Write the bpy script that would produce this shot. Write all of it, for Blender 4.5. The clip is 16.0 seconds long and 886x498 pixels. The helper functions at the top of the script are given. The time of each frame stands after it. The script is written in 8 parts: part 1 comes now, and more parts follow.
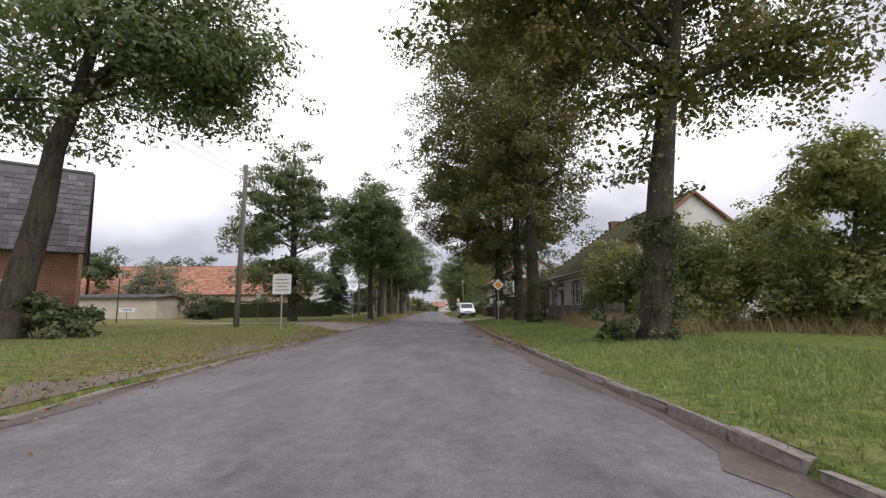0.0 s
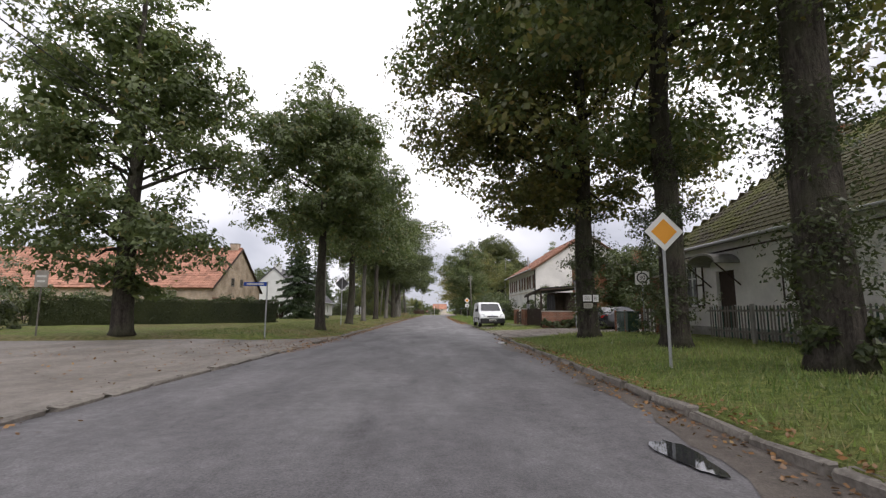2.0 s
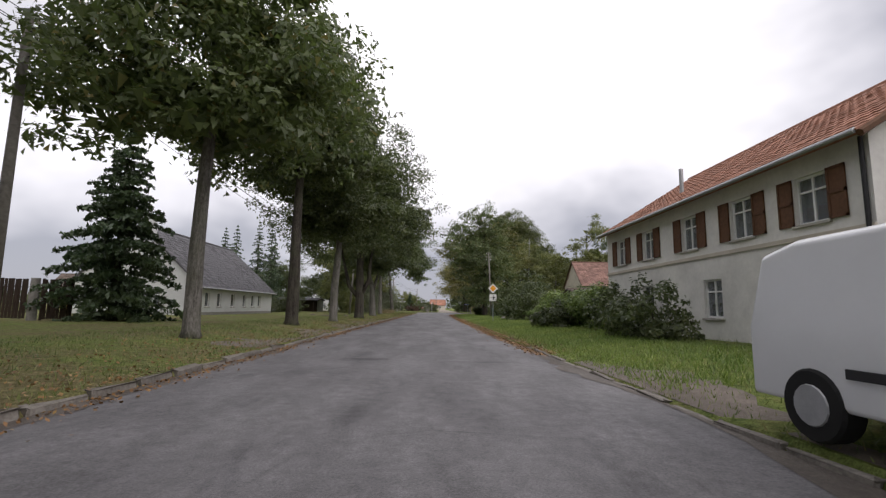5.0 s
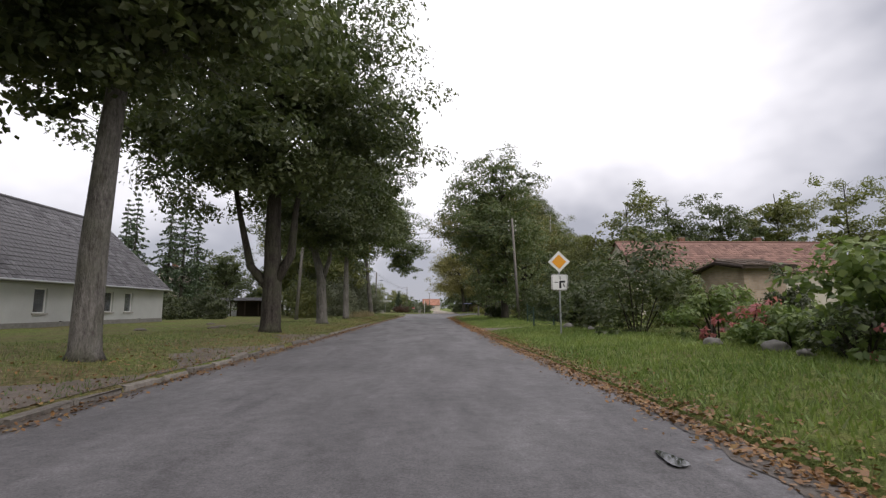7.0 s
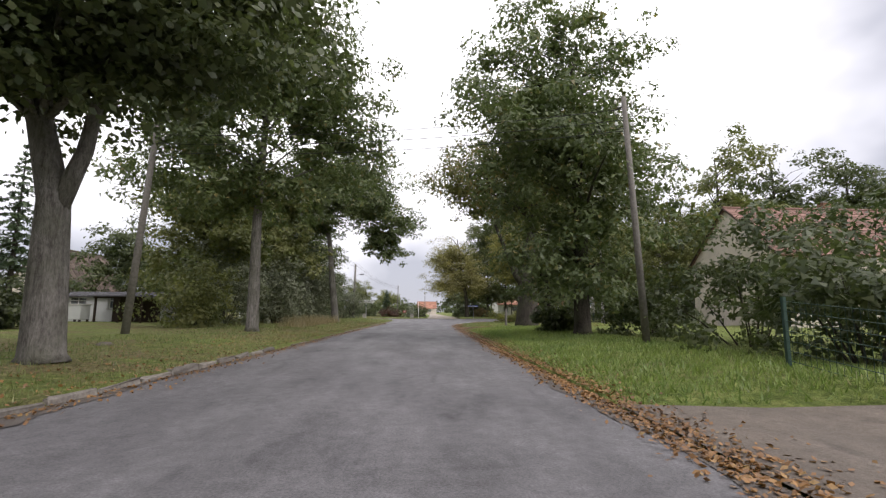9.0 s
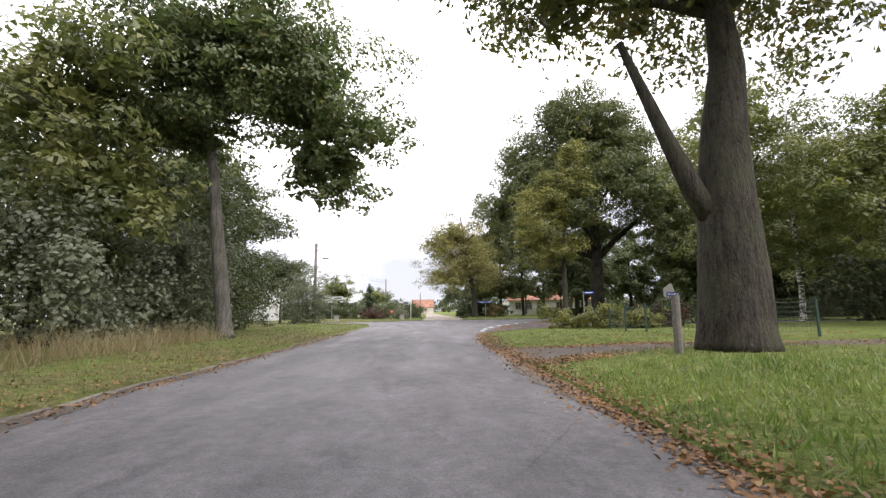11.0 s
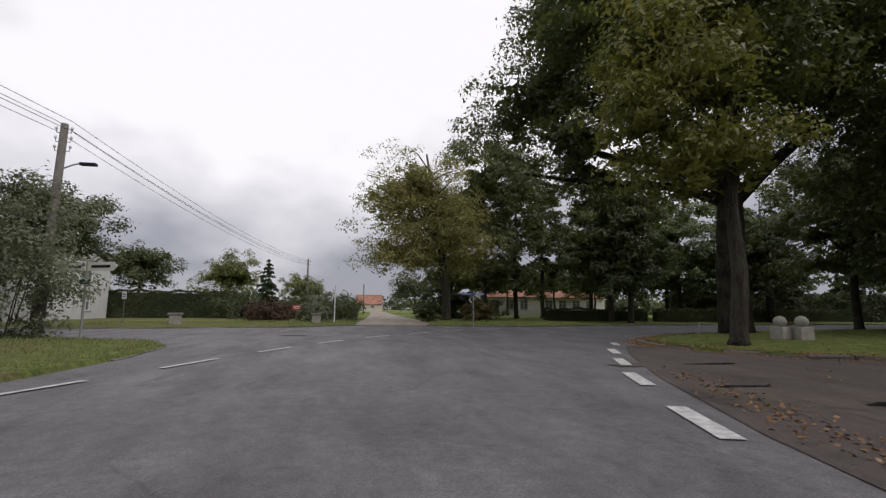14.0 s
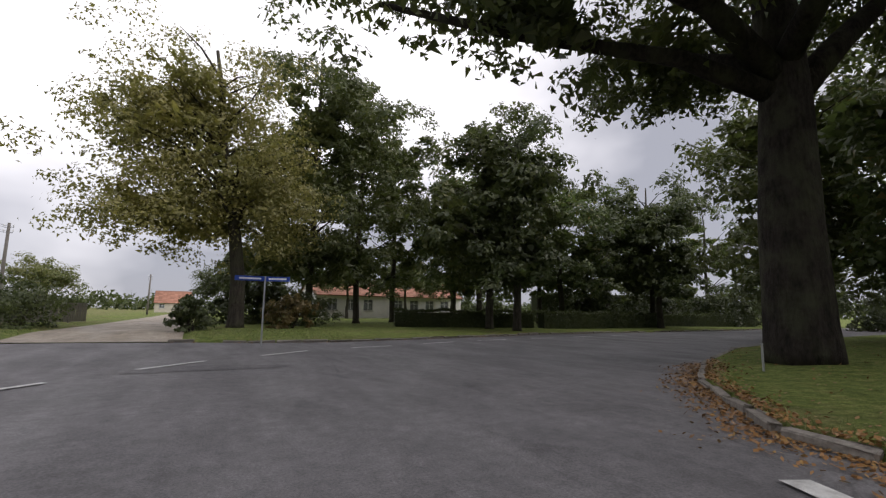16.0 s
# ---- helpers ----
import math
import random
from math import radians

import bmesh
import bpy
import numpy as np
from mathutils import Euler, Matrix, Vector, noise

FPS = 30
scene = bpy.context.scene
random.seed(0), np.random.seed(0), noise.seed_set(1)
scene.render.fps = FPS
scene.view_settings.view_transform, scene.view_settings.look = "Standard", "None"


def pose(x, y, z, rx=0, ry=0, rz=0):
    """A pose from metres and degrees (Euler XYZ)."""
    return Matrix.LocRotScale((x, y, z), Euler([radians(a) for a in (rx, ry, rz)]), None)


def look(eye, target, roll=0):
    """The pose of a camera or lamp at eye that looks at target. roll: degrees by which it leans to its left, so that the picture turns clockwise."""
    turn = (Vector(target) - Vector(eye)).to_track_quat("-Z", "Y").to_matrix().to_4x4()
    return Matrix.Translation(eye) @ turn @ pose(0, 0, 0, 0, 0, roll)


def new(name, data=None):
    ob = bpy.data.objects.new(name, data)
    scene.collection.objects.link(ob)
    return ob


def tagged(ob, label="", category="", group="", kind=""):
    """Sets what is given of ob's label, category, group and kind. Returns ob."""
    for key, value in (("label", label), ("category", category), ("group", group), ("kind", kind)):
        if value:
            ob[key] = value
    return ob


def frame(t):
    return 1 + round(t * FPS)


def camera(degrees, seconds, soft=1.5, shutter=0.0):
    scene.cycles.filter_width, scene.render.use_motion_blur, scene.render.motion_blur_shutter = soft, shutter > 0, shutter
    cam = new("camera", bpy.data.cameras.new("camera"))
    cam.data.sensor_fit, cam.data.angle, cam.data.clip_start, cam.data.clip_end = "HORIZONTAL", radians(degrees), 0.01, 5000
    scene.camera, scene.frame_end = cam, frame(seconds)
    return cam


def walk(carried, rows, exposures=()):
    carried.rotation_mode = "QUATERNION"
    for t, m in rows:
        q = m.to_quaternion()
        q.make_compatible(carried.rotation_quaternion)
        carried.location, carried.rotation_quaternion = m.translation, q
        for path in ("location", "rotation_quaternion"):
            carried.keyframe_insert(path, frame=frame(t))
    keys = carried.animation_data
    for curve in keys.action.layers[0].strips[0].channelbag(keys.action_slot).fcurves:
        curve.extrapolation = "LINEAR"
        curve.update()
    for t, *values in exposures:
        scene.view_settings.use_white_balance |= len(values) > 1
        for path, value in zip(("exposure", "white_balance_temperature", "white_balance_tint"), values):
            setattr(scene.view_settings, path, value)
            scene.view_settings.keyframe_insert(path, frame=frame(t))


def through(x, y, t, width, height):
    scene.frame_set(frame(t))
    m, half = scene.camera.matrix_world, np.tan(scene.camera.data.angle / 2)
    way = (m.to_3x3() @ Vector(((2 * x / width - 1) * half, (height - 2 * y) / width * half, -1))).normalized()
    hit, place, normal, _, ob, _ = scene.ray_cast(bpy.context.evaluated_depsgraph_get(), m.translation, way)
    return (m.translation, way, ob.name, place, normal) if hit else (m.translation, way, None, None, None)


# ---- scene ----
# camera: seconds, x, y, yaw, pitch, roll; the eye rides at one height over the road
EYE = 1.226
ROWS = [
    (0.0, 0.00, -0.00, -1.44, 7.39, -0.29),
    (0.5, -0.06, 5.45, -1.45, 7.62, -0.11),
    (1.0, -0.12, 10.93, -1.57, 7.86, 0.02),
    (1.5, -0.14, 16.42, -1.45, 7.91, 0.30),
    (2.0, -0.13, 21.91, -1.43, 7.74, 0.14),
    (2.5, -0.09, 27.41, -1.77, 7.46, -0.31),
    (3.0, -0.04, 32.94, -1.76, 7.52, -0.58),
    (3.5, -0.01, 38.49, -1.51, 7.41, 0.21),
    (4.0, -0.01, 44.05, -1.35, 7.58, 0.95),
    (4.2, -0.02, 46.28, -1.34, 7.47, 1.48),
    (6.3, 0.14, 69.46, -2.52, 7.26, -0.61),
    (6.5, 0.18, 71.64, -2.59, 7.28, -0.55),
    (7.0, 0.27, 77.09, -2.69, 7.35, -0.24),
    (7.5, 0.39, 82.58, -2.73, 7.51, 0.34),
    (8.0, 0.51, 88.06, -2.59, 7.86, 1.21),
    (8.5, 0.63, 93.58, -2.78, 7.94, 0.63),
    (9.0, 0.77, 99.11, -3.14, 7.80, 0.31),
    (9.2, 0.83, 101.32, -3.42, 7.62, 0.15),
    (11.3, 1.49, 124.82, -3.72, 7.69, -0.94),
    (11.5, 1.56, 126.90, -3.72, 7.44, -0.26),
    (12.0, 1.72, 132.01, -3.87, 7.44, 0.28),
    (12.5, 1.93, 137.10, -4.11, 7.51, 0.30),
    (13.0, 2.22, 141.72, -4.79, 7.38, 1.23),
    (13.5, 2.57, 146.11, -6.50, 7.28, 1.23),
    (14.0, 3.21, 150.42, -9.68, 7.48, 0.41),
    (14.5, 4.15, 154.47, -14.36, 7.53, -0.06),
    (15.0, 5.40, 158.28, -19.32, 7.58, 0.45),
    (15.5, 6.90, 161.85, -23.78, 7.76, 0.82),
    (16.0, 8.56, 165.01, -28.59, 7.86, 0.78),
]


def eye_pose(x, y, yaw, pitch, roll):
    turn = Euler((radians(90 + pitch), 0, radians(yaw))).to_matrix().to_4x4()
    return Matrix.Translation((x, y, EYE)) @ turn @ pose(0, 0, 0, 0, 0, roll)


cam = camera(87.79, 16.0, soft=1.3)
# the car camera's own exposure drifts as it passes under the trees
GAIN = [(0.0, .28), (0.5, .32), (1.5, .12), (2.4, .7), (3.0, .6), (3.5, .06), (4.0, -.02), (6.5, .06), (7.0, .04), (8.5, .2), (9.0, .45), (9.2, .5), (11.3, 1.05), (11.6, 1.0), (12.0, .55), (13.0, .03), (14.0, -.36), (15.0, -.38), (15.5, -.34), (16.0, .0)]
walk(cam, [(r[0], eye_pose(*r[1:])) for r in ROWS], [(t, g, 6480, 16) for t, g in GAIN])

# ---- daylight: a bright overcast sky and a weak, very soft sun ----
world = bpy.data.worlds.new("overcast")
scene.world = world
world.use_nodes = True
wn, wl = world.node_tree.nodes, world.node_tree.links
wn.clear()
w_out = wn.new("ShaderNodeOutputWorld")
w_bg = wn.new("ShaderNodeBackground")
w_sky = wn.new("ShaderNodeTexSky")
w_sky.sky_type, w_sky.sun_disc = "NISHITA", False
w_sky.sun_elevation, w_sky.sun_rotation = radians(41), radians(131)
w_tc = wn.new("ShaderNodeTexCoord")
w_map = wn.new("ShaderNodeMapping")
w_map.inputs["Scale"].default_value = (1.0, 1.0, 1.6)
w_map.inputs["Location"].default_value = (0.35, 0.1, 0.0)
w_noise = wn.new("ShaderNodeTexNoise")
w_noise.inputs["Scale"].default_value, w_noise.inputs["Detail"].default_value = 1.25, 5
w_noise.inputs["Roughness"].default_value = 0.52
w_ramp = wn.new("ShaderNodeValToRGB")
w_ramp.color_ramp.elements[0].position, w_ramp.color_ramp.elements[0].color = 0.35, (0.44, 0.46, 0.51, 1)
w_ramp.color_ramp.elements[1].position, w_ramp.color_ramp.elements[1].color = 0.60, (1.32, 1.32, 1.33, 1)
w_scale = wn.new("ShaderNodeMixRGB")
w_scale.blend_type = "MULTIPLY"
w_scale.inputs[0].default_value = 1.0
w_scale.inputs[2].default_value = (0.1, 0.1, 0.1, 1)
w_mix = wn.new("ShaderNodeMixRGB")
w_mix.inputs[0].default_value = 0.93
wl.new(w_tc.outputs["Generated"], w_map.inputs[0])
wl.new(w_map.outputs[0], w_noise.inputs["Vector"])
# the cloud deck thickens and greys towards the horizon
w_sep = wn.new("ShaderNodeSeparateXYZ")
wl.new(w_tc.outputs["Generated"], w_sep.inputs[0])
w_lift = wn.new("ShaderNodeMapRange")
w_lift.inputs["From Min"].default_value, w_lift.inputs["From Max"].default_value = 0.08, 0.5
w_lift.inputs["To Min"].default_value, w_lift.inputs["To Max"].default_value = -0.19, 0.08
wl.new(w_sep.outputs[2], w_lift.inputs["Value"])
w_add = wn.new("ShaderNodeMath")
wl.new(w_noise.outputs["Fac"], w_add.inputs[0])
wl.new(w_lift.outputs[0], w_add.inputs[1])
wl.new(w_add.outputs[0], w_ramp.inputs[0])
wl.new(w_sky.outputs[0], w_scale.inputs[1])
wl.new(w_scale.outputs[0], w_mix.inputs[1])
wl.new(w_ramp.outputs[0], w_mix.inputs[2])
wl.new(w_mix.outputs[0], w_bg.inputs[0])
w_bg.inputs[1].default_value = 1.0
wl.new(w_bg.outputs[0], w_out.inputs[0])

sun_data = bpy.data.lights.new("sun", "SUN")
sun_data.energy, sun_data.angle, sun_data.color = 1.3, radians(40), (1.0, 0.97, 0.92)
sun = new("sun", sun_data)
sun.matrix_world = look((48, 58, 55), (0, 100, 0))
scene.view_settings.exposure = 0.0


# ---- materials ----
class Mat:
    """A small builder of node materials."""

    def __init__(self, name, rough=0.8, spec=0.3, metal=0.0):
        self.m = bpy.data.materials.new(name)
        self.m.use_nodes = True
        self.t = self.m.node_tree
        self.bsdf = self.t.nodes["Principled BSDF"]
        self.bsdf.inputs["Roughness"].default_value = rough
        self.bsdf.inputs["Specular IOR Level"].default_value = spec
        self.bsdf.inputs["Metallic"].default_value = metal
        self.co = self.t.nodes.new("ShaderNodeTexCoord")

    def node(self, kind, **inputs):
        n = self.t.nodes.new(kind)
        for k, v in inputs.items():
            n.inputs[k].default_value = v
        return n

    def link(self, a, b):
        self.t.links.new(a, b)

    def noise(self, scale, detail=4, rough=0.55, stretch=None, space="Object"):
        n = self.node("ShaderNodeTexNoise", Scale=scale, Detail=detail, Roughness=rough)
        src = self.co.outputs[space]
        if stretch:
            mp = self.t.nodes.new("ShaderNodeMapping")
            mp.inputs["Scale"].default_value = stretch
            self.link(src, mp.inputs[0])
            src = mp.outputs[0]
        self.link(src, n.inputs["Vector"])
        return n.outputs["Fac"]

    def ramp(self, fac, *stops):
        n = self.t.nodes.new("ShaderNodeValToRGB")
        els = n.color_ramp.elements
        while len(els) < len(stops):
            els.new(0.5)
        for e, (p, c) in zip(els, stops):
            e.position, e.color = p, c
        self.link(fac, n.inputs[0])
        return n.outputs[0]

    def mix(self, fac, a, b, blend="MIX"):
        n = self.t.nodes.new("ShaderNodeMixRGB")
        n.blend_type = blend
        for s, v in ((n.inputs[0], fac), (n.inputs[1], a), (n.inputs[2], b)):
            if hasattr(v, "is_linked"):
                self.link(v, s)
            else:
                s.default_value = v
        return n.outputs[0]

    def colour(self, c):
        if hasattr(c, "is_linked"):
            self.link(c, self.bsdf.inputs["Base Color"])
        else:
            self.bsdf.inputs["Base Color"].default_value = c
        return self

    def bump(self, fac, strength=0.3, dist=0.02):
        n = self.node("ShaderNodeBump", Strength=strength, Distance=dist)
        self.link(fac, n.inputs["Height"])
        self.link(n.outputs[0], self.bsdf.inputs["Normal"])
        return self

    def random(self):
        return self.t.nodes.new("ShaderNodeObjectInfo").outputs["Random"]

    def island(self):
        return self.t.nodes.new("ShaderNodeNewGeometry").outputs["Random Per Island"]


def plain(name, c, rough=0.7, spec=0.3, metal=0.0, vary=0.25, scale=6.0, bump=0.15):
    """Paint or plastic with faint mottling at two scales."""
    m = Mat(name, rough, spec, metal)
    dark = tuple(v * (1 - vary) for v in c[:3]) + (1,)
    light = tuple(min(1, v * (1 + vary * 0.6)) for v in c[:3]) + (1,)
    col = m.ramp(m.noise(scale, 5), (0.3, dark), (0.7, light))
    col = m.mix(0.25, col, m.ramp(m.noise(scale * 9, 3), (0.3, dark), (0.7, light)))
    m.colour(col)
    if bump:
        m.bump(m.noise(scale * 12, 3), bump, 0.01)
    return m.m


def leafy(name, stops, rough=0.42, through=0.42):
    """Foliage: every leaf its own tone, a little light shines through."""
    m = Mat(name, rough, 0.5)
    col = m.ramp(m.island(), *stops)
    top = stops[-2][1] if len(stops) > 3 else stops[-1][1]
    col = m.mix(0.45, col, m.ramp(m.noise(0.35, 3), (0.35, stops[0][1]), (0.65, top)))
    m.colour(col)
    tr = m.node("ShaderNodeBsdfTranslucent")
    m.link(m.mix(1.0, col, (1.0, 1.1, 0.7, 1), "MULTIPLY"), tr.inputs["Color"])
    sh = m.node("ShaderNodeMixShader", Fac=through)
    m.link(m.bsdf.outputs[0], sh.inputs[1])
    m.link(tr.outputs[0], sh.inputs[2])
    m.link(sh.outputs[0], m.t.nodes["Material Output"].inputs[0])
    return m.m


def c(r, g, b):
    return (r, g, b, 1)


LEAF_LIME = leafy("lime leaves", ((0.0, c(0.066, 0.092, 0.037)), (0.5, c(0.119, 0.157, 0.064)), (0.93, c(0.181, 0.215, 0.086)), (1.0, c(0.367, 0.248, 0.098))))
LEAF_LIME_AUTUMN = leafy("lime leaves turning", ((0.0, c(.062, .078, .030)), (0.55, c(.140, .160, .058)), (0.88, c(.245, .215, .075)), (1.0, c(.36, .22, .08))))
LEAF_GREEN = leafy("glossy green leaves", ((0.0, c(0.081, 0.132, 0.039)), (0.6, c(0.190, 0.266, 0.081)), (1.0, c(0.344, 0.402, 0.137))))
LEAF_OAK = leafy("oak leaves", ((0.0, c(0.058, 0.079, 0.030)), (0.6, c(0.107, 0.133, 0.049)), (1.0, c(0.174, 0.180, 0.067))))
LEAF_LIGHT = leafy("pale leaves", ((0.0, c(0.105, 0.132, 0.047)), (0.6, c(0.178, 0.205, 0.074)), (1.0, c(0.278, 0.264, 0.095))))
LEAF_PALE = leafy("pale yellow-green leaves", ((0.0, c(0.137, 0.172, 0.061)), (0.6, c(0.231, 0.267, 0.096)), (1.0, c(0.361, 0.343, 0.124))))
LEAF_TURNING = leafy("greenish yellow leaves", ((0.0, c(0.101, 0.120, 0.034)), (0.6, c(0.197, 0.206, 0.055)), (1.0, c(0.336, 0.298, 0.082))))
LEAF_YELLOW = leafy("yellowing leaves", ((0.0, c(0.090, 0.084, 0.032)), (0.5, c(0.169, 0.132, 0.054)), (1.0, c(0.291, 0.192, 0.084))))
LEAF_CHESTNUT = leafy("chestnut leaves", ((0.0, c(0.144, 0.147, 0.053)), (0.5, c(0.255, 0.242, 0.089)), (1.0, c(0.410, 0.354, 0.129))))
# also on some left-row limes, as a darker tone for their backlit crowns
LEAF_BUSH = leafy("shrub and backlit lime leaves", ((0.0, c(0.043, 0.063, 0.027)), (0.6, c(0.092, 0.121, 0.048)), (1.0, c(0.156, 0.172, 0.073))))
# paled further so that windscreen haze over the garden edge sits in the colour
LEAF_SILVER = leafy("grey-green and hazed leaves", ((0.0, c(0.101, 0.120, 0.076)), (0.6, c(0.192, 0.211, 0.141)), (1.0, c(0.322, 0.333, 0.242))))
LEAF_HEDGE = leafy("hedge leaves", ((0.0, c(0.038, 0.053, 0.024)), (0.6, c(0.076, 0.096, 0.041)), (1.0, c(0.127, 0.141, 0.063))))
NEEDLE = leafy("spruce needles", ((0.0, c(0.028, 0.054, 0.024)), (0.6, c(0.054, 0.089, 0.038)), (1.0, c(0.098, 0.139, 0.061))), through=0.1)
LEAF_RED = leafy("dark red leaves", ((0.0, c(.05, .022, .018)), (0.6, c(.085, .038, .028)), (1.0, c(.13, .07, .04))))
PETAL_PINK = leafy("pink petals", ((0.0, c(.45, .12, .14)), (1.0, c(.62, .28, .28))))
PETAL_WHITE = leafy("white petals", ((0.0, c(.6, .58, .5)), (1.0, c(.8, .78, .72))))
LEAF_FALLEN = leafy("fallen leaves", ((0.0, c(.11, .055, .022)), (0.45, c(.24, .115, .04)), (0.8, c(.38, .20, .07)), (1.0, c(.42, .30, .12))), through=0.1)
GRASS_BLADE = leafy("grass blades", ((0.0, c(0.095, 0.143, 0.046)), (0.6, c(0.172, 0.232, 0.071)), (0.92, c(0.276, 0.282, 0.110)), (1.0, c(0.550, 0.402, 0.239))), through=0.3)
GRASS_LUSH = leafy("fresh grass blades", ((0.0, c(0.111, 0.181, 0.045)), (0.6, c(0.210, 0.302, 0.078)), (1.0, c(0.341, 0.401, 0.115))), through=0.3)
GRASS_DRY = leafy("dry tall grass", ((0.0, c(0.180, 0.144, 0.072)), (0.6, c(0.306, 0.243, 0.126)), (1.0, c(0.414, 0.342, 0.198))), through=0.2)


def bark(name, dark, light, groove=9.0):
    """Furrowed bark: long ridges broken across, with lichen patches."""
    m = Mat(name, 0.92, 0.15)
    ridges = m.noise(groove, 6, 0.68, (1, 1, 0.17))
    flakes = m.noise(groove * 2.4, 4, 0.65, (1, 1, 0.45))
    col = m.ramp(ridges, (0.40, dark), (0.58, light))
    col = m.mix(0.45, col, m.ramp(flakes, (0.38, dark), (0.62, light)))
    col = m.mix(m.ramp(m.noise(1.3, 4), (0.45, c(0, 0, 0)), (0.62, c(.45, .45, .45))), col, c(.085, .09, .055))
    high = m.mix(0.4, ridges, flakes)
    m.colour(col).bump(high, 1.0, 0.09)
    return m.m


BARK = bark("lime bark", c(.026, .023, .019), c(.092, .080, .068))
BARK_PALE = bark("pale lime bark", c(.085, .078, .070), c(.24, .225, .205))
BARK_OAK = bark("oak bark", c(0.013, 0.011, 0.010), c(0.048, 0.041, 0.035), 6.0)


def birch_bark():
    m = Mat("birch bark", 0.7, 0.3)
    col = m.ramp(m.noise(4, 4, 0.6, (1, 1, 3.5)), (0.46, c(.06, .055, .05)), (0.54, c(.62, .60, .56)))
    m.colour(col).bump(m.noise(20, 3), 0.4, 0.02)
    return m.m


BARK_BIRCH = birch_bark()


def ground_material():
    m = Mat("turf", 0.95, 0.1)
    big = m.noise(0.22, 5, 0.6)
    green = m.ramp(m.noise(3.0, 6, 0.65), (0.3, c(.105, .145, .042)), (0.52, c(.200, .245, .074)), (0.75, c(.300, .295, .115)))
    dry = m.ramp(m.noise(5.0, 6, 0.6), (0.3, c(.150, .120, .064)), (0.7, c(.300, .250, .140)))
    sep = m.t.nodes.new("ShaderNodeSeparateXYZ")
    m.link(m.co.outputs["Object"], sep.inputs[0])
    side = m.node("ShaderNodeMapRange")
    for k, v in (("From Min", -5.5), ("From Max", 4.5), ("To Min", .05), ("To Max", -.05)):
        side.inputs[k].default_value = v
    m.link(sep.outputs[0], side.inputs["Value"])
    worn = m.node("ShaderNodeMath")
    m.link(m.mix(.45, big, m.noise(1.1, 5, .65)), worn.inputs[0])
    m.link(side.outputs[0], worn.inputs[1])
    col = m.mix(m.ramp(worn.outputs[0], (0.48, c(0, 0, 0)), (0.62, c(.9, .9, .9))), green, dry)
    tuft = m.ramp(m.noise(7, 5, 0.7), (0.32, c(.55, .58, .5)), (0.66, c(1.2, 1.2, 1.15)))
    fine = m.ramp(m.noise(38, 4, 0.7), (0.3, c(.45, .45, .45)), (0.7, c(1.3, 1.3, 1.3)))
    m.colour(m.mix(1.0, m.mix(1.0, col, tuft, "MULTIPLY"), fine, "MULTIPLY"))
    m.bump(m.mix(.5, m.noise(30, 5, 0.7), m.noise(6, 4, .6)), 1.0, 0.08)
    return m.m


def asphalt_material(name, base, crack=True):
    m = Mat(name, 0.78, 0.35)
    lo, hi = tuple(v * 0.74 for v in base) + (1,), tuple(v * 1.20 for v in base) + (1,)
    col = m.ramp(m.noise(0.8, 8, 0.68, (1.3, 0.55, 1)), (0.35, lo), (0.66, hi))
    wet = m.ramp(m.noise(0.9, 7, 0.66, (1.6, 0.5, 1)), (0.58, c(1, 1, 1)), (0.66, c(.76, .76, .77)))
    col = m.mix(1.0, col, wet, "MULTIPLY")
    blotch = m.ramp(m.noise(5.5, 5, 0.7), (0.34, c(.80, .80, .80)), (0.64, c(1.12, 1.12, 1.12)))
    col = m.mix(1.0, col, blotch, "MULTIPLY")
    grit = m.ramp(m.noise(42, 4, 0.85), (0.34, c(.60, .60, .60)), (0.68, c(1.30, 1.30, 1.30)))
    col = m.mix(1.0, col, grit, "MULTIPLY")
    if crack:
        v = m.node("ShaderNodeTexVoronoi", Scale=0.42)
        v.feature = "DISTANCE_TO_EDGE"
        warp = m.node("ShaderNodeMixRGB", Fac=0.16)
        m.link(m.co.outputs["Object"], warp.inputs[1])
        nz = m.node("ShaderNodeTexNoise", Scale=1.6, Detail=5)
        m.link(m.co.outputs["Object"], nz.inputs["Vector"])
        m.link(nz.outputs["Color"], warp.inputs[2])
        m.link(warp.outputs[0], v.inputs["Vector"])
        line = m.ramp(v.outputs["Distance"], (0.0, c(.45, .45, .45)), (0.010, c(1, 1, 1)))
        keep = m.ramp(m.noise(0.16, 3), (0.55, c(0, 0, 0)), (0.64, c(.5, .5, .5)))
        col = m.mix(keep, col, m.mix(1.0, col, line, "MULTIPLY"))
    m.colour(col).bump(m.noise(60, 4, 0.75), 0.5, 0.015)
    rough = m.ramp(m.noise(0.5, 4, 0.6, (1.5, 0.3, 1)), (0.4, c(.62, .62, .62)), (0.65, c(.86, .86, .86)))
    m.link(rough, m.bsdf.inputs["Roughness"])
    return m.m


TURF = ground_material()
ASPHALT = asphalt_material("worn asphalt", (.172, .166, .171))
PATCH = asphalt_material("asphalt repair", (.135, .130, .134), False)
# older, browner asphalt, darkened further to carry the shade of the big trees
MOUTH_PAVE = asphalt_material("old brown-grey asphalt", (.105, .086, .078), True)
GUTTER = asphalt_material("gutter dirt", (.135, .116, .10), False)
SOIL_DAMP = asphalt_material("damp leafy soil", (.115, .094, .076), False)
SIDE_PAVE = asphalt_material("sandy side road", (.23, .205, .18), False)
DIRT = asphalt_material("sandy track", (.34, .29, .23), False)
DIRT_DARK = asphalt_material("damp earth drive", (.175, .145, .118), False)
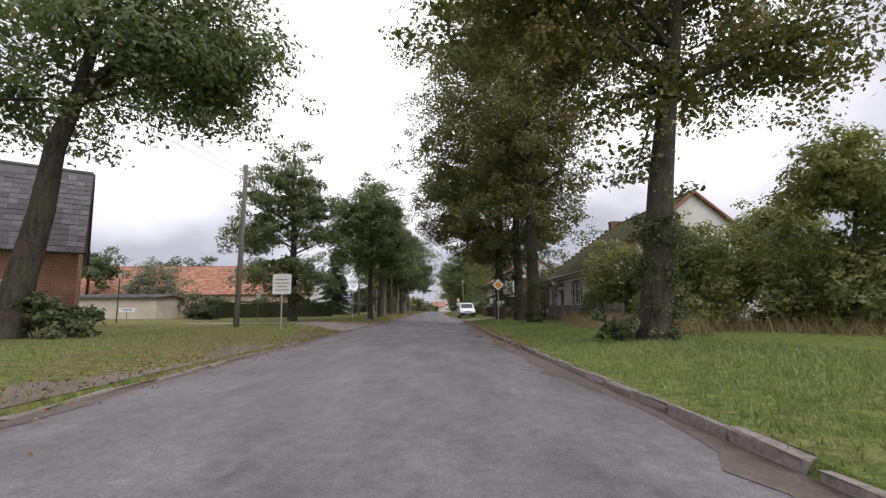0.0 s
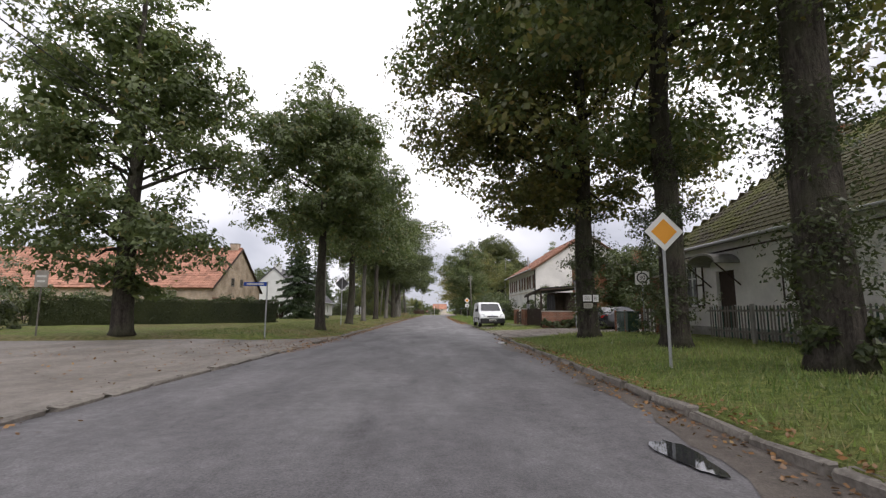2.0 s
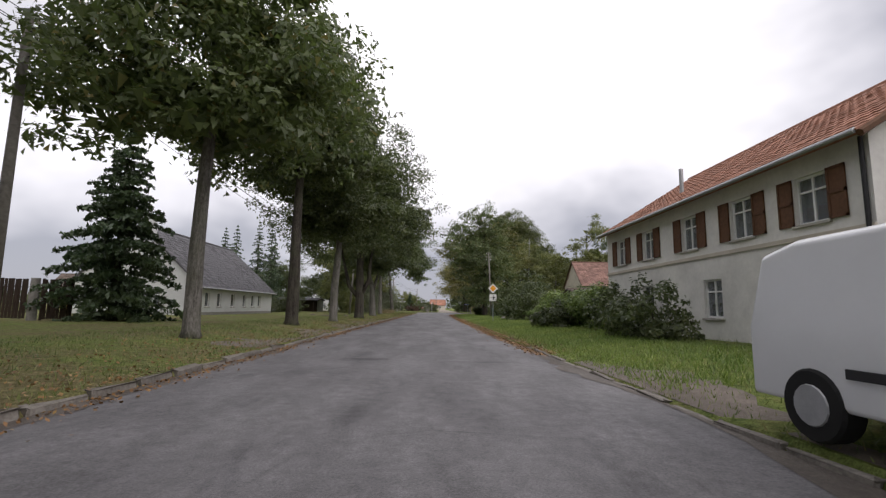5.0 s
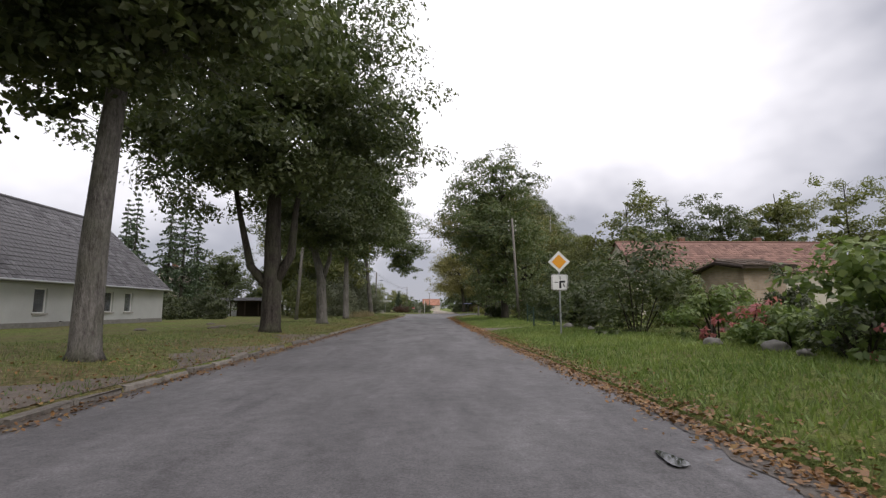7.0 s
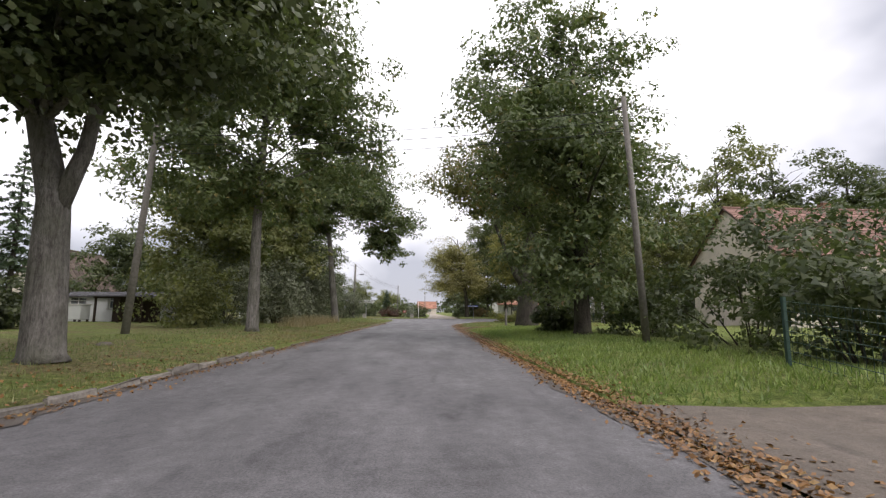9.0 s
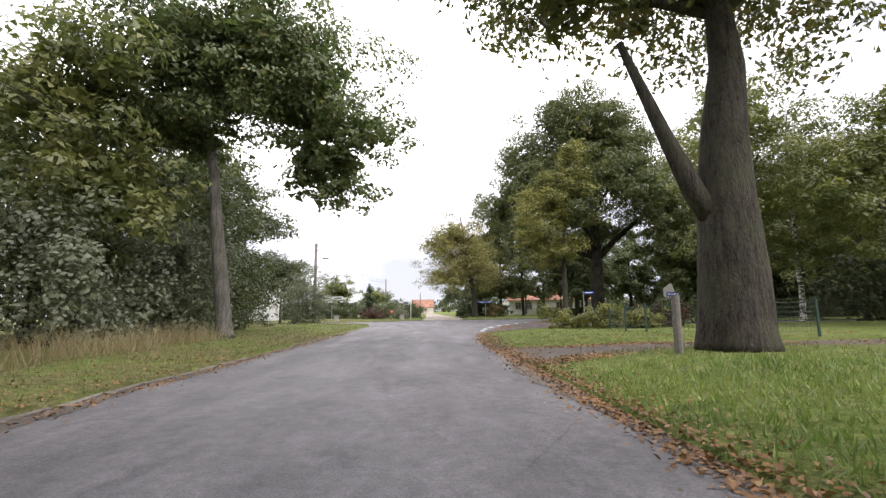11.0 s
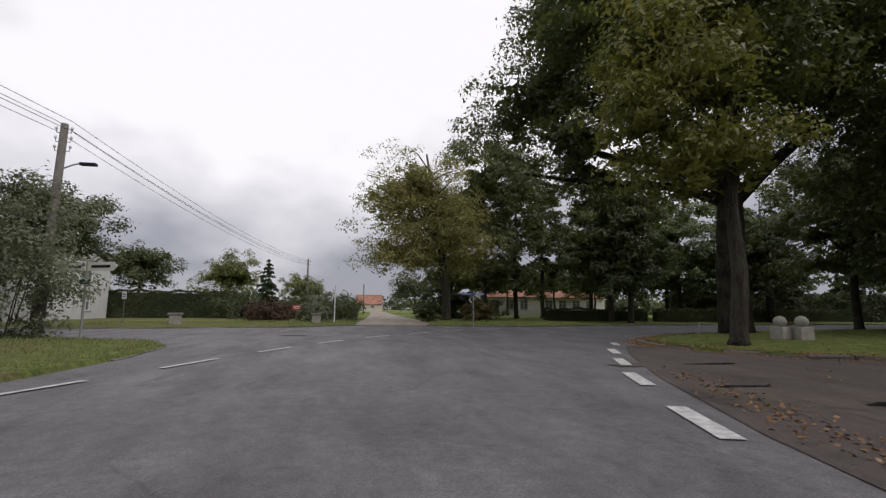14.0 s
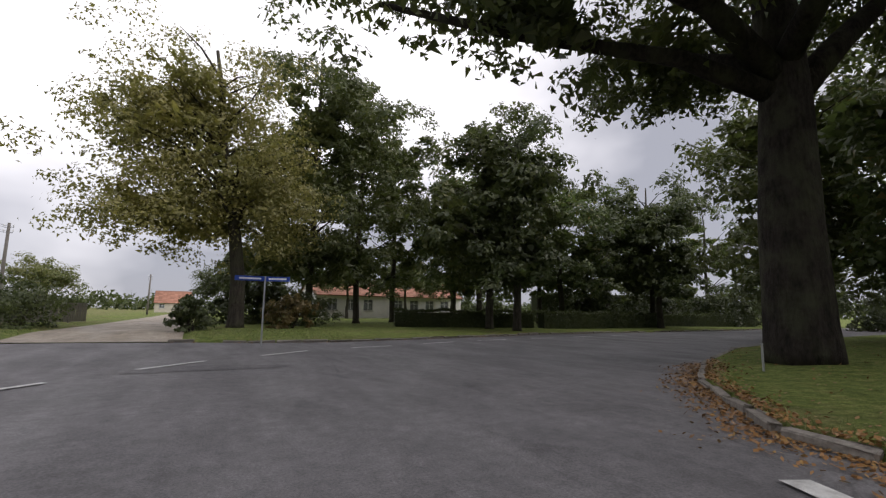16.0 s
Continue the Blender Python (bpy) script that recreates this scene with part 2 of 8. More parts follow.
ROAD_PAINT = plain("worn road paint", c(.62, .62, .60), 0.7, 0.3, 0, 0.45, 7)


def stone_material(name, a, b, rnd=0.5):
    m = Mat(name, 0.88, 0.25)
    col = m.ramp(m.noise(14, 5, 0.65), (0.3, a), (0.7, b))
    tone = m.ramp(m.random(), (0.0, c(.72, .70, .68)), (1.0, c(1.15, 1.12, 1.08)))
    m.colour(m.mix(rnd, col, m.mix(1.0, col, tone, "MULTIPLY"))).bump(m.noise(30, 4), 0.5, 0.02)
    return m.m


KERB = stone_material("granite kerb", c(0.145, 0.132, 0.119), c(0.306, 0.289, 0.264), 1.0)
COBBLE = stone_material("concrete cobble", c(.16, .145, .13), c(.30, .275, .25), 1.0)
CONCRETE = plain("concrete", c(.30, .29, .27), 0.9, 0.2, 0, 0.3, 5, 0.4)


def brick_material(name, a, b, joint, island=False):
    m = Mat(name, 0.9, 0.2)
    br = m.node("ShaderNodeTexBrick", Scale=1.0)
    br.inputs["Color1"].default_value, br.inputs["Color2"].default_value, br.inputs["Mortar"].default_value = a, b, joint
    br.inputs["Brick Width"].default_value, br.inputs["Row Height"].default_value, br.inputs["Mortar Size"].default_value = 0.25, 0.077, 0.012
    sep = m.t.nodes.new("ShaderNodeSeparateXYZ")
    m.link(m.co.outputs["Object"], sep.inputs[0])
    add = m.node("ShaderNodeMath")
    m.link(sep.outputs[0], add.inputs[0])
    m.link(sep.outputs[1], add.inputs[1])
    com = m.t.nodes.new("ShaderNodeCombineXYZ")
    m.link(add.outputs[0], com.inputs[0])
    m.link(sep.outputs[2], com.inputs[1])
    m.link(com.outputs[0], br.inputs["Vector"])
    stain = m.ramp(m.noise(0.9, 5, 0.65), (0.3, c(.55, .52, .48)), (0.7, c(1.15, 1.13, 1.1)))
    m.colour(m.mix(1.0, br.outputs["Color"], stain, "MULTIPLY")).bump(br.outputs["Fac"], -0.4, 0.01)
    return m.m


BRICK = brick_material("red brick", c(.30, .105, .055), c(.22, .085, .05), c(.30, .26, .22))
BRICK_BUFF = brick_material("weathered buff brick", c(.60, .48, .37), c(.47, .37, .275), c(.52, .46, .39))
BRICK_ORANGE = brick_material("old orange brick", c(.40, .15, .075), c(.32, .125, .07), c(.34, .28, .22))
RENDER_WHITE = plain("off-white render", c(.72, .705, .67), 0.9, 0.2, 0, 0.2, 0.9, 0.4)
RENDER_GREY = plain("light grey render", c(.60, .61, .60), 0.9, 0.2, 0, 0.10, 1.1, 0.25)
RENDER_YELLOW = plain("yellow render", c(.60, .45, .16), 0.9, 0.2, 0, 0.15, 1.1, 0.3)
RENDER_CREAM = plain("cream render", c(.55, .50, .42), 0.9, 0.2, 0, 0.2, 1.1, 0.3)


def tile_material(name, a, b, moss=None):
    m = Mat(name, 0.85, 0.25)
    col = m.ramp(m.noise(9, 4, 0.6), (0.3, a), (0.7, b))
    tone = m.ramp(m.island(), (0.0, c(.65, .65, .65)), (1.0, c(1.2, 1.2, 1.2)))
    col = m.mix(1.0, col, tone, "MULTIPLY")
    if moss:
        fac = m.ramp(m.noise(0.8, 6, 0.65), (0.36, c(.08, .08, .08)), (0.56, c(.9, .9, .9)))
        col = m.mix(fac, col, m.ramp(m.noise(12, 4), (0.3, moss), (0.7, tuple(v * 1.8 for v in moss[:3]) + (1,))))
    m.colour(col).bump(m.noise(25, 4), 0.5, 0.02)
    return m.m


TILE_MOSSY = tile_material("mossy dark tiles", c(.060, .050, .042), c(.115, .095, .080), c(.085, .088, .022))
TILE_RED = tile_material("orange-red tiles", c(.31, .145, .095), c(.44, .235, .165))
TILE_GREY = tile_material("grey-brown tiles", c(.112, .110, .116), c(.158, .154, .162))
TILE_ROSE = tile_material("rose-red tiles", c(0.225, 0.130, 0.105), c(0.275, 0.166, 0.136))
TILE_DARK = tile_material("weathered brown tiles", c(.09, .07, .055), c(.17, .13, .105))
WOOD_DARK = plain("dark stained wood", c(.045, .030, .022), 0.75, 0.3, 0, 0.35, 9, 0.4)
WOOD_BROWN = plain("brown shutter wood", c(.13, .062, .032), 0.7, 0.3, 0, 0.3, 9, 0.3)
WOOD_GREY = plain("weathered grey wood", c(.20, .185, .165), 0.9, 0.2, 0, 0.35, 10, 0.5)
STEEL = plain("galvanised steel", c(.42, .43, .44), 0.5, 0.5, 0.6, 0.15, 8, 0.05)
PAINT_WHITE = plain("white paint", c(.78, .78, .76), 0.5, 0.4, 0, 0.06, 3, 0.05)
PAINT_YELLOW = plain("amber sign film", c(.85, .36, .02), 0.4, 0.5, 0, 0.04, 3, 0)
PAINT_BLUE = plain("blue sign film", c(.02, .07, .38), 0.4, 0.5, 0, 0.06, 3, 0)
PAINT_BLACK = plain("black film", c(.02, .02, .02), 0.5, 0.4, 0, 0.1, 3, 0)
PAINT_RED = plain("red painted board", c(.40, .07, .05), 0.6, 0.4, 0, 0.15, 3, 0)
PAINT_GREEN = plain("dark green paint", c(.025, .06, .045), 0.5, 0.4, 0, 0.2, 5, 0.1)
SIGN_GREY = plain("dull grey sign back", c(.10, .10, .105), 0.6, 0.4, 0, 0.2, 4, 0.05)
DARK_PLASTIC = plain("dark plastic", c(.022, .022, .024), 0.55, 0.4, 0, 0.1, 5, 0.1)
RUBBER = plain("tyre rubber", c(.018, .018, .018), 0.85, 0.3, 0, 0.1, 8, 0.2)
CAR_WHITE = plain("white car paint", c(.76, .77, .78), 0.25, 0.5, 0, 0.03, 2, 0)
CAR_BLACK = plain("black car paint", c(.006, .006, .007), 0.22, 0.35, 0, 0.05, 2, 0)
LAMP_RED = plain("red lamp glass", c(.42, .02, .02), 0.2, 0.5, 0, 0.1, 3, 0)
LAMP_CLEAR = plain("clear lamp glass", c(.55, .57, .6), 0.12, 0.6, 0.3, 0.1, 3, 0)
DARK_GLASS = plain("dark window glass", c(.018, .020, .023), 0.08, 0.7, 0, 0.1, 2, 0)
CURTAIN = plain("white net curtain", c(.55, .54, .52), 0.9, 0.2, 0, 0.2, 8, 0.2)
SANDSTONE = plain("pale stone", c(.42, .40, .36), 0.9, 0.2, 0, 0.25, 4, 0.5)
PUDDLE = plain("still rain water", c(.03, .032, .034), 0.03, 0.6, 0, 0.1, 2, 0)
FIELDSTONE = plain("grey field stone", c(.22, .21, .19), 0.9, 0.2, 0, 0.3, 5, 0.6)


# ---- builders ----
def part(name, bm, material, parent=None, label="", smooth=False):
    """Link a bmesh as one mesh object under a thing or part (in its parent's space)."""
    me = bpy.data.meshes.new(name)
    bm.to_mesh(me)
    bm.free()
    if material:
        me.materials.append(material)
    if smooth:
        me.polygons.foreach_set("use_smooth", [True] * len(me.polygons))
    ob = new(name, me)
    if parent is not None:
        ob.parent = parent
    if label:
        ob["label"] = label
    return ob


def thing(name, x, y, z, label, category, group="", rz=0.0, kind=""):
    ob = new(name)
    ob.matrix_basis = pose(x, y, z, 0, 0, rz)
    ob.empty_display_size = 0.3
    return tagged(ob, label, category, group, kind)


def box(bm, x0, x1, y0, y1, z0, z1, bevel=0.0):
    vs = [bm.verts.new(p) for p in ((x0, y0, z0), (x1, y0, z0), (x1, y1, z0), (x0, y1, z0), (x0, y0, z1), (x1, y0, z1), (x1, y1, z1), (x0, y1, z1))]
    fs = [bm.faces.new([vs[i] for i in f]) for f in ((3, 2, 1, 0), (4, 5, 6, 7), (0, 1, 5, 4), (1, 2, 6, 5), (2, 3, 7, 6), (3, 0, 4, 7))]
    if bevel:
        edges = {e for f in fs for e in f.edges}
        bmesh.ops.bevel(bm, geom=list(edges), offset=bevel, segments=2, affect="EDGES", profile=0.5)
    return bm


def boxed(*args, **kw):
    return box(bmesh.new(), *args, **kw)


def prism(bm, outline, axis, a, b):
    """Extrude a 2D outline from a to b along x, y or z."""
    def p(u, v, w):
        return {"x": (w, u, v), "y": (u, w, v), "z": (u, v, w)}[axis]
    n = len(outline)
    lo, hi = [bm.verts.new(p(*q, a)) for q in outline], [bm.verts.new(p(*q, b)) for q in outline]
    bm.faces.new(lo[::-1])
    bm.faces.new(hi)
    for i in range(n):
        bm.faces.new((lo[i], lo[(i + 1) % n], hi[(i + 1) % n], hi[i]))
    bmesh.ops.recalc_face_normals(bm, faces=bm.faces[:])
    return bm


def tube(bm, pts, radii, sides=8, cap=True):
    """A tapered tube along a polyline."""
    rings = []
    pts = [Vector(p) for p in pts]
    for i, p in enumerate(pts):
        d = (pts[min(i + 1, len(pts) - 1)] - pts[max(i - 1, 0)]).normalized()
        u = d.cross(Vector((0.13, 0.97, 0.21))).normalized()
        v = d.cross(u)
        rings.append([bm.verts.new(p + radii[i] * (math.cos(a) * u + math.sin(a) * v)) for a in [2 * math.pi * k / sides for k in range(sides)]])
    for r0, r1 in zip(rings, rings[1:]):
        for k in range(sides):
            bm.faces.new((r0[k], r0[(k + 1) % sides], r1[(k + 1) % sides], r1[k]))
    if cap:
        bm.faces.new(rings[0][::-1])
        bm.faces.new(rings[-1])
    return bm


def raw_mesh(name, verts, faces_per, material, parent=None):
    """A mesh from an (n, k, 3) array of k-sided faces, none shared."""
    n, k = verts.shape[:2]
    me = bpy.data.meshes.new(name)
    me.vertices.add(n * k)
    me.vertices.foreach_set("co", verts.astype(np.float32).ravel())
    me.loops.add(n * k)
    me.loops.foreach_set("vertex_index", np.arange(n * k, dtype=np.int32))
    me.polygons.add(n)
    me.polygons.foreach_set("loop_start", np.arange(0, n * k, k, dtype=np.int32))
    me.polygons.foreach_set("loop_total", np.full(n, k, dtype=np.int32))
    me.update()
    me.validate()
    me.materials.append(material)
    ob = new(name, me)
    if parent is not None:
        ob.parent = parent
    return ob

# ---- the ground, the road and its kerbs ----
from mathutils.geometry import delaunay_2d_cdt

rng = np.random.default_rng(7)
RIGHT_EDGE = [(2.8, -80), (2.8, 0), (2.8, 20), (3.1, 35), (3.3, 50), (3.25, 80), (3.4, 100), (3.6, 115), (4.1, 135), (4.5, 143)]
MOUTH_NEAR = [(5.0, 146.4), (7.4, 148.6), (10.5, 150.6), (16, 152), (30, 152.3), (70, 151)]
ISLAND_EDGE = [(70, 157.5), (40, 157.5), (24, 158.4), (18, 159.7), (15.2, 161.2), (13.9, 163), (13.4, 165), (14.2, 167.8), (17, 170.4), (20.3, 172.4), (26.3, 175), (40, 178), (70, 181), (120, 184)]
OUTER_EDGE = [(120, 194), (70, 191), (53, 189.3), (27, 187), (18.5, 184.6), (14, 183.8), (11, 184), (8.4, 185.3)]
CROSS_FAR = [(2.6, 186.2), (-1, 182.2), (-10, 180), (-80, 178.5)]
LAWN_EDGE = [(-80, 172), (-25, 171), (-8, 170), (-4.2, 168.6), (-2.9, 166.5), (-2.5, 163)]
LEFT_EDGE = [(-2.7, 155), (-3.0, 145), (-3.5, 130), (-4.0, 105), (-4.3, 80), (-4.4, 60), (-4.5, 46), (-4.9, 25), (-4.9, 0), (-4.9, -80)]
ASPHALT_OUT = RIGHT_EDGE + MOUTH_NEAR + ISLAND_EDGE + OUTER_EDGE + CROSS_FAR + LAWN_EDGE + LEFT_EDGE
SIDE_OUT = [(-4.55, 46), (-5.6, 43), (-7.2, 40.6), (-12, 38.8), (-18, 38.2), (-70, 39.5), (-70, 35), (-18, 33.5), (-10.5, 31.5), (-6.3, 27.5), (-4.9, 25.5)]
TRACK_OUT = [(2.6, 186.1), (8.4, 185.2), (8.6, 203), (9, 240), (11, 330), (6, 330), (4.5, 240), (3.5, 201)]
COBBLE_OUT = [(3.22, 42.4), (5.5, 42.8), (8.5, 44.4), (16, 44.5), (16, 50.2), (11, 50.4), (6.5, 51.3), (3.3, 52)]
DRIVE_A = [(3.42, 101), (6, 100.9), (14, 100.8), (14, 103.6), (9, 104.2), (5.2, 104.9), (3.47, 105.4)]
DRIVE_B = [(4.07, 132.8), (9, 133.1), (25, 132.6), (25, 134.4), (12, 135), (6, 136.1), (4.15, 136.8)]
LOOSE = [SIDE_OUT, TRACK_OUT, COBBLE_OUT, DRIVE_A, DRIVE_B]


def resample(pts, step, closed=True):
    out = []
    pts = [np.array(p, float) for p in pts]
    n = len(pts)
    for i in range(n if closed else n - 1):
        a, b = pts[i], pts[(i + 1) % n]
        k = max(1, int(np.linalg.norm(b - a) / step))
        out += [a + (b - a) * j / k for j in range(k)]
    if not closed:
        out.append(pts[-1])
    return np.array(out)


def inside(p, poly):
    x, y, r = p[:, 0], p[:, 1], np.zeros(len(p), bool)
    q = np.array(poly, float)
    for (ax, ay), (bx, by) in zip(q, np.roll(q, -1, 0)):
        cross = ((ay > y) != (by > y)) & (x < (bx - ax) * (y - ay) / (by - ay + 1e-12) + ax)
        r ^= cross
    return r


def away(p, poly):
    """Distance to an outline, negative inside it."""
    q = np.array(poly, float)
    best = np.full(len(p), 1e9)
    for a, b in zip(q, np.roll(q, -1, 0)):
        d = b - a
        s = np.clip(((p - a) @ d) / (d @ d), 0, 1)
        best = np.minimum(best, np.linalg.norm(p - a - s[:, None] * d, axis=1))
    return np.where(inside(p, poly), -best, best)


def smooth(v):
    v = np.clip(v, 0, 1)
    return v * v * (3 - 2 * v)


def verge(p):
    """Height of the land outside the asphalt."""
    d = away(p, ASPHALT_OUT)
    rise = np.where(p[:, 1] > 140, 0.14, 0.22) + np.where((p[:, 1] < 28) & (p[:, 0] < 0), 0.08, 0)
    soft = (p[:, 0] > 0) & (p[:, 1] > 60) & (p[:, 1] < 150)
    z = np.where(soft, 0.012 + 0.073 * smooth(d / .9), 0.085) + rise * smooth(d / 3.5) + 0.10 * smooth((d - 5) / 30)
    z += 0.025 * np.sin(p[:, 0] * 1.3 + p[:, 1] * 0.7) * np.sin(p[:, 1] * 0.9) * smooth(d / 2)
    far = np.hypot(p[:, 0], p[:, 1] - 90)
    return z + 1.5 * smooth((far - 300) / 900), d


def lane_height(p):
    d = away(p, ASPHALT_OUT)
    return 0.012 + 0.17 * smooth((d - 0.3) / 4.5)


def land(p):
    p = np.asarray(p, float).reshape(-1, 2)
    z, d = verge(p)
    for poly in LOOSE:
        e = away(p, poly)
        z = np.where(e < 0.05, lane_height(p) - 0.06, np.where(e < 0.35, lane_height(p) - 0.01 + (z - lane_height(p)) * smooth((e - 0.05) / 0.3), z))
    return np.where(d < 0.045, -0.05, z)


def gz(x, y):
    return float(land([(x, y)])[0])


def sheet(name, pts2, edges, zfun, material, mode=0, faces=()):
    v, _, f, *_ = delaunay_2d_cdt([Vector(p) for p in pts2], edges, list(faces), mode, 1e-5)
    xy = np.array([tuple(p) for p in v])
    me = bpy.data.meshes.new(name)
    z = zfun(xy)
    me.from_pydata(np.c_[xy, z].tolist(), [], [list(t) for t in f])
    me.materials.append(material)
    me.update()
    bm = bmesh.new()
    bm.from_mesh(me)
    bmesh.ops.recalc_face_normals(bm, faces=bm.faces[:])
    if sum(q.normal.z for q in bm.faces) < 0:
        bmesh.ops.reverse_faces(bm, faces=bm.faces[:])
    bm.to_mesh(me)
    bm.free()
    ob = new(name, me)
    return ob


def offset(pts, d):
    t = np.roll(pts, -1, 0) - np.roll(pts, 1, 0)
    t /= np.linalg.norm(t, axis=1)[:, None] + 1e-9
    return pts + d * np.c_[t[:, 1], -t[:, 0]]


def make_ground():
    ring = resample(ASPHALT_OUT, 1.2)
    ring = ring[(ring[:, 1] > -80.5)]
    outer = offset(ring, 0.09)
    if np.median(away(outer[::7], ASPHALT_OUT)) < 0:
        outer = offset(ring, -0.09)
    pts, edges = [], []
    for r in (ring, outer, *[resample(q, 1.0) for q in LOOSE]):
        k = len(pts)
        pts += r.tolist()
        edges += [(k + i, k + (i + 1) % len(r)) for i in range(len(r))]
    near = np.stack(np.meshgrid(np.arange(-24, 30, 1.0), np.arange(-8, 205, 1.0)), -1).reshape(-1, 2)
    mid = np.stack(np.meshgrid(np.arange(-140, 140, 6.0), np.arange(-60, 420, 6.0)), -1).reshape(-1, 2)
    mid = mid[(mid[:, 0] < -25) | (mid[:, 0] > 31) | (mid[:, 1] < -9) | (mid[:, 1] > 206)]
    ang = np.linspace(0, 2 * np.pi, 48, endpoint=False)
    far = np.concatenate([np.c_[np.cos(ang), np.sin(ang)] * r + (0, 150) for r in (420, 650, 1100, 2200, 4500)])
    grid = np.concatenate([near + rng.uniform(-.2, .2, near.shape), mid + rng.uniform(-1, 1, mid.shape), far])
    d = np.abs(away(grid, ASPHALT_OUT))
    grid = grid[d > 0.3]
    pts += grid.tolist()
    return sheet("ground", pts, edges, land, TURF)


ground = tagged(make_ground(), "mown roadside turf with bare dry patches", "ground", kind="structure")


def flat_lane(name, outline, material, label, category, zfun, step=1.0):
    ring = resample(outline, step)
    lo, hi = ring.min(0), ring.max(0)
    g = np.stack(np.meshgrid(np.arange(lo[0], hi[0], 2.0), np.arange(lo[1], hi[1], 2.0)), -1).reshape(-1, 2)
    g = g[away(g, outline) < -0.3]
    n = len(ring)
    ob = sheet(name, ring.tolist() + g.tolist(), [], zfun, material, 1, [list(range(n))])
    return tagged(ob, label, category, kind="structure")


def road_height(p):
    d = -away(p, ASPHALT_OUT)
    return -0.02 * (1 - smooth(d / 1.2)) + 0.006 * np.sin(p[:, 0] * 1.1 + p[:, 1] * 0.35)


flat_lane("road", ASPHALT_OUT, ASPHALT, "worn grey asphalt village road with faded patches", "road", road_height)
MOUTH = [(5.2, 146.8), (6.0, 150.4), (7.2, 154.6), (8.6, 158.3), (10.8, 162.9), (12.5, 165.9), (13.3, 165.2), (13.8, 163), (15.1, 161.1), (18, 159.6), (24, 158.3), (40, 157.4), (69, 157.4), (69, 151.1), (30, 152.4), (16, 152.1), (10.5, 150.7), (7.4, 148.7)]
flat_lane("side_road_east", MOUTH, MOUTH_PAVE, "darker brown-grey asphalt of the side road mouth, tree shade in its tone", "road", lambda p: road_height(p) + .013)


def gutter(line, lo, hi, seed, side):
    """Dirt washed up along the edge of the asphalt, with a ragged inner border."""
    q = resample(line, .45, False)
    r = np.random.default_rng(seed)
    d = np.gradient(q, axis=0)
    d /= np.linalg.norm(d, axis=1)[:, None]
    nrm = np.c_[-d[:, 1], d[:, 0]] * side
    w = lo + (hi - lo) * (0.5 + 0.5 * np.sin(np.arange(len(q)) * .31 + seed) * np.sin(np.arange(len(q)) * .083)) * r.uniform(.55, 1.2, len(q))
    ring = (q + nrm * .02).tolist() + (q + nrm * w[:, None])[::-1].tolist()
    flat_lane("gutter_dirt", ring, GUTTER, "washed-up brown dirt along the road edge", "road edge", lambda p: road_height(p) + .008, .5)


gutter([(2.8, -6), (2.8, 0), (2.8, 20), (3.1, 35), (3.2, 42)], .15, .95, 3, 1)
gutter([(3.3, 52.5), (3.25, 80), (3.4, 100), (3.6, 115), (4.1, 135), (4.5, 143)], .1, .6, 5, 1)
gutter([(-4.9, -6), (-4.9, 0), (-4.9, 25)], .1, .5, 7, -1)
gutter([(-4.5, 46), (-4.4, 60), (-4.3, 80), (-4.0, 105), (-3.5, 130), (-3.0, 145), (-2.7, 155)], .1, .5, 9, -1)


def verge_strip(line, lo, hi, seed, side, material=DIRT_DARK):
    """Trodden dirt in the verge beside the asphalt, torn at its outer border."""
    q = resample(line, .4, False)
    r = np.random.default_rng(seed)
    d = np.gradient(q, axis=0)
    d /= np.linalg.norm(d, axis=1)[:, None]
    nrm = np.c_[d[:, 1], -d[:, 0]] * side
    w = lo + (hi - lo) * (0.5 + 0.5 * np.sin(np.arange(len(q)) * .37 + seed)) * r.uniform(.5, 1.3, len(q))
    ring = (q + nrm * .12).tolist() + (q + nrm * (.14 + w[:, None]))[::-1].tolist()
    flat_lane("verge_dirt", ring, material, "bare trodden dirt beside the road edge", "road edge", lambda p: land(p) + .012, .4)


verge_strip([(3.35, 52.4), (3.28, 58), (3.27, 66)], .3, 1.2, 11, 1)
verge_strip([(6.0, 52.6), (5.6, 56), (5.8, 60)], .2, .8, 12, 1)
verge_strip([(-4.4, 68), (-4.3, 80), (-4.1, 98)], .2, 1.5, 13, -1)
verge_strip([(-4.9, 0), (-4.9, 12), (-4.9, 22)], .2, .9, 14, -1)
flat_lane("side_road", SIDE_OUT, SIDE_PAVE, "sandy paved side road joining the street", "road", lane_height)
flat_lane("dirt_track", TRACK_OUT, DIRT, "pale sandy track running straight on", "road", lane_height)
flat_lane("drive_earth_1", DRIVE_A, DIRT_DARK, "damp earth driveway across the verge", "driveway", lane_height)
flat_lane("drive_earth_2", DRIVE_B, SOIL_DAMP, "damp leaf-strewn earth driveway", "driveway", lane_height)
flat_lane("drive_bed", COBBLE_OUT, DIRT_DARK, "sandy bed of the cobbled driveway", "driveway", lambda p: lane_height(p) - 0.03)


def road_patch(outline, z=0.008):
    ob = flat_lane("road_patch", outline, PATCH, "darker asphalt repair patch in the road", "road patch", lambda p: road_height(p) + z)
    return ob


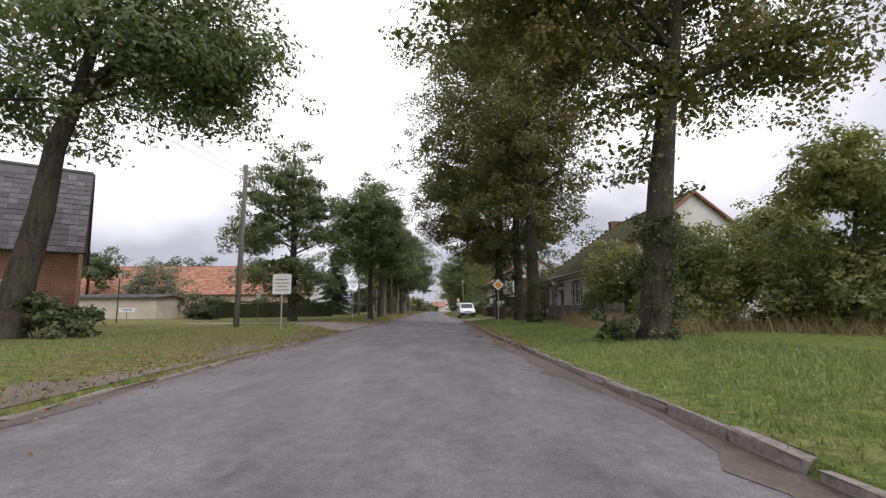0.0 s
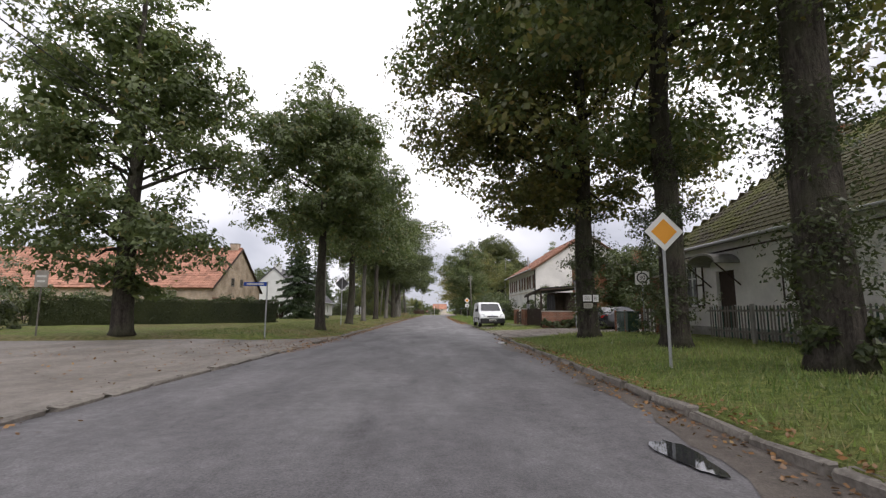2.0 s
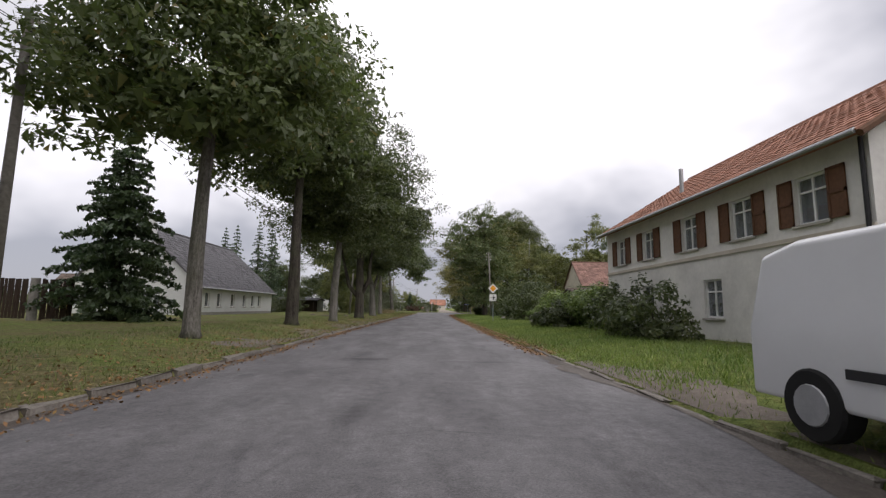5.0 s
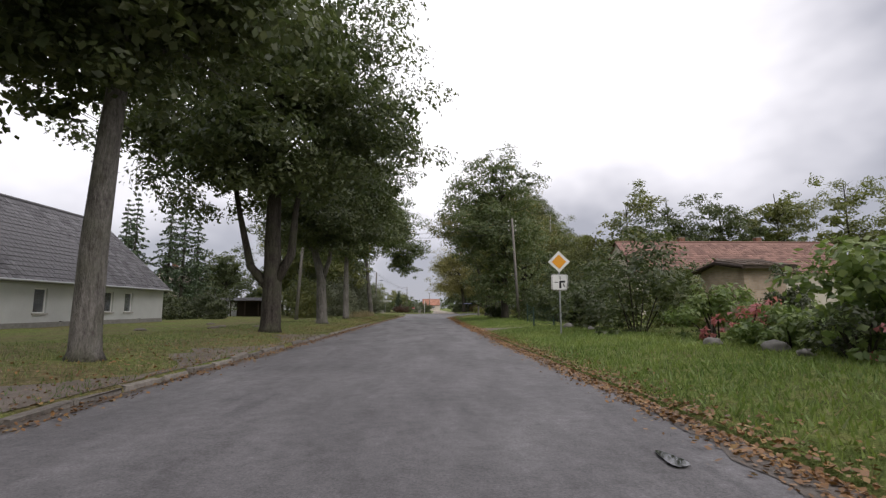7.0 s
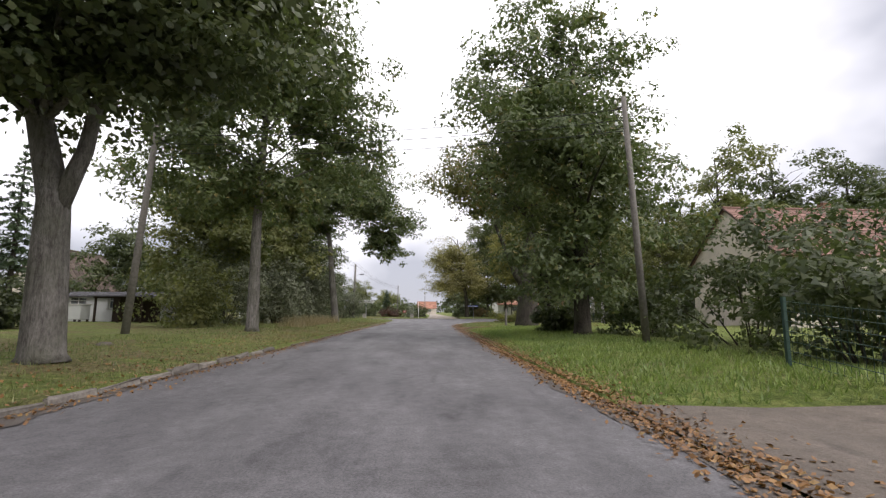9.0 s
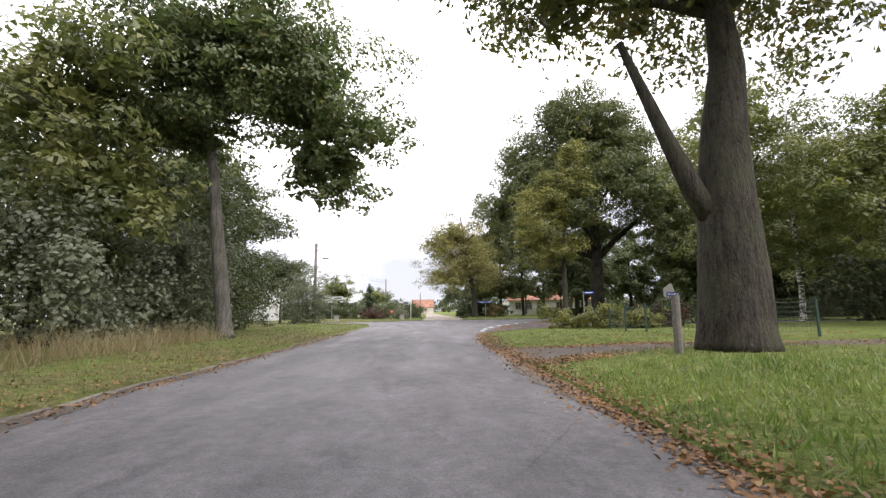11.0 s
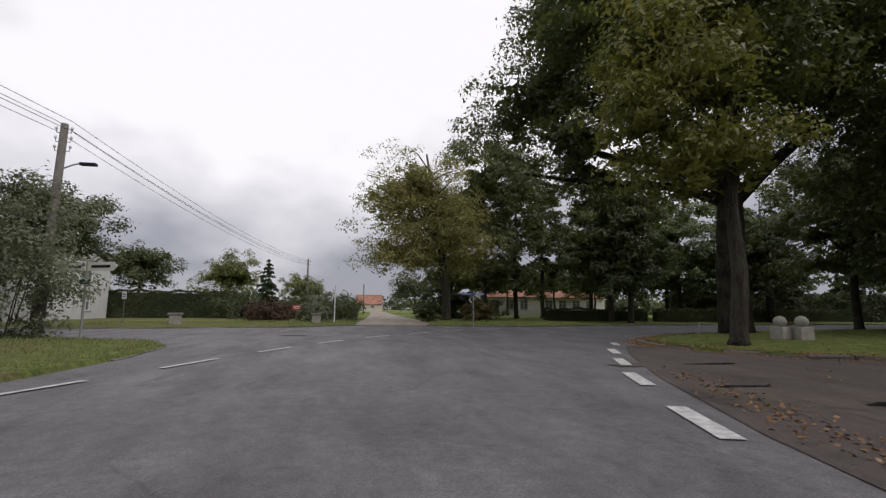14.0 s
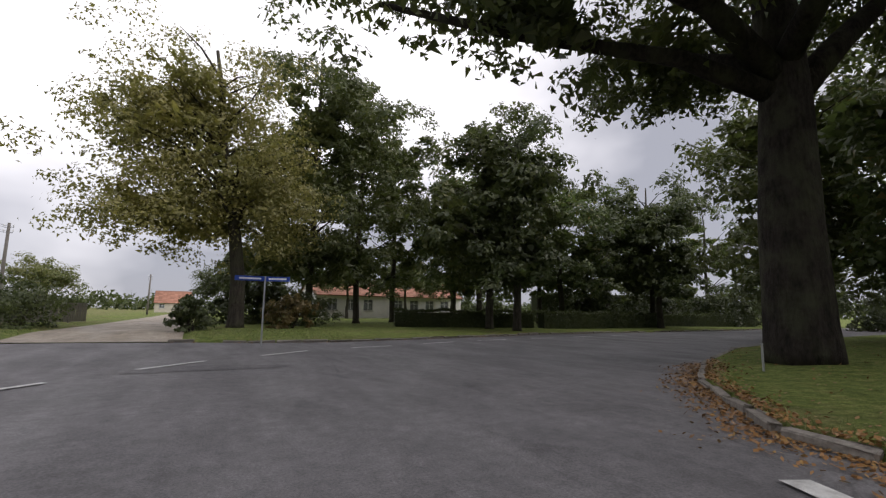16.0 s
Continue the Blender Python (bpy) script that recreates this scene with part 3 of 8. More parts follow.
for cx, cy, w, l in ((2.2, 36.5, 0.6, 3.4), (1.2, 66, 1.6, 0.35), (-1.4, 66.4, 1.1, 0.3), (0.6, 140, 1.6, 0.4), (9, 176, 3.0, 0.9), (1.5, 171.5, 1.2, 0.5)):
    a = np.linspace(0, 2 * np.pi, 18, endpoint=False)
    rr = 1 + 0.13 * np.sin(3 * a + cx) + 0.08 * np.sin(5 * a + cy)
    road_patch(np.c_[cx + w / 2 * np.sign(np.cos(a)) * np.abs(np.cos(a)) ** .6 * rr, cy + l / 2 * np.sign(np.sin(a)) * np.abs(np.sin(a)) ** .6 * rr].tolist())


def ragged(cx, cy, w, l, seed, n=26, rough=.22):
    """A closed outline about an oval, torn at the edge."""
    r = np.random.default_rng(seed)
    a = np.linspace(0, 2 * np.pi, n, endpoint=False)
    k = 1 + rough * r.normal(0, .6, n) + .16 * np.sin(3 * a + seed)
    return np.c_[cx + w / 2 * np.cos(a) * k, cy + l / 2 * np.sin(a) * k].tolist()


for k, (x, y, w, l) in enumerate(((2.05, 26.0, .34, 1.0), (2.1, 20.4, .24, .7), (2.72, 40.4, .4, 1.0), (2.3, 80.9, .16, .4), (1.85, 23.2, .18, .5), (0.2, 172.2, 1.1, .4), (10.6, 155.6, 1.5, .45), (14.5, 157.4, 1.8, .5), (8.9, 153.6, .8, .3), (9.3, 157.2, 1.0, .22), (12.2, 156.4, 1.6, .25), (7.7, 151.6, .7, .25), (11.3, 160.2, 1.4, .3))):
    flat_lane("puddle", ragged(x, y, w, l, 50 + k, 20, .12), PUDDLE, "shallow rain puddle in the worn gutter", "puddle", lambda p: road_height(p) + .019, .3)
for k, (x, y, w, l) in enumerate(((9.2, 156.2, 2.6, 1.6), (13.2, 155.0, 3.4, 1.2), (17.5, 156.4, 3.6, 1.4), (8.0, 152.2, 1.6, 1.4), (11.6, 158.2, 3.0, .8), (10.2, 153.9, 2.4, .7), (15.6, 153.6, 4.0, .8), (20.5, 155.0, 4.0, 1.0), (9.6, 160.2, 1.6, .7), (12.4, 152.6, 2.6, .6))):
    flat_lane("damp_patch", ragged(x, y, w, l, 90 + k), SOIL_DAMP, "damp dirt spread over the old asphalt", "road patch", lambda p: road_height(p) + .017, .5)

def along(pts, step):
    """Places and headings every step metres along an open polyline."""
    q = [np.array(p, float) for p in pts]
    out, carry = [], 0.0
    for a, b in zip(q, q[1:]):
        L = np.linalg.norm(b - a)
        d = (b - a) / L
        s = carry
        while s < L:
            out.append((a + d * s, math.degrees(math.atan2(d[1], d[0]))))
            s += step
        carry = s - L
    return out


def kerb_meshes():
    out = []
    for k in range(6):
        bm = bmesh.new()
        L = 0.86 + 0.06 * (k % 3)
        box(bm, -L / 2, L / 2, -0.075, 0.075, -0.12, 0.065, 0.026)
        for v in bm.verts:
            v.co += Vector((rng.normal(0, .012), rng.normal(0, .014), rng.normal(0, .014)))
        me = bpy.data.meshes.new("kerb_stone")
        bm.to_mesh(me)
        bm.free()
        me.materials.append(KERB)
        out.append(me)
    return out


KERB_MESHES = kerb_meshes()


def kerb(name, line, label, drop=0.0, skip=0.03):
    root = tagged(new(name), label, "kerb", kind="structure")
    for p, a in along(line, 1.0):
        if rng.random() < skip:
            continue
        o = new("kerb_stone", KERB_MESHES[rng.integers(6)])
        o.parent = root
        o.matrix_basis = pose(p[0], p[1], 0.012 - drop + rng.normal(0, .014), rng.normal(0, 2.6), rng.normal(0, 1.1), a + rng.normal(0, 2.0))
    return root

# ---- trees and shrubs ----
FULL = 1.0  # leaves per crown against the counts given below

def leaf_quads(centres, size, r, up=0.45, corners=3, face=None):
    """Pointed leaves, of three or four corners each, about the given places; face: the way that each one's upper side tends to look."""
    n = len(centres)
    nrm = r.normal(0, 1, (n, 3))
    if face is None:
        nrm[:, 2] = np.abs(nrm[:, 2]) * 0.8 + up
    else:
        nrm = nrm * 0.42 + face
    nrm /= np.linalg.norm(nrm, axis=1)[:, None]
    u = np.cross(nrm, r.normal(0, 1, (n, 3)))
    u /= np.linalg.norm(u, axis=1)[:, None] + 1e-9
    v = np.cross(nrm, u)
    s = size * r.uniform(0.65, 1.25, (n, 1))
    w = s * r.uniform(0.55, 0.85, (n, 1))
    droop = nrm * s * r.uniform(-0.18, 0.05, (n, 1))
    if corners == 3:
        return np.stack([centres - u * s * .45 + v * w * .5, centres + u * s * .6 + droop, centres - u * s * .45 - v * w * .5], 1)
    return np.stack([centres - u * s * .5, centres + v * w * .5 + droop * .3, centres + u * s * .55 + droop, centres - v * w * .5 + droop * .3], 1)


def crown_points(lobes, n, clump, r, hollow=0.55, flat=0.66, rough=0.24, per=3.6):
    """Leaf places on the domes of clumps. The clumps gather into sprays at the ends of limbs, and the sprays crowd the skin of ellipsoid
    lobes (cx, cy, cz, rx, ry, rz). Gives the places, the way each leaf faces, and the spray centres."""
    lobes = np.array(lobes, float)
    vol = lobes[:, 3] * lobes[:, 4] * lobes[:, 5]
    k = max(12, int(n / clump))
    q = max(6, int(k / per))
    pick = r.choice(len(lobes), q, p=vol ** 0.6 / (vol ** 0.6).sum())
    d = r.normal(0, 1, (q, 3))
    d /= np.linalg.norm(d, axis=1)[:, None]
    d[:, 2] = np.where(d[:, 2] < -0.6, -d[:, 2] * r.uniform(0.2, 1, q), d[:, 2])
    rad = (hollow + (1 - hollow) * r.random(q) ** 0.6) * (1 + rough * r.uniform(-.9, .75, q))
    mean = lobes[pick, 3:].mean(1)
    reach = np.minimum(np.minimum(mean * .28 + .5, mean * .6), 2.0) * r.uniform(0.75, 1.25, q)
    sprays = lobes[pick, :3] + d * (lobes[pick, 3:] - reach[:, None] * .30) * rad[:, None]
    of = np.concatenate([np.arange(q), r.integers(0, q, k - q)])
    off = np.clip(r.normal(0, 1, (k, 3)), -1.7, 1.7) * (reach[of, None] * np.array((.60, .60, .33)))
    cs = sprays[of] + off
    cs[:, 2] -= .16 * (off[:, 0] ** 2 + off[:, 1] ** 2) / reach[of]
    size = reach[of] * .40 * r.uniform(0.55, 1.45, k)
    which = r.choice(k, n, p=size ** 2 / (size ** 2).sum())
    e = r.normal(0, 1, (n, 3))
    e /= np.linalg.norm(e, axis=1)[:, None]
    e[:, 2] = np.where((e[:, 2] < 0) & (r.random(n) < .55), -e[:, 2], e[:, 2])
    far = np.where(r.random(n) < .10, r.uniform(1.0, 1.4, n), r.uniform(.5, 1.05, n))
    p = cs[which] + e * (size[which] * far)[:, None] * np.array((1.1, 1.1, flat))
    p[:, 2] -= .25 * size[which] * far * (e[:, 0] ** 2 + e[:, 1] ** 2)
    return p, e * (1, 1, .8) + d[of[which]] * .3 + (0, 0, .35), sprays


def skeleton(bm, trunk, cs, limbs, r, r0):
    """Trunk along a polyline, limbs from its upper part out towards leaf clumps."""
    pts = [Vector(p) for p in trunk]
    n = len(pts)
    radii = [r0 * max(0.16, 1 - 0.85 * max(0, i - .4) / (n - 1)) for i in range(n)]
    foot = [pts[0], pts[0].lerp(pts[1], .09), pts[0].lerp(pts[1], .26)]
    tube(bm, foot + pts[1:], [r0 + min(r0 * .32, .04 / r0), r0 * 1.05, r0 * 1.0] + radii[1:], 14)
    for v in bm.verts:
        a = math.atan2(v.co.y, v.co.x)
        k = 0.10 * math.exp(-max(v.co.z, 0) / 0.5) * math.sin(5 * a + r0 * 40) + 0.03 * math.sin(3 * a + v.co.z * 1.7)
        v.co.x += (v.co.x - pts[0].x) * k if v.co.z < 1.5 else 0
        v.co.y += (v.co.y - pts[0].y) * k if v.co.z < 1.5 else 0
    pick = r.choice(len(cs), min(limbs, len(cs)), replace=False)
    top = pts[-1].z
    low = max(.16, min(.8, (float(np.quantile(cs[:, 2], .12)) - .3) / top))
    for c0 in cs[pick]:
        out = math.hypot(c0[0], c0[1])
        want = np.clip((c0[2] - out * r.uniform(.35, .75)) / top, low, .92)
        s = want * (n - 1)
        i = int(s)
        base = pts[i].lerp(pts[min(i + 1, n - 1)], s - i)
        end = Vector(c0)
        span = (end - base).length
        if span < 0.5 or (span > 3.2 and end.z - base.z < .3 * span):
            continue
        mid = base.lerp(end, 0.5) + Vector((r.normal(0, .25), r.normal(0, .25), span * r.uniform(0.02, 0.16)))
        t0 = r0 * r.uniform(0.14, 0.27)
        tube(bm, [base, base.lerp(mid, .55), mid, mid.lerp(end, .6), end], [t0, t0 * .8, t0 * .6, t0 * .36, t0 * .12], 5)
    return bm


def tree(name, label, x, y, lobes, trunk, r0, leaf, bark_mat, n=14000, size=0.24, seed=1, limbs=26, clump=56, extra=(), group="", hollow=0.5, buttress=False, corners=3, fill=0.16, rough=.24):
    """lobes and trunk are given in the tree's own space, from its foot."""
    r = np.random.default_rng(seed)
    root = thing(name, x, y, gz(x, y) - 0.03, label, "tree", group)
    pts, face, cs = crown_points(lobes, int(n * FULL), clump * FULL, r, hollow, .66, rough)
    bm = skeleton(bmesh.new(), trunk, cs, limbs, r, r0)
    if buttress:
        for a in range(5):
            t = a * 1.256 + seed
            tube(bm, [(r0 * .75 * math.cos(t), r0 * .75 * math.sin(t), 0.5), (r0 * 1.5 * math.cos(t), r0 * 1.5 * math.sin(t), -0.05)], [r0 * .22, r0 * .30], 6)
    for e_pts, e_r in extra:
        tube(bm, e_pts, [e_r * (1 - 0.75 * i / (len(e_pts) - 1)) for i in range(len(e_pts))], 9)
    part("trunk", bm, bark_mat, root, smooth=True)
    core = [(a, b, e, ra * .62, rb * .62, rc * .7) for a, b, e, ra, rb, rc in lobes]
    inner, _, _ = crown_points(core, int(n * FULL * fill), 40, r, 0.1)
    leaves = [leaf_quads(pts, size, r, corners=corners, face=face), leaf_quads(inner, size * (1.8 if corners == 3 else 1.5), r, corners=corners)]
    raw_mesh("crown", np.concatenate(leaves), corners, leaf, root)
    return root


def shrub(name, label, x, y, lobes, leaf, n=3500, size=0.16, seed=1, category="shrub", group="", clump=45, twigs=9, hollow=0.35, corners=3):
    r = np.random.default_rng(seed)
    n = int(n * .82)
    root = thing(name, x, y, gz(x, y) - 0.02, label, category, group)
    pts, face, cs = crown_points(lobes, n, clump, r, hollow, .85, .14, 1.9)
    pts[:, 2] = np.maximum(pts[:, 2], 0.03 + 0.1 * r.random(len(pts)))
    bm = bmesh.new()
    for c0 in cs[r.choice(len(cs), min(twigs, len(cs)), replace=False)]:
        b = Vector((c0[0] * .25, c0[1] * .25, -0.03))
        tube(bm, [b, b.lerp(Vector(c0), .5) + Vector((0, 0, .12)), Vector(c0)], [.03, .02, .006], 5)
    part("woody_base", bm, BARK, root)
    raw_mesh("foliage", leaf_quads(pts, size, r, 0.2, corners, face), corners, leaf, root)
    return root


def conifer(name, label, x, y, h, r_low, seed=1, z0=0.6, leaf=None, n_tiers=None, group="", dense=1.0):
    """A spruce: straight stem, tiers of drooping boughs with hanging needles."""
    r = np.random.default_rng(seed)
    root = thing(name, x, y, gz(x, y) - 0.03, label, "tree", group)
    bm = tube(bmesh.new(), [(0, 0, 0), (0, 0, h * .5), (0, 0, h)], [r_low * .055 + .06, r_low * .03 + .03, .01], 8)
    quads = []
    tiers = n_tiers or int(h * 2.6)
    for i in range(tiers):
        s = i / (tiers - 1)
        z = z0 + (h - z0) * s ** 0.92
        L = r_low * (1 - s) ** 0.85 + 0.12
        m = 7 if s < 0.6 else 5
        for k in range(m):
            a = 2 * np.pi * (k + r.random()) / m
            ll = L * r.uniform(0.62, 1.15)
            zk = z + r.normal(0, 0.16 + 0.02 * h) * (1 - s)
            d = np.array([np.cos(a), np.sin(a), 0])
            droop = -0.20 * ll * r.uniform(0.6, 1.3)
            if ll > 0.5:
                tube(bm, [(0, 0, zk), tuple(d * ll * .5 + (0, 0, zk + droop * .25)), tuple(d * ll + (0, 0, zk + droop))], [.025, .018, .006], 4, False)
            q = max(6, int(ll * 46 * dense))
            t = r.random(q) ** 0.75
            p = d * (t * ll)[:, None] + np.c_[np.zeros(q), np.zeros(q), zk + droop * t ** 2]
            side = np.array([-d[1], d[0], 0])
            p += side * (r.normal(0, .17, q) * ll * (0.35 + .65 * (1 - t)))[:, None]
            p[:, 2] -= np.abs(r.normal(0, .09, q)) * (0.4 + ll * .35)
            quads.append(p)
    part("trunk", bm, BARK, root)
    raw_mesh("crown", leaf_quads(np.concatenate(quads), 0.27, r, 0.1), 3, leaf or NEEDLE, root)
    return root


def up(h, lean=(0, 0), wob=0.07, seed=0, steps=6):
    r = np.random.default_rng(seed + 99)
    return [(lean[0] * (i / steps) ** 1.2 + (r.normal(0, wob) if 0 < i else 0), lean[1] * i / steps + (r.normal(0, wob) if 0 < i else 0), h * i / steps) for i in range(steps + 1)]


def lime(x, y, lobes, h, r0=0.36, lean=(0, 0), leaf=LEAF_LIME, bark_mat=BARK, n=30000, seed=1, label="tall lime tree with a dark dense crown on the verge", size=0.21, extra=(), trunk=None, **kw):
    return tree("lime_tree", label, x, y, lobes, trunk or up(h, lean, seed=seed), r0, leaf, bark_mat, n, size, seed, extra=extra, group="roadside lime trees", clump=64, **kw)


# left row
lime(-13.0, 14.6, [(2.2, .5, 9.6, 5.6, 4.6, 4.6), (5.6, .4, 9.0, 3.4, 3, 2.4), (-3, 0, 7, 3, 3, 4)], 12, .44, (2.2, 0), seed=11, n=30000, size=.18, fill=.08, label="leaning lime tree with a broad overhanging crown beside the brick house")
lime(-11.9, 40.0, [(-.4, 0, 11.6, 3.6, 3.6, 3.8), (-1.0, 0, 8.4, 5.0, 4.6, 2.8), (-3.6, 0, 7.0, 3.2, 3, 1.7), (2.2, -.2, 6.8, 2.8, 2.6, 1.7), (-.8, -.4, 4.2, 4.4, 4.0, 1.6), (1.6, 0, 3.4, 2.6, 2.4, 1.2), (-2.8, -.4, 3.2, 2.8, 2.4, 1.2), (0, 0, 2.0, 2.0, 2, 1.2), (1.6, .2, 9.6, 2.4, 2.4, 2.2), (-3.0, 0, 10.0, 2.2, 2.2, 1.6)], 14, .38, (-.3, 0), seed=12, n=32000, fill=.06, label="dense dark tree branching low behind the clipped hedge")
lime(-6.3, 48.0, [(-2.8, 0, 6.2, 2.2, 2.4, 1.3), (-.2, 0, 6.4, 3.4, 4.0, 1.6), (-.6, 0, 10.4, 3.4, 4.0, 4.6), (1.8, -.5, 8.0, 2.8, 2.8, 2.4), (-3.0, 0, 8.6, 2.6, 2.6, 2.0), (-2.6, 0, 11.2, 2.2, 2.4, 1.6), (1.4, 0, 11.4, 2.2, 2.4, 1.8), (-.4, 0, 13.6, 1.7, 2, 1.6), (2.2, 0, 5.4, 1.8, 2, 1.1)], 14, .28, seed=13, n=30000, fill=.1)
lime(-6.6, 58.7, [(0, 0, 6.8, 5.4, 4.6, 2.1), (-.2, 0, 9.8, 4.9, 5, 4.6), (-.4, 0, 14.0, 3.0, 3.0, 3.8), (2.2, 0, 8.0, 3.2, 3, 2.8), (-3.6, 0, 7.8, 3.4, 3.4, 2.8)], 15, .29, (.6, 0), seed=14)
lime(-7.0, 69.2, [(0, 0, 6.7, 5.2, 4.6, 2.1), (-.2, 0, 9.8, 4.9, 5, 4.6), (-.4, 0, 14.0, 3.0, 3.0, 3.8), (2.0, 0, 7.6, 3.2, 3, 3), (-3, 0, 7.8, 3, 3, 3)], 15, .24, (.2, 0), seed=15, bark_mat=BARK_PALE)
# the next four limes wear darker leaves: backlight shade put into their colour
lime(-6.95, 79.0, [(-.2, .6, 10.4, 4.9, 5, 4.6), (-.4, 0, 14.0, 3.0, 3.0, 3.8), (2.0, .6, 8.6, 3, 3, 2.4), (-3, .6, 8.8, 3, 3, 2.6)], 15, .31, (.2, 0), leaf=LEAF_BUSH, seed=16)
lime(-6.4, 86.7, [(-1.6, -.4, 6.2, 2.4, 2.4, 1.4), (.6, -.4, 7.2, 3.6, 3.4, 2.2), (.2, 0, 11.0, 4.8, 4.6, 5.2), (1.8, 0, 7.4, 3.2, 3, 2.4), (-3.4, 0, 10.4, 3.4, 3.2, 3.0), (-1.6, -.6, 7.0, 2.4, 2.4, 1.9), (-.9, -2.3, 5.3, 1.9, 1.8, 1.7), (-.4, -1.0, 5.6, 2.0, 1.8, 1.5), (-2.6, -1.6, 8.6, 2.8, 2.6, 2.2), (.6, -2.6, 7.8, 2.6, 2.2, 2.2)], 14, .27, (.5, 0), n=48000, size=.17, corners=4, fill=.4, leaf=LEAF_BUSH, seed=17, bark_mat=BARK_PALE, label="lime tree with a pale bare trunk before the white house")
lime(-6.3, 97.7, [(-5.4, 0, 8.8, 3.2, 3, 2.4), (-4.2, -.8, 11.4, 3.4, 3, 3), (0, 0, 6.9, 5.6, 4.6, 2.1), (.4, 0, 11.4, 6.2, 5.4, 6.4), (4.0, 0, 8.6, 3.4, 3, 3.2), (-3.4, 0, 8, 3.4, 3, 3.4), (0, -3.4, 7.6, 3, 2.6, 2.6)], 14, .42, leaf=LEAF_BUSH, seed=18, n=42000, size=.18, fill=.4,
     extra=(([(0, 0, 1.8), (-1.0, .1, 2.9), (-1.6, .2, 5.2), (-2.3, .2, 8.5)], .24), ([(0, 0, 2.0), (.75, .1, 3.4), (.9, .1, 5.6), (1.6, .2, 9)], .26)), label="three-stemmed lime tree with a thick short trunk")
lime(-6.35, 108.5, [(0, 0, 6.7, 5.0, 4.6, 1.9), (.3, 0, 9.6, 4.4, 4.6, 4.0), (1.3, 0, 13.2, 3.0, 3.2, 2.8), (3.4, -.2, 8.8, 3.0, 3, 3.0), (-2.8, 0, 7.2, 2.8, 3, 2.6), (0, -3, 7.4, 3.2, 2.6, 2.6), (-2.3, -.8, 8.8, 2.7, 2.8, 2.4), (-1.2, -1.4, 5.9, 2.4, 2.0, 1.3), (2.2, -.6, 5.6, 2.2, 2, 1.5), (-1.4, .2, 5.6, 2.5, 2.4, 1.2), (.9, -.6, 5.6, 3.0, 2.4, 1.1)], 12, .36, (-.8, 0), leaf=LEAF_BUSH, bark_mat=BARK_PALE, seed=19, n=44000, size=.17, corners=4, fill=.4, rough=.34, trunk=[(0, 0, 0), (-.08, 0, 1.6), (-.15, 0, 3.2), (-.65, 0, 5.0), (-.9, 0, 7.2), (-.8, 0, 9.5), (-.6, 0, 12)],
     extra=(([(-.12, 0, 2.8), (.35, 0, 4.2), (.6, 0, 6.0), (1.3, 0, 8.6)], .20),), label="lime tree forking low above a leaf-strewn verge")
lime(-6.8, 121.0, [(0, 0, 6.9, 5.4, 4.6, 2.1), (.4, 0, 11.2, 6.0, 5.2, 6.6), (3.4, 0, 8.6, 3.4, 3, 3), (-3.4, 0, 8.4, 3.2, 3, 3.6), (-1.6, -1.4, 6.2, 3.0, 2.6, 1.4)], 15, .27, seed=20, bark_mat=BARK_PALE)
lime(-6.67, 142.1, [(-.6, 0, 12.2, 5.8, 5.0, 4.6), (4.4, -.3, 7.7, 2.7, 2.6, 2.4), (4.9, -.3, 6.4, 1.9, 1.8, 1.1), (6.2, -.3, 9.0, 1.8, 2, 1.7), (3.0, 0, 10.2, 3.4, 3, 3), (-2.6, 0, 9.4, 3.4, 3, 2.4)], 14, .34, (-1.9, 0), seed=21, n=42000, fill=.35, bark_mat=BARK_PALE, hollow=.4)

# right row
lime(6.44, 13.3, [(1.2, .6, 13.0, 7.0, 5.8, 5.8), (4.6, .5, 8.9, 4.2, 3.8, 2.4), (-3.2, .4, 10.2, 3.6, 3.2, 2.4), (-5.8, .6, 10.4, 2.4, 2.4, 1.9), (-1.6, .3, 8.4, 2.6, 2.4, 1.6), (-.9, 0, 6.4, 1.5, 1.5, 1.6), (1.0, -.2, 7.4, 1.6, 1.6, 1.6), (.2, 0, 4.6, 1.1, 1.1, 1.4)], 14, .46, (1.9, 0), seed=31, n=46000, size=.165, fill=.3, corners=4, leaf=LEAF_LIME_AUTUMN, label="old lime tree with ivy on its trunk, leaves turning")
lime(6.5, 29.4, [(-.6, 0, 12.8, 4.6, 5.0, 6.6), (-3.2, 0, 11.2, 3.8, 3.6, 4.6), (1.4, 0, 11.0, 3.0, 3.2, 3.2), (-.6, 0, 7.0, 4.0, 4, 2.6), (-6.2, 0, 10.6, 2.8, 2.6, 2.2), (-4.6, 0, 13.0, 3.2, 3, 2.8), (-3.6, 0, 18.0, 4.6, 4, 4.2), (-.2, 0, 20.0, 4.6, 4.2, 4.0), (2.2, 0, 15.8, 2.6, 2.8, 3.0), (2.0, 0, 8.8, 2.2, 2.4, 1.8)], 20, .42, seed=32, n=46000, size=.175, corners=4, leaf=LEAF_LIME_AUTUMN)
lime(6.5, 34.4, [(-.6, 0, 12.6, 5.0, 4.8, 7.0), (-2.8, 0, 9.6, 3.6, 3.4, 4.2), (-5.4, 1.2, 10.4, 2.6, 2.6, 2.6), (-4.8, .4, 15.2, 3.4, 3.2, 4.0), (2.6, 0, 8, 3.2, 3.4, 3.2), (-1.6, 0, 19.6, 5.0, 4.2, 4.4), (-.8, .2, 6.2, 3.2, 3, 1.5), (1.6, .2, 17.0, 3.0, 3, 3)], 20, .35, seed=33, n=46000, size=.175, corners=4, leaf=LEAF_LIME)
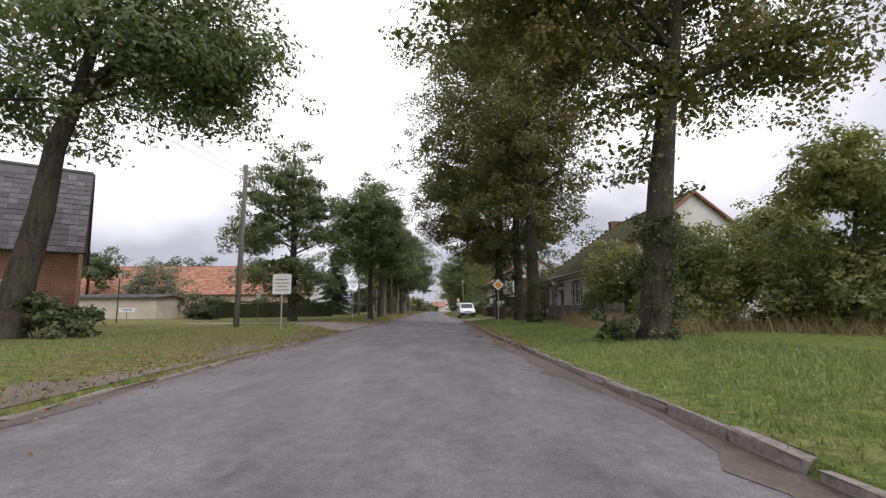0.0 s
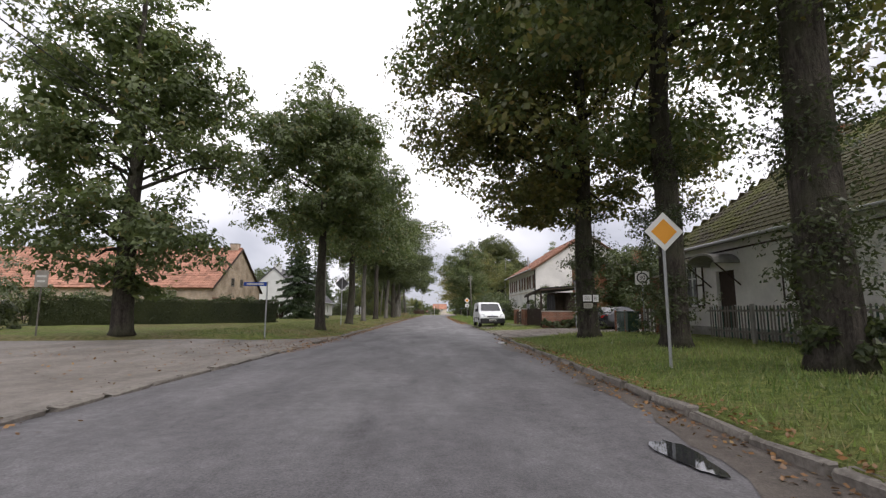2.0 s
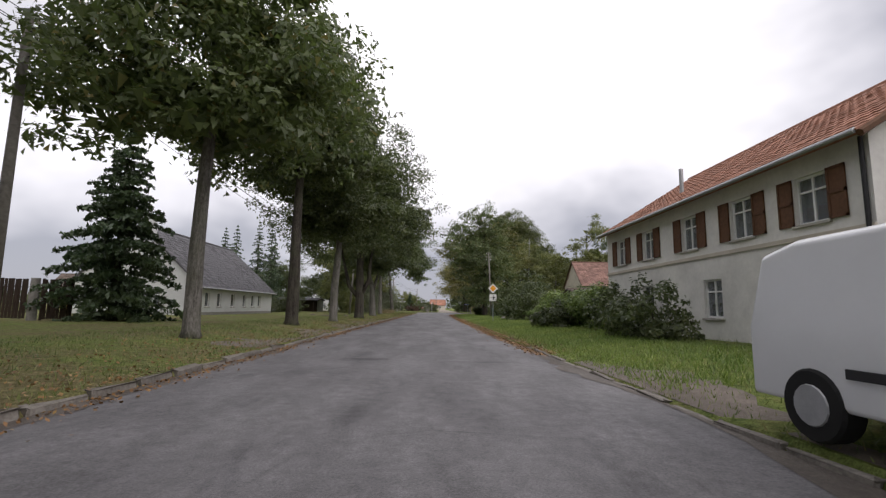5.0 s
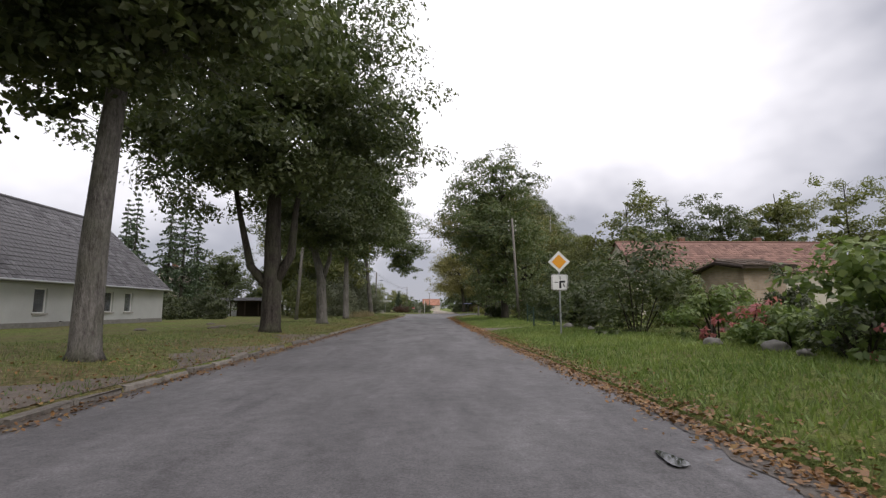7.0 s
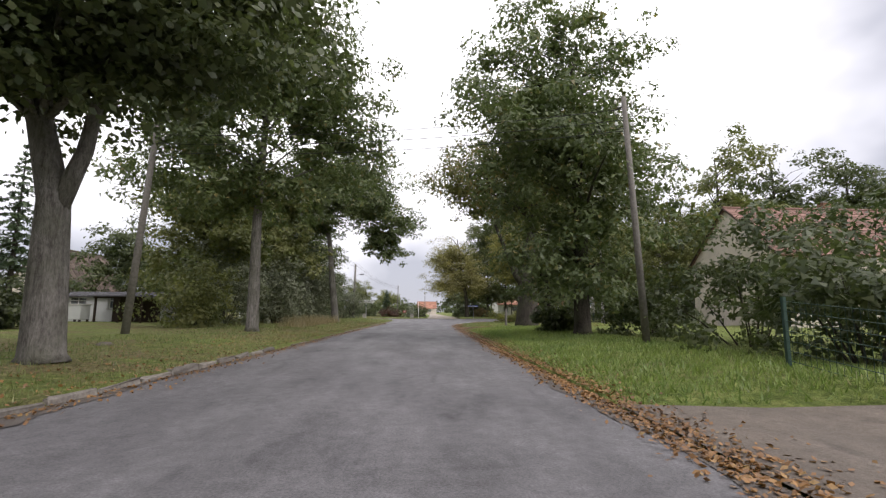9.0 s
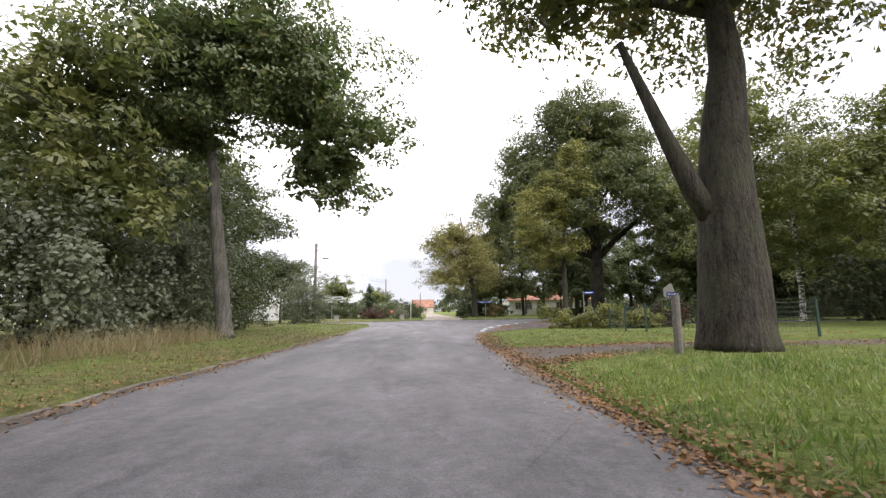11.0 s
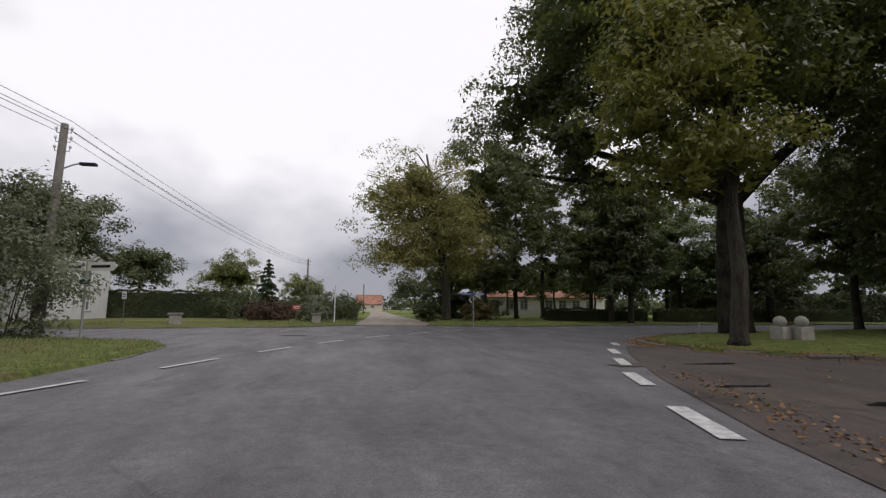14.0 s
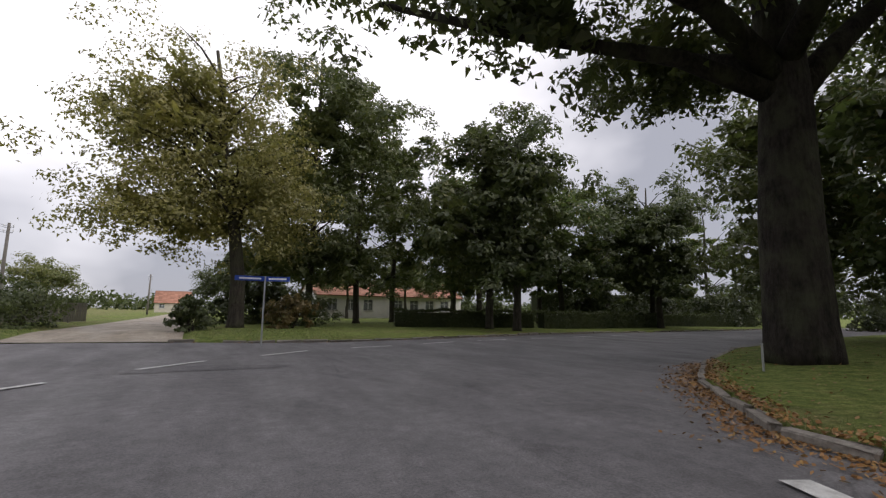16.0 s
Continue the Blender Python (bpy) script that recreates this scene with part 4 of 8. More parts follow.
lime(5.9, 39.6, [(.7, -.4, 5.2, 1.5, 1.4, 1.2), (-1.2, -.2, 5.7, 1.8, 1.6, 1.0), (-.5, 4.5, 7, 4, 2.4, 2), (.2, 0, 11.6, 5.5, 5.2, 6.6), (-2.4, 0, 8.4, 3.4, 3.4, 3.2), (-4.8, 0, 11.0, 2.8, 2.8, 3.0), (-4.2, .6, 7.8, 2.8, 2.4, 1.7), (-3.8, .2, 9.2, 2.8, 2.6, 2.4), (-1.6, .4, 5.9, 2.8, 2.6, 1.2), (-.3, 6.0, 5.9, 3.4, 2.4, 1.5), (-2.4, 3.2, 7.8, 2.4, 2.4, 1.6), (-1.2, 2.6, 6.3, 2.6, 2.2, 1.3), (.3, 4.2, 6.6, 3, 2.4, 1.5), (3.0, 0, 7.0, 3.2, 3.4, 2.6)], 16, .38, seed=34, n=52000, size=.165, corners=4, fill=.45, leaf=LEAF_LIME_AUTUMN)
tree("maple_tree", "tall narrow tree densely clothed almost to the ground", 7.7, 118.3, [(-1.2, 0, 9.0, 4.1, 3.8, 5.6), (-.8, 0, 13.4, 2.4, 2.4, 2.2), (2.2, 0, 12.6, 1.5, 1.6, 2.0), (-3.8, 0, 11.6, 1.5, 1.5, 1.6), (0, 0, 4.2, 3.6, 3.6, 2.6), (2.2, .4, 7, 2.4, 2.4, 4), (-.4, 0, 2.6, 3.2, 3.2, 2.2), (-1, -1.5, 7, 3.6, 3, 4)], up(13, seed=3), .34, LEAF_LIME, BARK, 34000, .19, 41, group="roadside trees")
tree("lime_tree", "massive old lime with a stout trunk and sweeping limbs", 8.5, 131.5, [(-.4, 0, 10.2, 4.6, 4.6, 4.6), (3.0, 0, 10.6, 5, 5, 5), (-2.6, 0, 8.0, 2.2, 2.4, 1.7), (-5.0, 0, 10.0, 3.2, 3.2, 2.4), (-3.0, 0, 11.8, 3.2, 3.2, 3.0)], up(10, (.4, 0), seed=5), .78, LEAF_LIME_AUTUMN, BARK, 28000, .19, 42, extra=(([(0, 0, 2.6), (-.7, 0, 3.6), (-1.3, 0, 5.0), (-2.2, 0, 7.2)], .34),), group="roadside trees")

# round the junction
tree("oak_tree", "huge old oak with thick dark trunk on the kerbed island", 21.3, 170.6, [(0, 0, 17.0, 8.2, 8.2, 8.6), (-1.2, -1, 21.4, 6.0, 5.6, 4.8), (-6.2, -1, 14.4, 4.6, 4.6, 5.0), (6.4, 0, 13.5, 4.4, 4.6, 5.4), (3.6, 0, 19.4, 4.6, 4.4, 4.2), (-5, -5, 12.4, 4.2, 4, 4), (2, -6.0, 13, 5.0, 4, 5), (6, -4, 9.4, 4.0, 4, 3), (-8.0, 1, 9.8, 2.8, 3, 2), (-4, -6, 9.8, 3.4, 3, 2), (-5.2, 2.8, 8.1, 3.0, 2.4, 1.6), (-8.2, 4.4, 9.0, 2.8, 2.4, 1.7), (-2.4, 1.4, 8.2, 1.9, 1.7, 1.3), (3, 5, 10, 4, 4, 3), (-8, 5.5, 13.6, 4, 4, 4.4), (-6, 4, 18, 4.4, 4.4, 4.4)], up(20, (.3, 0), .05, 6), 0.74, LEAF_OAK, BARK_OAK, 110000, .23, 43, limbs=34, fill=.3, buttress=False,
     extra=(([(.1, 0, 6.6), (-2.2, 1.2, 7.6), (-5.8, 3.2, 8.2), (-9.0, 4.9, 9.0)], .30), ([(.1, 0, 7.0), (-2.2, .4, 8.6), (-5.5, .8, 8.8), (-9.5, 1.0, 9.8)], .36), ([(.1, 0, 6.4), (2.0, -.6, 8.4), (4.5, -1.2, 10.6), (7, -1.5, 12)], .42), ([(.1, 0, 7.4), (-1.4, -2.2, 9.0), (-3.2, -4.6, 9.8), (-5, -6.4, 11)], .34), ([(.1, 0, 7.4), (.6, 2.5, 9), (1.4, 5, 11)], .36)))
tree("oak_tree", "slender tree with yellowing leaves close to the old oak", 15.35, 163.9, [(-.8, 0, 9.8, 3.9, 3.6, 4.6), (-3.0, 0, 7.4, 2.0, 2.2, 2.4), (1.0, 0, 12.8, 2.6, 2.4, 2.4), (1.6, 0, 15.6, 2.0, 2.0, 2.2), (-1.2, -.4, 6.2, 2.8, 2.8, 1.9)], up(14, (.8, 0), seed=8), .27, LEAF_TURNING, BARK, 22000, .18, 44)
tree("chestnut_tree", "rust-leaved horse chestnut, thinning at the top", 10.9, 193.4, [(-2.6, 0, 11.0, 5.6, 5.4, 7.2), (-3.0, 0, 6.0, 5.6, 5.2, 3.6), (1.2, 0, 7.5, 3.4, 4, 5), (-6.6, 0, 11.4, 2.0, 2.4, 1.8)], up(16, (-2.0, 0), seed=9), .42, LEAF_CHESTNUT, BARK, 40000, .19, 45, limbs=70, hollow=.25, clump=50)
for k, (x, y, h, rr, leaf, nn) in enumerate([(16.0, 198.5, 23.5, 5.6, LEAF_OAK, 14000), (20.5, 201.5, 23, 5.6, LEAF_OAK, 13000), (26.8, 188.6, 14.6, 5.0, LEAF_BUSH, 13000), (31.0, 204.0, 18, 5.6, LEAF_LIME, 9000), (29.5, 197.0, 14, 4.8, LEAF_LIME, 9000),
                                             (37.0, 195.5, 14, 5.2, LEAF_LIME, 9000), (45.0, 192.5, 15, 5.2, LEAF_BUSH, 9000), (36.0, 176.5, 16, 5.6, LEAF_OAK, 10000), (46.0, 173.0, 17, 6.0, LEAF_LIME, 9000), (31.0, 166.5, 16, 5.6, LEAF_OAK, 11000), (40.0, 163.0, 17, 6.0, LEAF_OAK, 9000), (55.0, 186.0, 17, 6.0, LEAF_OAK, 8000), (26, 190.5, 16, 5.0, LEAF_OAK, 10000), (13.5, 205, 17, 5.0, LEAF_OAK, 8000), (40, 202, 18, 6, LEAF_LIME, 8000), (50, 202, 18, 6, LEAF_OAK, 8000), (62, 176, 19, 6.6, LEAF_OAK, 8000), (52, 164, 18, 6.6, LEAF_LIME, 8000), (64, 165, 18, 6.6, LEAF_OAK, 7000), (36, 155, 15, 5.6, LEAF_LIGHT, 8000), (45, 152, 16, 6, LEAF_OAK, 8000), (70, 190, 19, 6.6, LEAF_OAK, 7000), (58, 150, 17, 6, LEAF_LIME, 7000), (25.5, 206, 23, 6, LEAF_OAK, 8000), (60, 206, 19, 6.6, LEAF_OAK, 7000), (72, 204, 19, 6.6, LEAF_LIME, 7000), (47, 182, 16, 5.4, LEAF_OAK, 8000), (34, 170.5, 14, 5.2, LEAF_LIME, 9000), (43.5, 190.6, 12, 4.4, LEAF_BUSH, 9000), (42, 168, 14, 5, LEAF_OAK, 8000)]):
    tree("park_tree", "leafy tree in the small park beyond the road", x, y, [(0, 0, h * .62, rr, rr, h * .35), (rr * .4, 0, h * .40, rr * .75, rr * .7, h * .2), (-rr * .5, 0, h * .40, rr * .7, rr * .7, h * .2), (0, 0, h * .28, rr * .8, rr * .8, h * .12), (0, 0, 4.4, rr * .8, rr * .8, 2.6)], up(h * .85, seed=60 + k), .26, leaf, BARK, int(nn * (.85 if x < 44 else .5)), .30 if x < 44 else .38, 60 + k, group="park trees", fill=.5)
for k, (x, y, h) in enumerate([(19.7, 145.6, 16.5), (25.5, 149.0, 13.5), (24.0, 142.0, 12.5), (31.0, 146.0, 14)]):
    tree("birch_tree", "birch with white bark and hanging pale foliage", x, y, [(0, 0, h * .62, 3.8, 3.6, h * .36), (-2.6, -.5, h * .5, 2.6, 2.4, h * .26), (1.6, .4, h * .44, 2.4, 2.2, h * .24), (-1.8, -.6, h * .32, 2.2, 2.0, h * .14)], up(h * .92, (.3, 0), seed=80 + k), .17, LEAF_LIGHT, BARK_BIRCH, 15000, .18, 80 + k, hollow=.2, clump=70, group="birches")
for k, (x, y, h, rr, leaf) in enumerate([(-14.0, 151.0, 14.5, 5.4, LEAF_BUSH), (-13.0, 140.0, 14, 5.0, LEAF_LIGHT), (-14.0, 131.5, 13, 4.6, LEAF_LIGHT), (-18.5, 157, 14, 5.4, LEAF_LIGHT), (-19, 145, 14.5, 5.6, LEAF_BUSH)]):
    tree("garden_tree", "loose spreading tree at the overgrown garden edge", x, y, [(0, 0, h * .62, rr, rr, h * .36), (rr * .4, -.4, h * .40, rr * .8, rr * .8, h * .24), (-rr * .3, 0, h * .3, rr * .8, rr * .8, h * .2)], up(h * .85, seed=90 + k), .2, leaf, BARK, 13000, .25, 90 + k, hollow=.3, group="garden trees", fill=.22)
tree("garden_tree", "tree with a high spreading crown at the lawn edge", -15.2, 160.6, [(.4, 0, 9.6, 5.2, 4.6, 3.6), (2.6, 1.2, 8.4, 3.2, 3, 2.2), (4.4, 0, 9.0, 2.6, 2.6, 2.4), (-3, 0, 8, 3, 3, 3)], up(11, seed=98), .22, LEAF_BUSH, BARK, 13000, .24, 98, group="garden trees")

tree("garden_tree", "tall airy tree behind the overgrown garden edge", -17.5, 163.5, [(0, 0, 13.6, 4.4, 4.2, 3.8), (-2.8, 0, 11.0, 3.2, 3, 2.6), (2.2, .4, 10.4, 2.6, 2.6, 2.4)], up(16.5, (.4, 0), seed=99), .24, LEAF_LIGHT, BARK, 9500, .22, 99, hollow=.3, group="garden trees")


def mound(x, y, w, d, h, leaf, label, n=3500, size=0.16, seed=1, name="shrub", category="shrub", **kw):
    """A rounded bush about w by d by h metres."""
    return shrub(name, label, x, y, [(0, 0, h * .52, w / 2, d / 2, h * .46), (w * .2, -d * .1, h * .34, w * .36, d * .4, h * .32), (-w * .22, d * .1, h * .38, w * .34, d * .4, h * .34), (0, 0, h * .12, w * .46, d * .46, h * .2)], leaf, n, size, seed, category, **kw)


# overgrown plot beside the old house
for k, (x, y, w, d, h, leaf) in enumerate([(10.6, 24.5, 4.0, 3.6, 5.2, LEAF_PALE), (11.8, 22.6, 4.2, 3.6, 6.0, LEAF_PALE), (12.4, 21.2, 4.6, 4.4, 5.4, LEAF_PALE), (14.8, 18.8, 4.8, 4.4, 5.0, LEAF_PALE), (16.5, 15.5, 4.6, 4.2, 3.8, LEAF_PALE), (18.5, 19.0, 5.4, 5, 5.6, LEAF_PALE), (10.6, 19.5, 2.8, 2.8, 2.4, LEAF_PALE), (20, 13.0, 5, 4.6, 3.8, LEAF_PALE), (10.4, 27.0, 2.0, 2.4, 2.8, LEAF_PALE), (22.5, 17, 5.4, 5, 5.0, LEAF_PALE), (14.2, 23.8, 4, 3, 5.2, LEAF_PALE), (18.5, 24, 5, 3.4, 5.4, LEAF_PALE)]):
    mound(x, y, w, d, h, leaf, "overgrown shrub in the wild plot by the cottage", 8000, .19, 200 + k, group="wild plot shrubs")
for k, (x, y, h) in enumerate([(15.8, 16.6, 8.2), (19.6, 14.2, 7.6), (17.4, 22.5, 7.0), (23.5, 14.5, 8.5)]):
    tree("small_tree", "thin pale-leaved tree rising from the wild plot", x, y, [(0, 0, h * .66, 2.2, 2.2, h * .32), (1.2, 0, h * .5, 1.4, 1.4, 1.4)], up(h * .9, (.4, 0), seed=210 + k), .11, LEAF_PALE, BARK, 9000, .18, 210 + k, hollow=.15, clump=45, limbs=22, group="wild plot trees", buttress=False)
mound(5.9, 13.6, 2.2, 1.6, .9, LEAF_BUSH, "low sprouts round the foot of the tree", 1800, .14, 230)
mound(-12.2, 14.9, 2.8, 1.8, 1.5, LEAF_BUSH, "leafy suckers round the leaning trunk", 3200, .18, 231)
mound(6.5, 29.1, 1.3, 1.1, 1.0, LEAF_BUSH, "ivy sprouts at the foot of the trunk", 1200, .12, 232)
for k, (x, y, hh) in enumerate([(6.5, 29.4, 6.4), (6.3, 34.4, 5.2), (5.95, 39.6, 5.0), (6.6, 13.3, 3.2)]):
    shrub("ivy", "dark ivy climbing the lime trunk", x, y, [(0, 0, hh * .25, .62, .62, hh * .26), (0, 0, hh * .6, .68, .68, hh * .28), (.1, 0, hh * .95, .75, .75, .9)], LEAF_HEDGE, 9000, .085, 236 + k, "climber", group="trunk ivy", clump=30, twigs=4)
mound(10.1, 29.0, 1.5, 1.5, 1.9, LEAF_BUSH, "garden bush against the cottage wall", 2200, .13, 233)
mound(10.0, 26.6, 1.7, 1.7, 2.4, LEAF_SILVER, "pale flowering bush by the fence", 2600, .14, 234)
# left gardens
for k, (x, y, w, d, h, leaf) in enumerate([(-30.4, 51.4, 7.2, 3.6, 6.7, LEAF_SILVER), (-24.5, 50.5, 4, 3.5, 3.0, LEAF_BUSH), (-21.5, 44.2, 3.2, 2.6, 1.6, LEAF_HEDGE), (-34, 52, 5, 4, 3.4, LEAF_BUSH), (-20.5, 58, 4.5, 3, 2.9, LEAF_BUSH), (-25.5, 57, 4, 3, 2.6, LEAF_BUSH), (-16.5, 62.0, 3.6, 1.6, 2.3, LEAF_BUSH), (-44, 52, 6, 4, 3.6, LEAF_BUSH)]):
    mound(x, y, w, d, h, leaf, "garden shrub before the long farmhouse", 16000 if h > 6 else 4500, .19, 240 + k, group="farm garden shrubs")
mound(-18.7, 66.3, 1.6, 1.0, 2.6, LEAF_BUSH, "thin rose bush at the brick gable", 700, .10, 250, hollow=.1)
mound(-18.9, 69.3, .9, .8, 2.9, LEAF_BUSH, "climbing shrub on the brick gable", 420, .10, 251, hollow=.1)
conifer("spruce", "dark dense spruce beside the white house", -16.9, 80.6, 11.5, 3.4, 1, .5)
for k, (x, y, h) in enumerate([(-23.5, 124, 10.5), (-26.5, 127, 11.5), (-29.5, 126, 10.8), (-24.8, 129.5, 9.6), (-33, 130, 11)]):
    conifer("fir", "thin-topped conifer behind the white house", x, y, h * 1.2, 2.5, 10 + k, 1.2, group="garden conifers", n_tiers=int(h * 2.1), dense=.36)
# LEAF_SILVER here paints the hazy light over the thicket into its leaves
for k, (x, y, w, d, h, leaf) in enumerate([(-19.5, 121.5, 4, 3, 2.4, LEAF_HEDGE), (-23, 120, 5, 4, 2.6, LEAF_HEDGE), (-12.5, 131.5, 5.4, 6, 6.0, LEAF_SILVER), (-12.2, 126.5, 4.4, 5, 4.6, LEAF_LIGHT), (-10.7, 138, 5, 7, 6.0, LEAF_SILVER), (-10.2, 145, 4.8, 7, 6.8, LEAF_SILVER), (-11.2, 151.5, 5.2, 7, 7.4, LEAF_BUSH), (-12.0, 158.5, 5.4, 7, 7.2, LEAF_HEDGE), (-15, 146, 6.4, 8, 8.4, LEAF_SILVER), (-16, 156, 6.4, 8, 8.6, LEAF_BUSH), (-15.5, 137, 6.4, 8, 8, LEAF_BUSH)]):
    mound(x, y, w, d, h, leaf, "dense overgrown bush along the garden edge", 20000 if y > 143 else 10000, .18, 260 + k, group="garden edge thicket", corners=4)
# right gardens, behind the low wall and beyond
for k, (x, y, w, d, h, leaf) in enumerate([(8.3, 94.2, 4.4, 4.8, 4.5, LEAF_BUSH), (8.2, 99.0, 2.6, 3.0, 1.9, LEAF_BUSH), (12.5, 85.5, 5, 4, 3.1, LEAF_BUSH), (12.0, 77.5, 4, 4, 2.8, LEAF_BUSH), (9.4, 107.6, 3.2, 5, 2.9, LEAF_BUSH), (10.4, 112.0, 4.2, 5.4, 4.4, LEAF_BUSH), (11.8, 106.5, 3.6, 3.6, 3.6, LEAF_BUSH), (10.5, 118, 3.4, 3.4, 2.2, LEAF_BUSH), (7.6, 121.6, 2.0, 2.0, 1.8, LEAF_BUSH), (13.6, 112, 5, 5.4, 5.2, LEAF_BUSH), (12.5, 99, 4, 4, 2.8, LEAF_LIGHT), (16, 104, 5, 5, 4, LEAF_BUSH), (17, 90, 5, 5, 3.6, LEAF_BUSH)]):
    mound(x, y, w, d, h, leaf, "leafy garden shrub behind the verge", 5200, .17, 300 + k, group="front garden shrubs")
for k, (x, y, w, d, h) in enumerate([(8.6, 78.6, 2.6, 3.6, 2.1), (8.8, 81.6, 2.8, 3.6, 2.3), (9.1, 84.9, 2.8, 3.8, 2.3), (10.4, 80.0, 3.0, 4.0, 2.6), (10.8, 84.0, 3.0, 4.0, 2.7)]):
    mound(x, y, w, d, h, LEAF_GREEN, "broad-leaved dark evergreen shrub beside the verge", 5600, .17, 335 + k, group="evergreen garden shrubs", corners=4)
for k, (x, y, w, d, h) in enumerate([(8.9, 90.3, 2.2, 2.4, 1.7), (9.3, 88.0, 1.8, 1.8, 1.0), (10.9, 87.0, 2.6, 2.8, 2.2), (8.4, 87.0, 1.6, 2.2, .8), (11.6, 91.6, 2.0, 2.0, 1.8)]):
    mound(x, y, w, d, h, LEAF_GREEN, "mixed flowering shrub in the front garden bed", 3200, .13, 345 + k, group="garden bed shrubs")
mound(8.6, 88.6, 1.5, 1.2, 1.5, PETAL_PINK, "rose bush with pale pink blooms", 260, .14, 334, name="rose_bush")
mound(8.2, 89.5, .8, .8, .9, PETAL_PINK, "low bush with salmon-pink blooms", 120, .13, 336, name="rose_bush")
mound(8.0, 84.2, 1.4, 1.2, 1.3, PETAL_PINK, "rose bush with pink blooms", 170, .12, 330, name="rose_bush")
mound(7.9, 84.9, 1.6, 1.5, 1.3, LEAF_HEDGE, "dark glossy foliage of the rose bush", 900, .10, 331, name="rose_bush")
mound(8.3, 99.5, 1.5, 1.5, 2.2, PETAL_WHITE, "tall bush with small white flowers", 260, .13, 332, name="rose_bush")
mound(10.7, 89.7, 1.1, 1.1, 2.4, LEAF_HEDGE, "clipped dark thuja cone", 3000, .10, 333, name="thuja")
for k, (x, y, w, d, h, leaf) in enumerate([(11.0, 82.0, 3, 3, 2.4, LEAF_BUSH), (7.6, 70.5, 2.6, 3, 1.7, LEAF_BUSH), (8.6, 75.5, 3, 5, 2.4, LEAF_BUSH), (7.0, 80, 2, 3, 1.2, LEAF_HEDGE), (8.8, 64.2, 1.6, 1.6, 2.1, LEAF_BUSH), (10.6, 63.2, 2.6, 1.7, 3.7, LEAF_BUSH), (13.2, 62.4, 3.2, 1.7, 3.8, LEAF_BUSH)]):
    mound(x, y, w, d, h, leaf, "shrub along the white house's front garden", 3600, .15, 340 + k, group="front garden shrubs")
mound(7.9, 51.2, 1.9, .8, .55, LEAF_BUSH, "low leafy plants before the brick wall", 1500, .16, 350)
mound(9.6, 50.9, 2.1, .9, .75, LEAF_BUSH, "leafy rhubarb-like plants by the brick wall", 1700, .18, 351)
shrub("ivy", "thick ivy smothering the annex", 15.4, 55.9, [(-3.0, -.3, 4.2, 2.0, .8, 1.2), (-.4, -.4, 3.6, 3.2, 1.0, 1.8), (3, -.2, 4.2, 3.2, 1.3, 1.5), (-1.5, -.4, 1.8, 2.8, .9, 1.8), (2.5, -.5, 1.6, 3.2, 1.1, 1.8), (-2, .4, 5.2, 2.6, 1.0, .5), (3, 1, 5.3, 3.4, 1.4, .6)], LEAF_BUSH, 24000, .19, 352, "climber", clump=60)
conifer("spruce", "pale young conifer rising behind the ivy", 20.9, 62.6, 9.2, 2.2, 33, 1.5, LEAF_LIGHT)
# junction planting
for k, (x, y, w, d, h, leaf) in enumerate([(9.8, 146.0, 3.0, 2.0, 1.45, LEAF_TURNING), (11.6, 145.2, 3.0, 2.2, 1.5, LEAF_TURNING), (13.0, 144.6, 2.4, 1.8, 1.2, LEAF_TURNING), (14.8, 146.2, 3.4, 2.2, 1.5, LEAF_RED), (18.5, 151, 3.4, 3, 2.2, LEAF_BUSH), (22.5, 155, 4, 3, 2.4, LEAF_BUSH)]):
    mound(x, y, w, d, h, leaf, "round garden bush inside the wire fence", 3200, .13, 360 + k, group="fenced garden shrubs")
# green-grey bush; its extra paleness is reflection haze put into the leaf colour
mound(-9.6, 169.6, 5.6, 4.0, 6.4, LEAF_SILVER, "feathery grey-green bush round the pole, leaves paled for haze", 14000, .14, 370, hollow=.3)
mound(-18.0, 172.5, 7, 3, 1.3, LEAF_BUSH, "low wide bush before the white house front", 4000, .15, 373)
tree("garden_tree", "dark round-headed tree before the white house", -15.0, 180.0, [(0, 0, 6.2, 3.7, 3.6, 2.7), (-1.6, 0, 4.6, 2.3, 2.3, 1.6), (1.5, -.3, 4.7, 2.3, 2.3, 1.6)], up(6.6, seed=372), .17, LEAF_HEDGE, BARK, 15000, .18, 372, corners=4, fill=.4, rough=.14)
mound(-9.8, 168.4, 3.6, 2.6, .95, LEAF_HEDGE, "low clipped bush on the lawn", 3200, .11, 374)
for k, (x, y, w, d, h, leaf) in enumerate([(-4.6, 191, 5, 3, 1.9, LEAF_RED), (-.6, 189.2, 2.2, 2.2, 2.2, LEAF_SILVER), (-3.0, 196, 6, 5, 3.8, LEAF_BUSH), (1.2, 195, 2.6, 8, 2.7, LEAF_BUSH), (-9, 197, 6, 5, 3.2, LEAF_BUSH), (8.7, 190.2, 1.8, 1.8, 1.7, LEAF_BUSH), (15.2, 195.6, 3.2, 2.6, 2.6, LEAF_HEDGE), (13.6, 192.4, 2.6, 2.2, 2.2, LEAF_YELLOW)]):
    mound(x, y, w, d, h, leaf, "garden bush at the corner of the sandy track", 4200, .17, 380 + k, group="corner garden shrubs")
conifer("spruce", "young spruce in the corner garden", -5.5, 195, 5.4, 1.4, 40, .4)
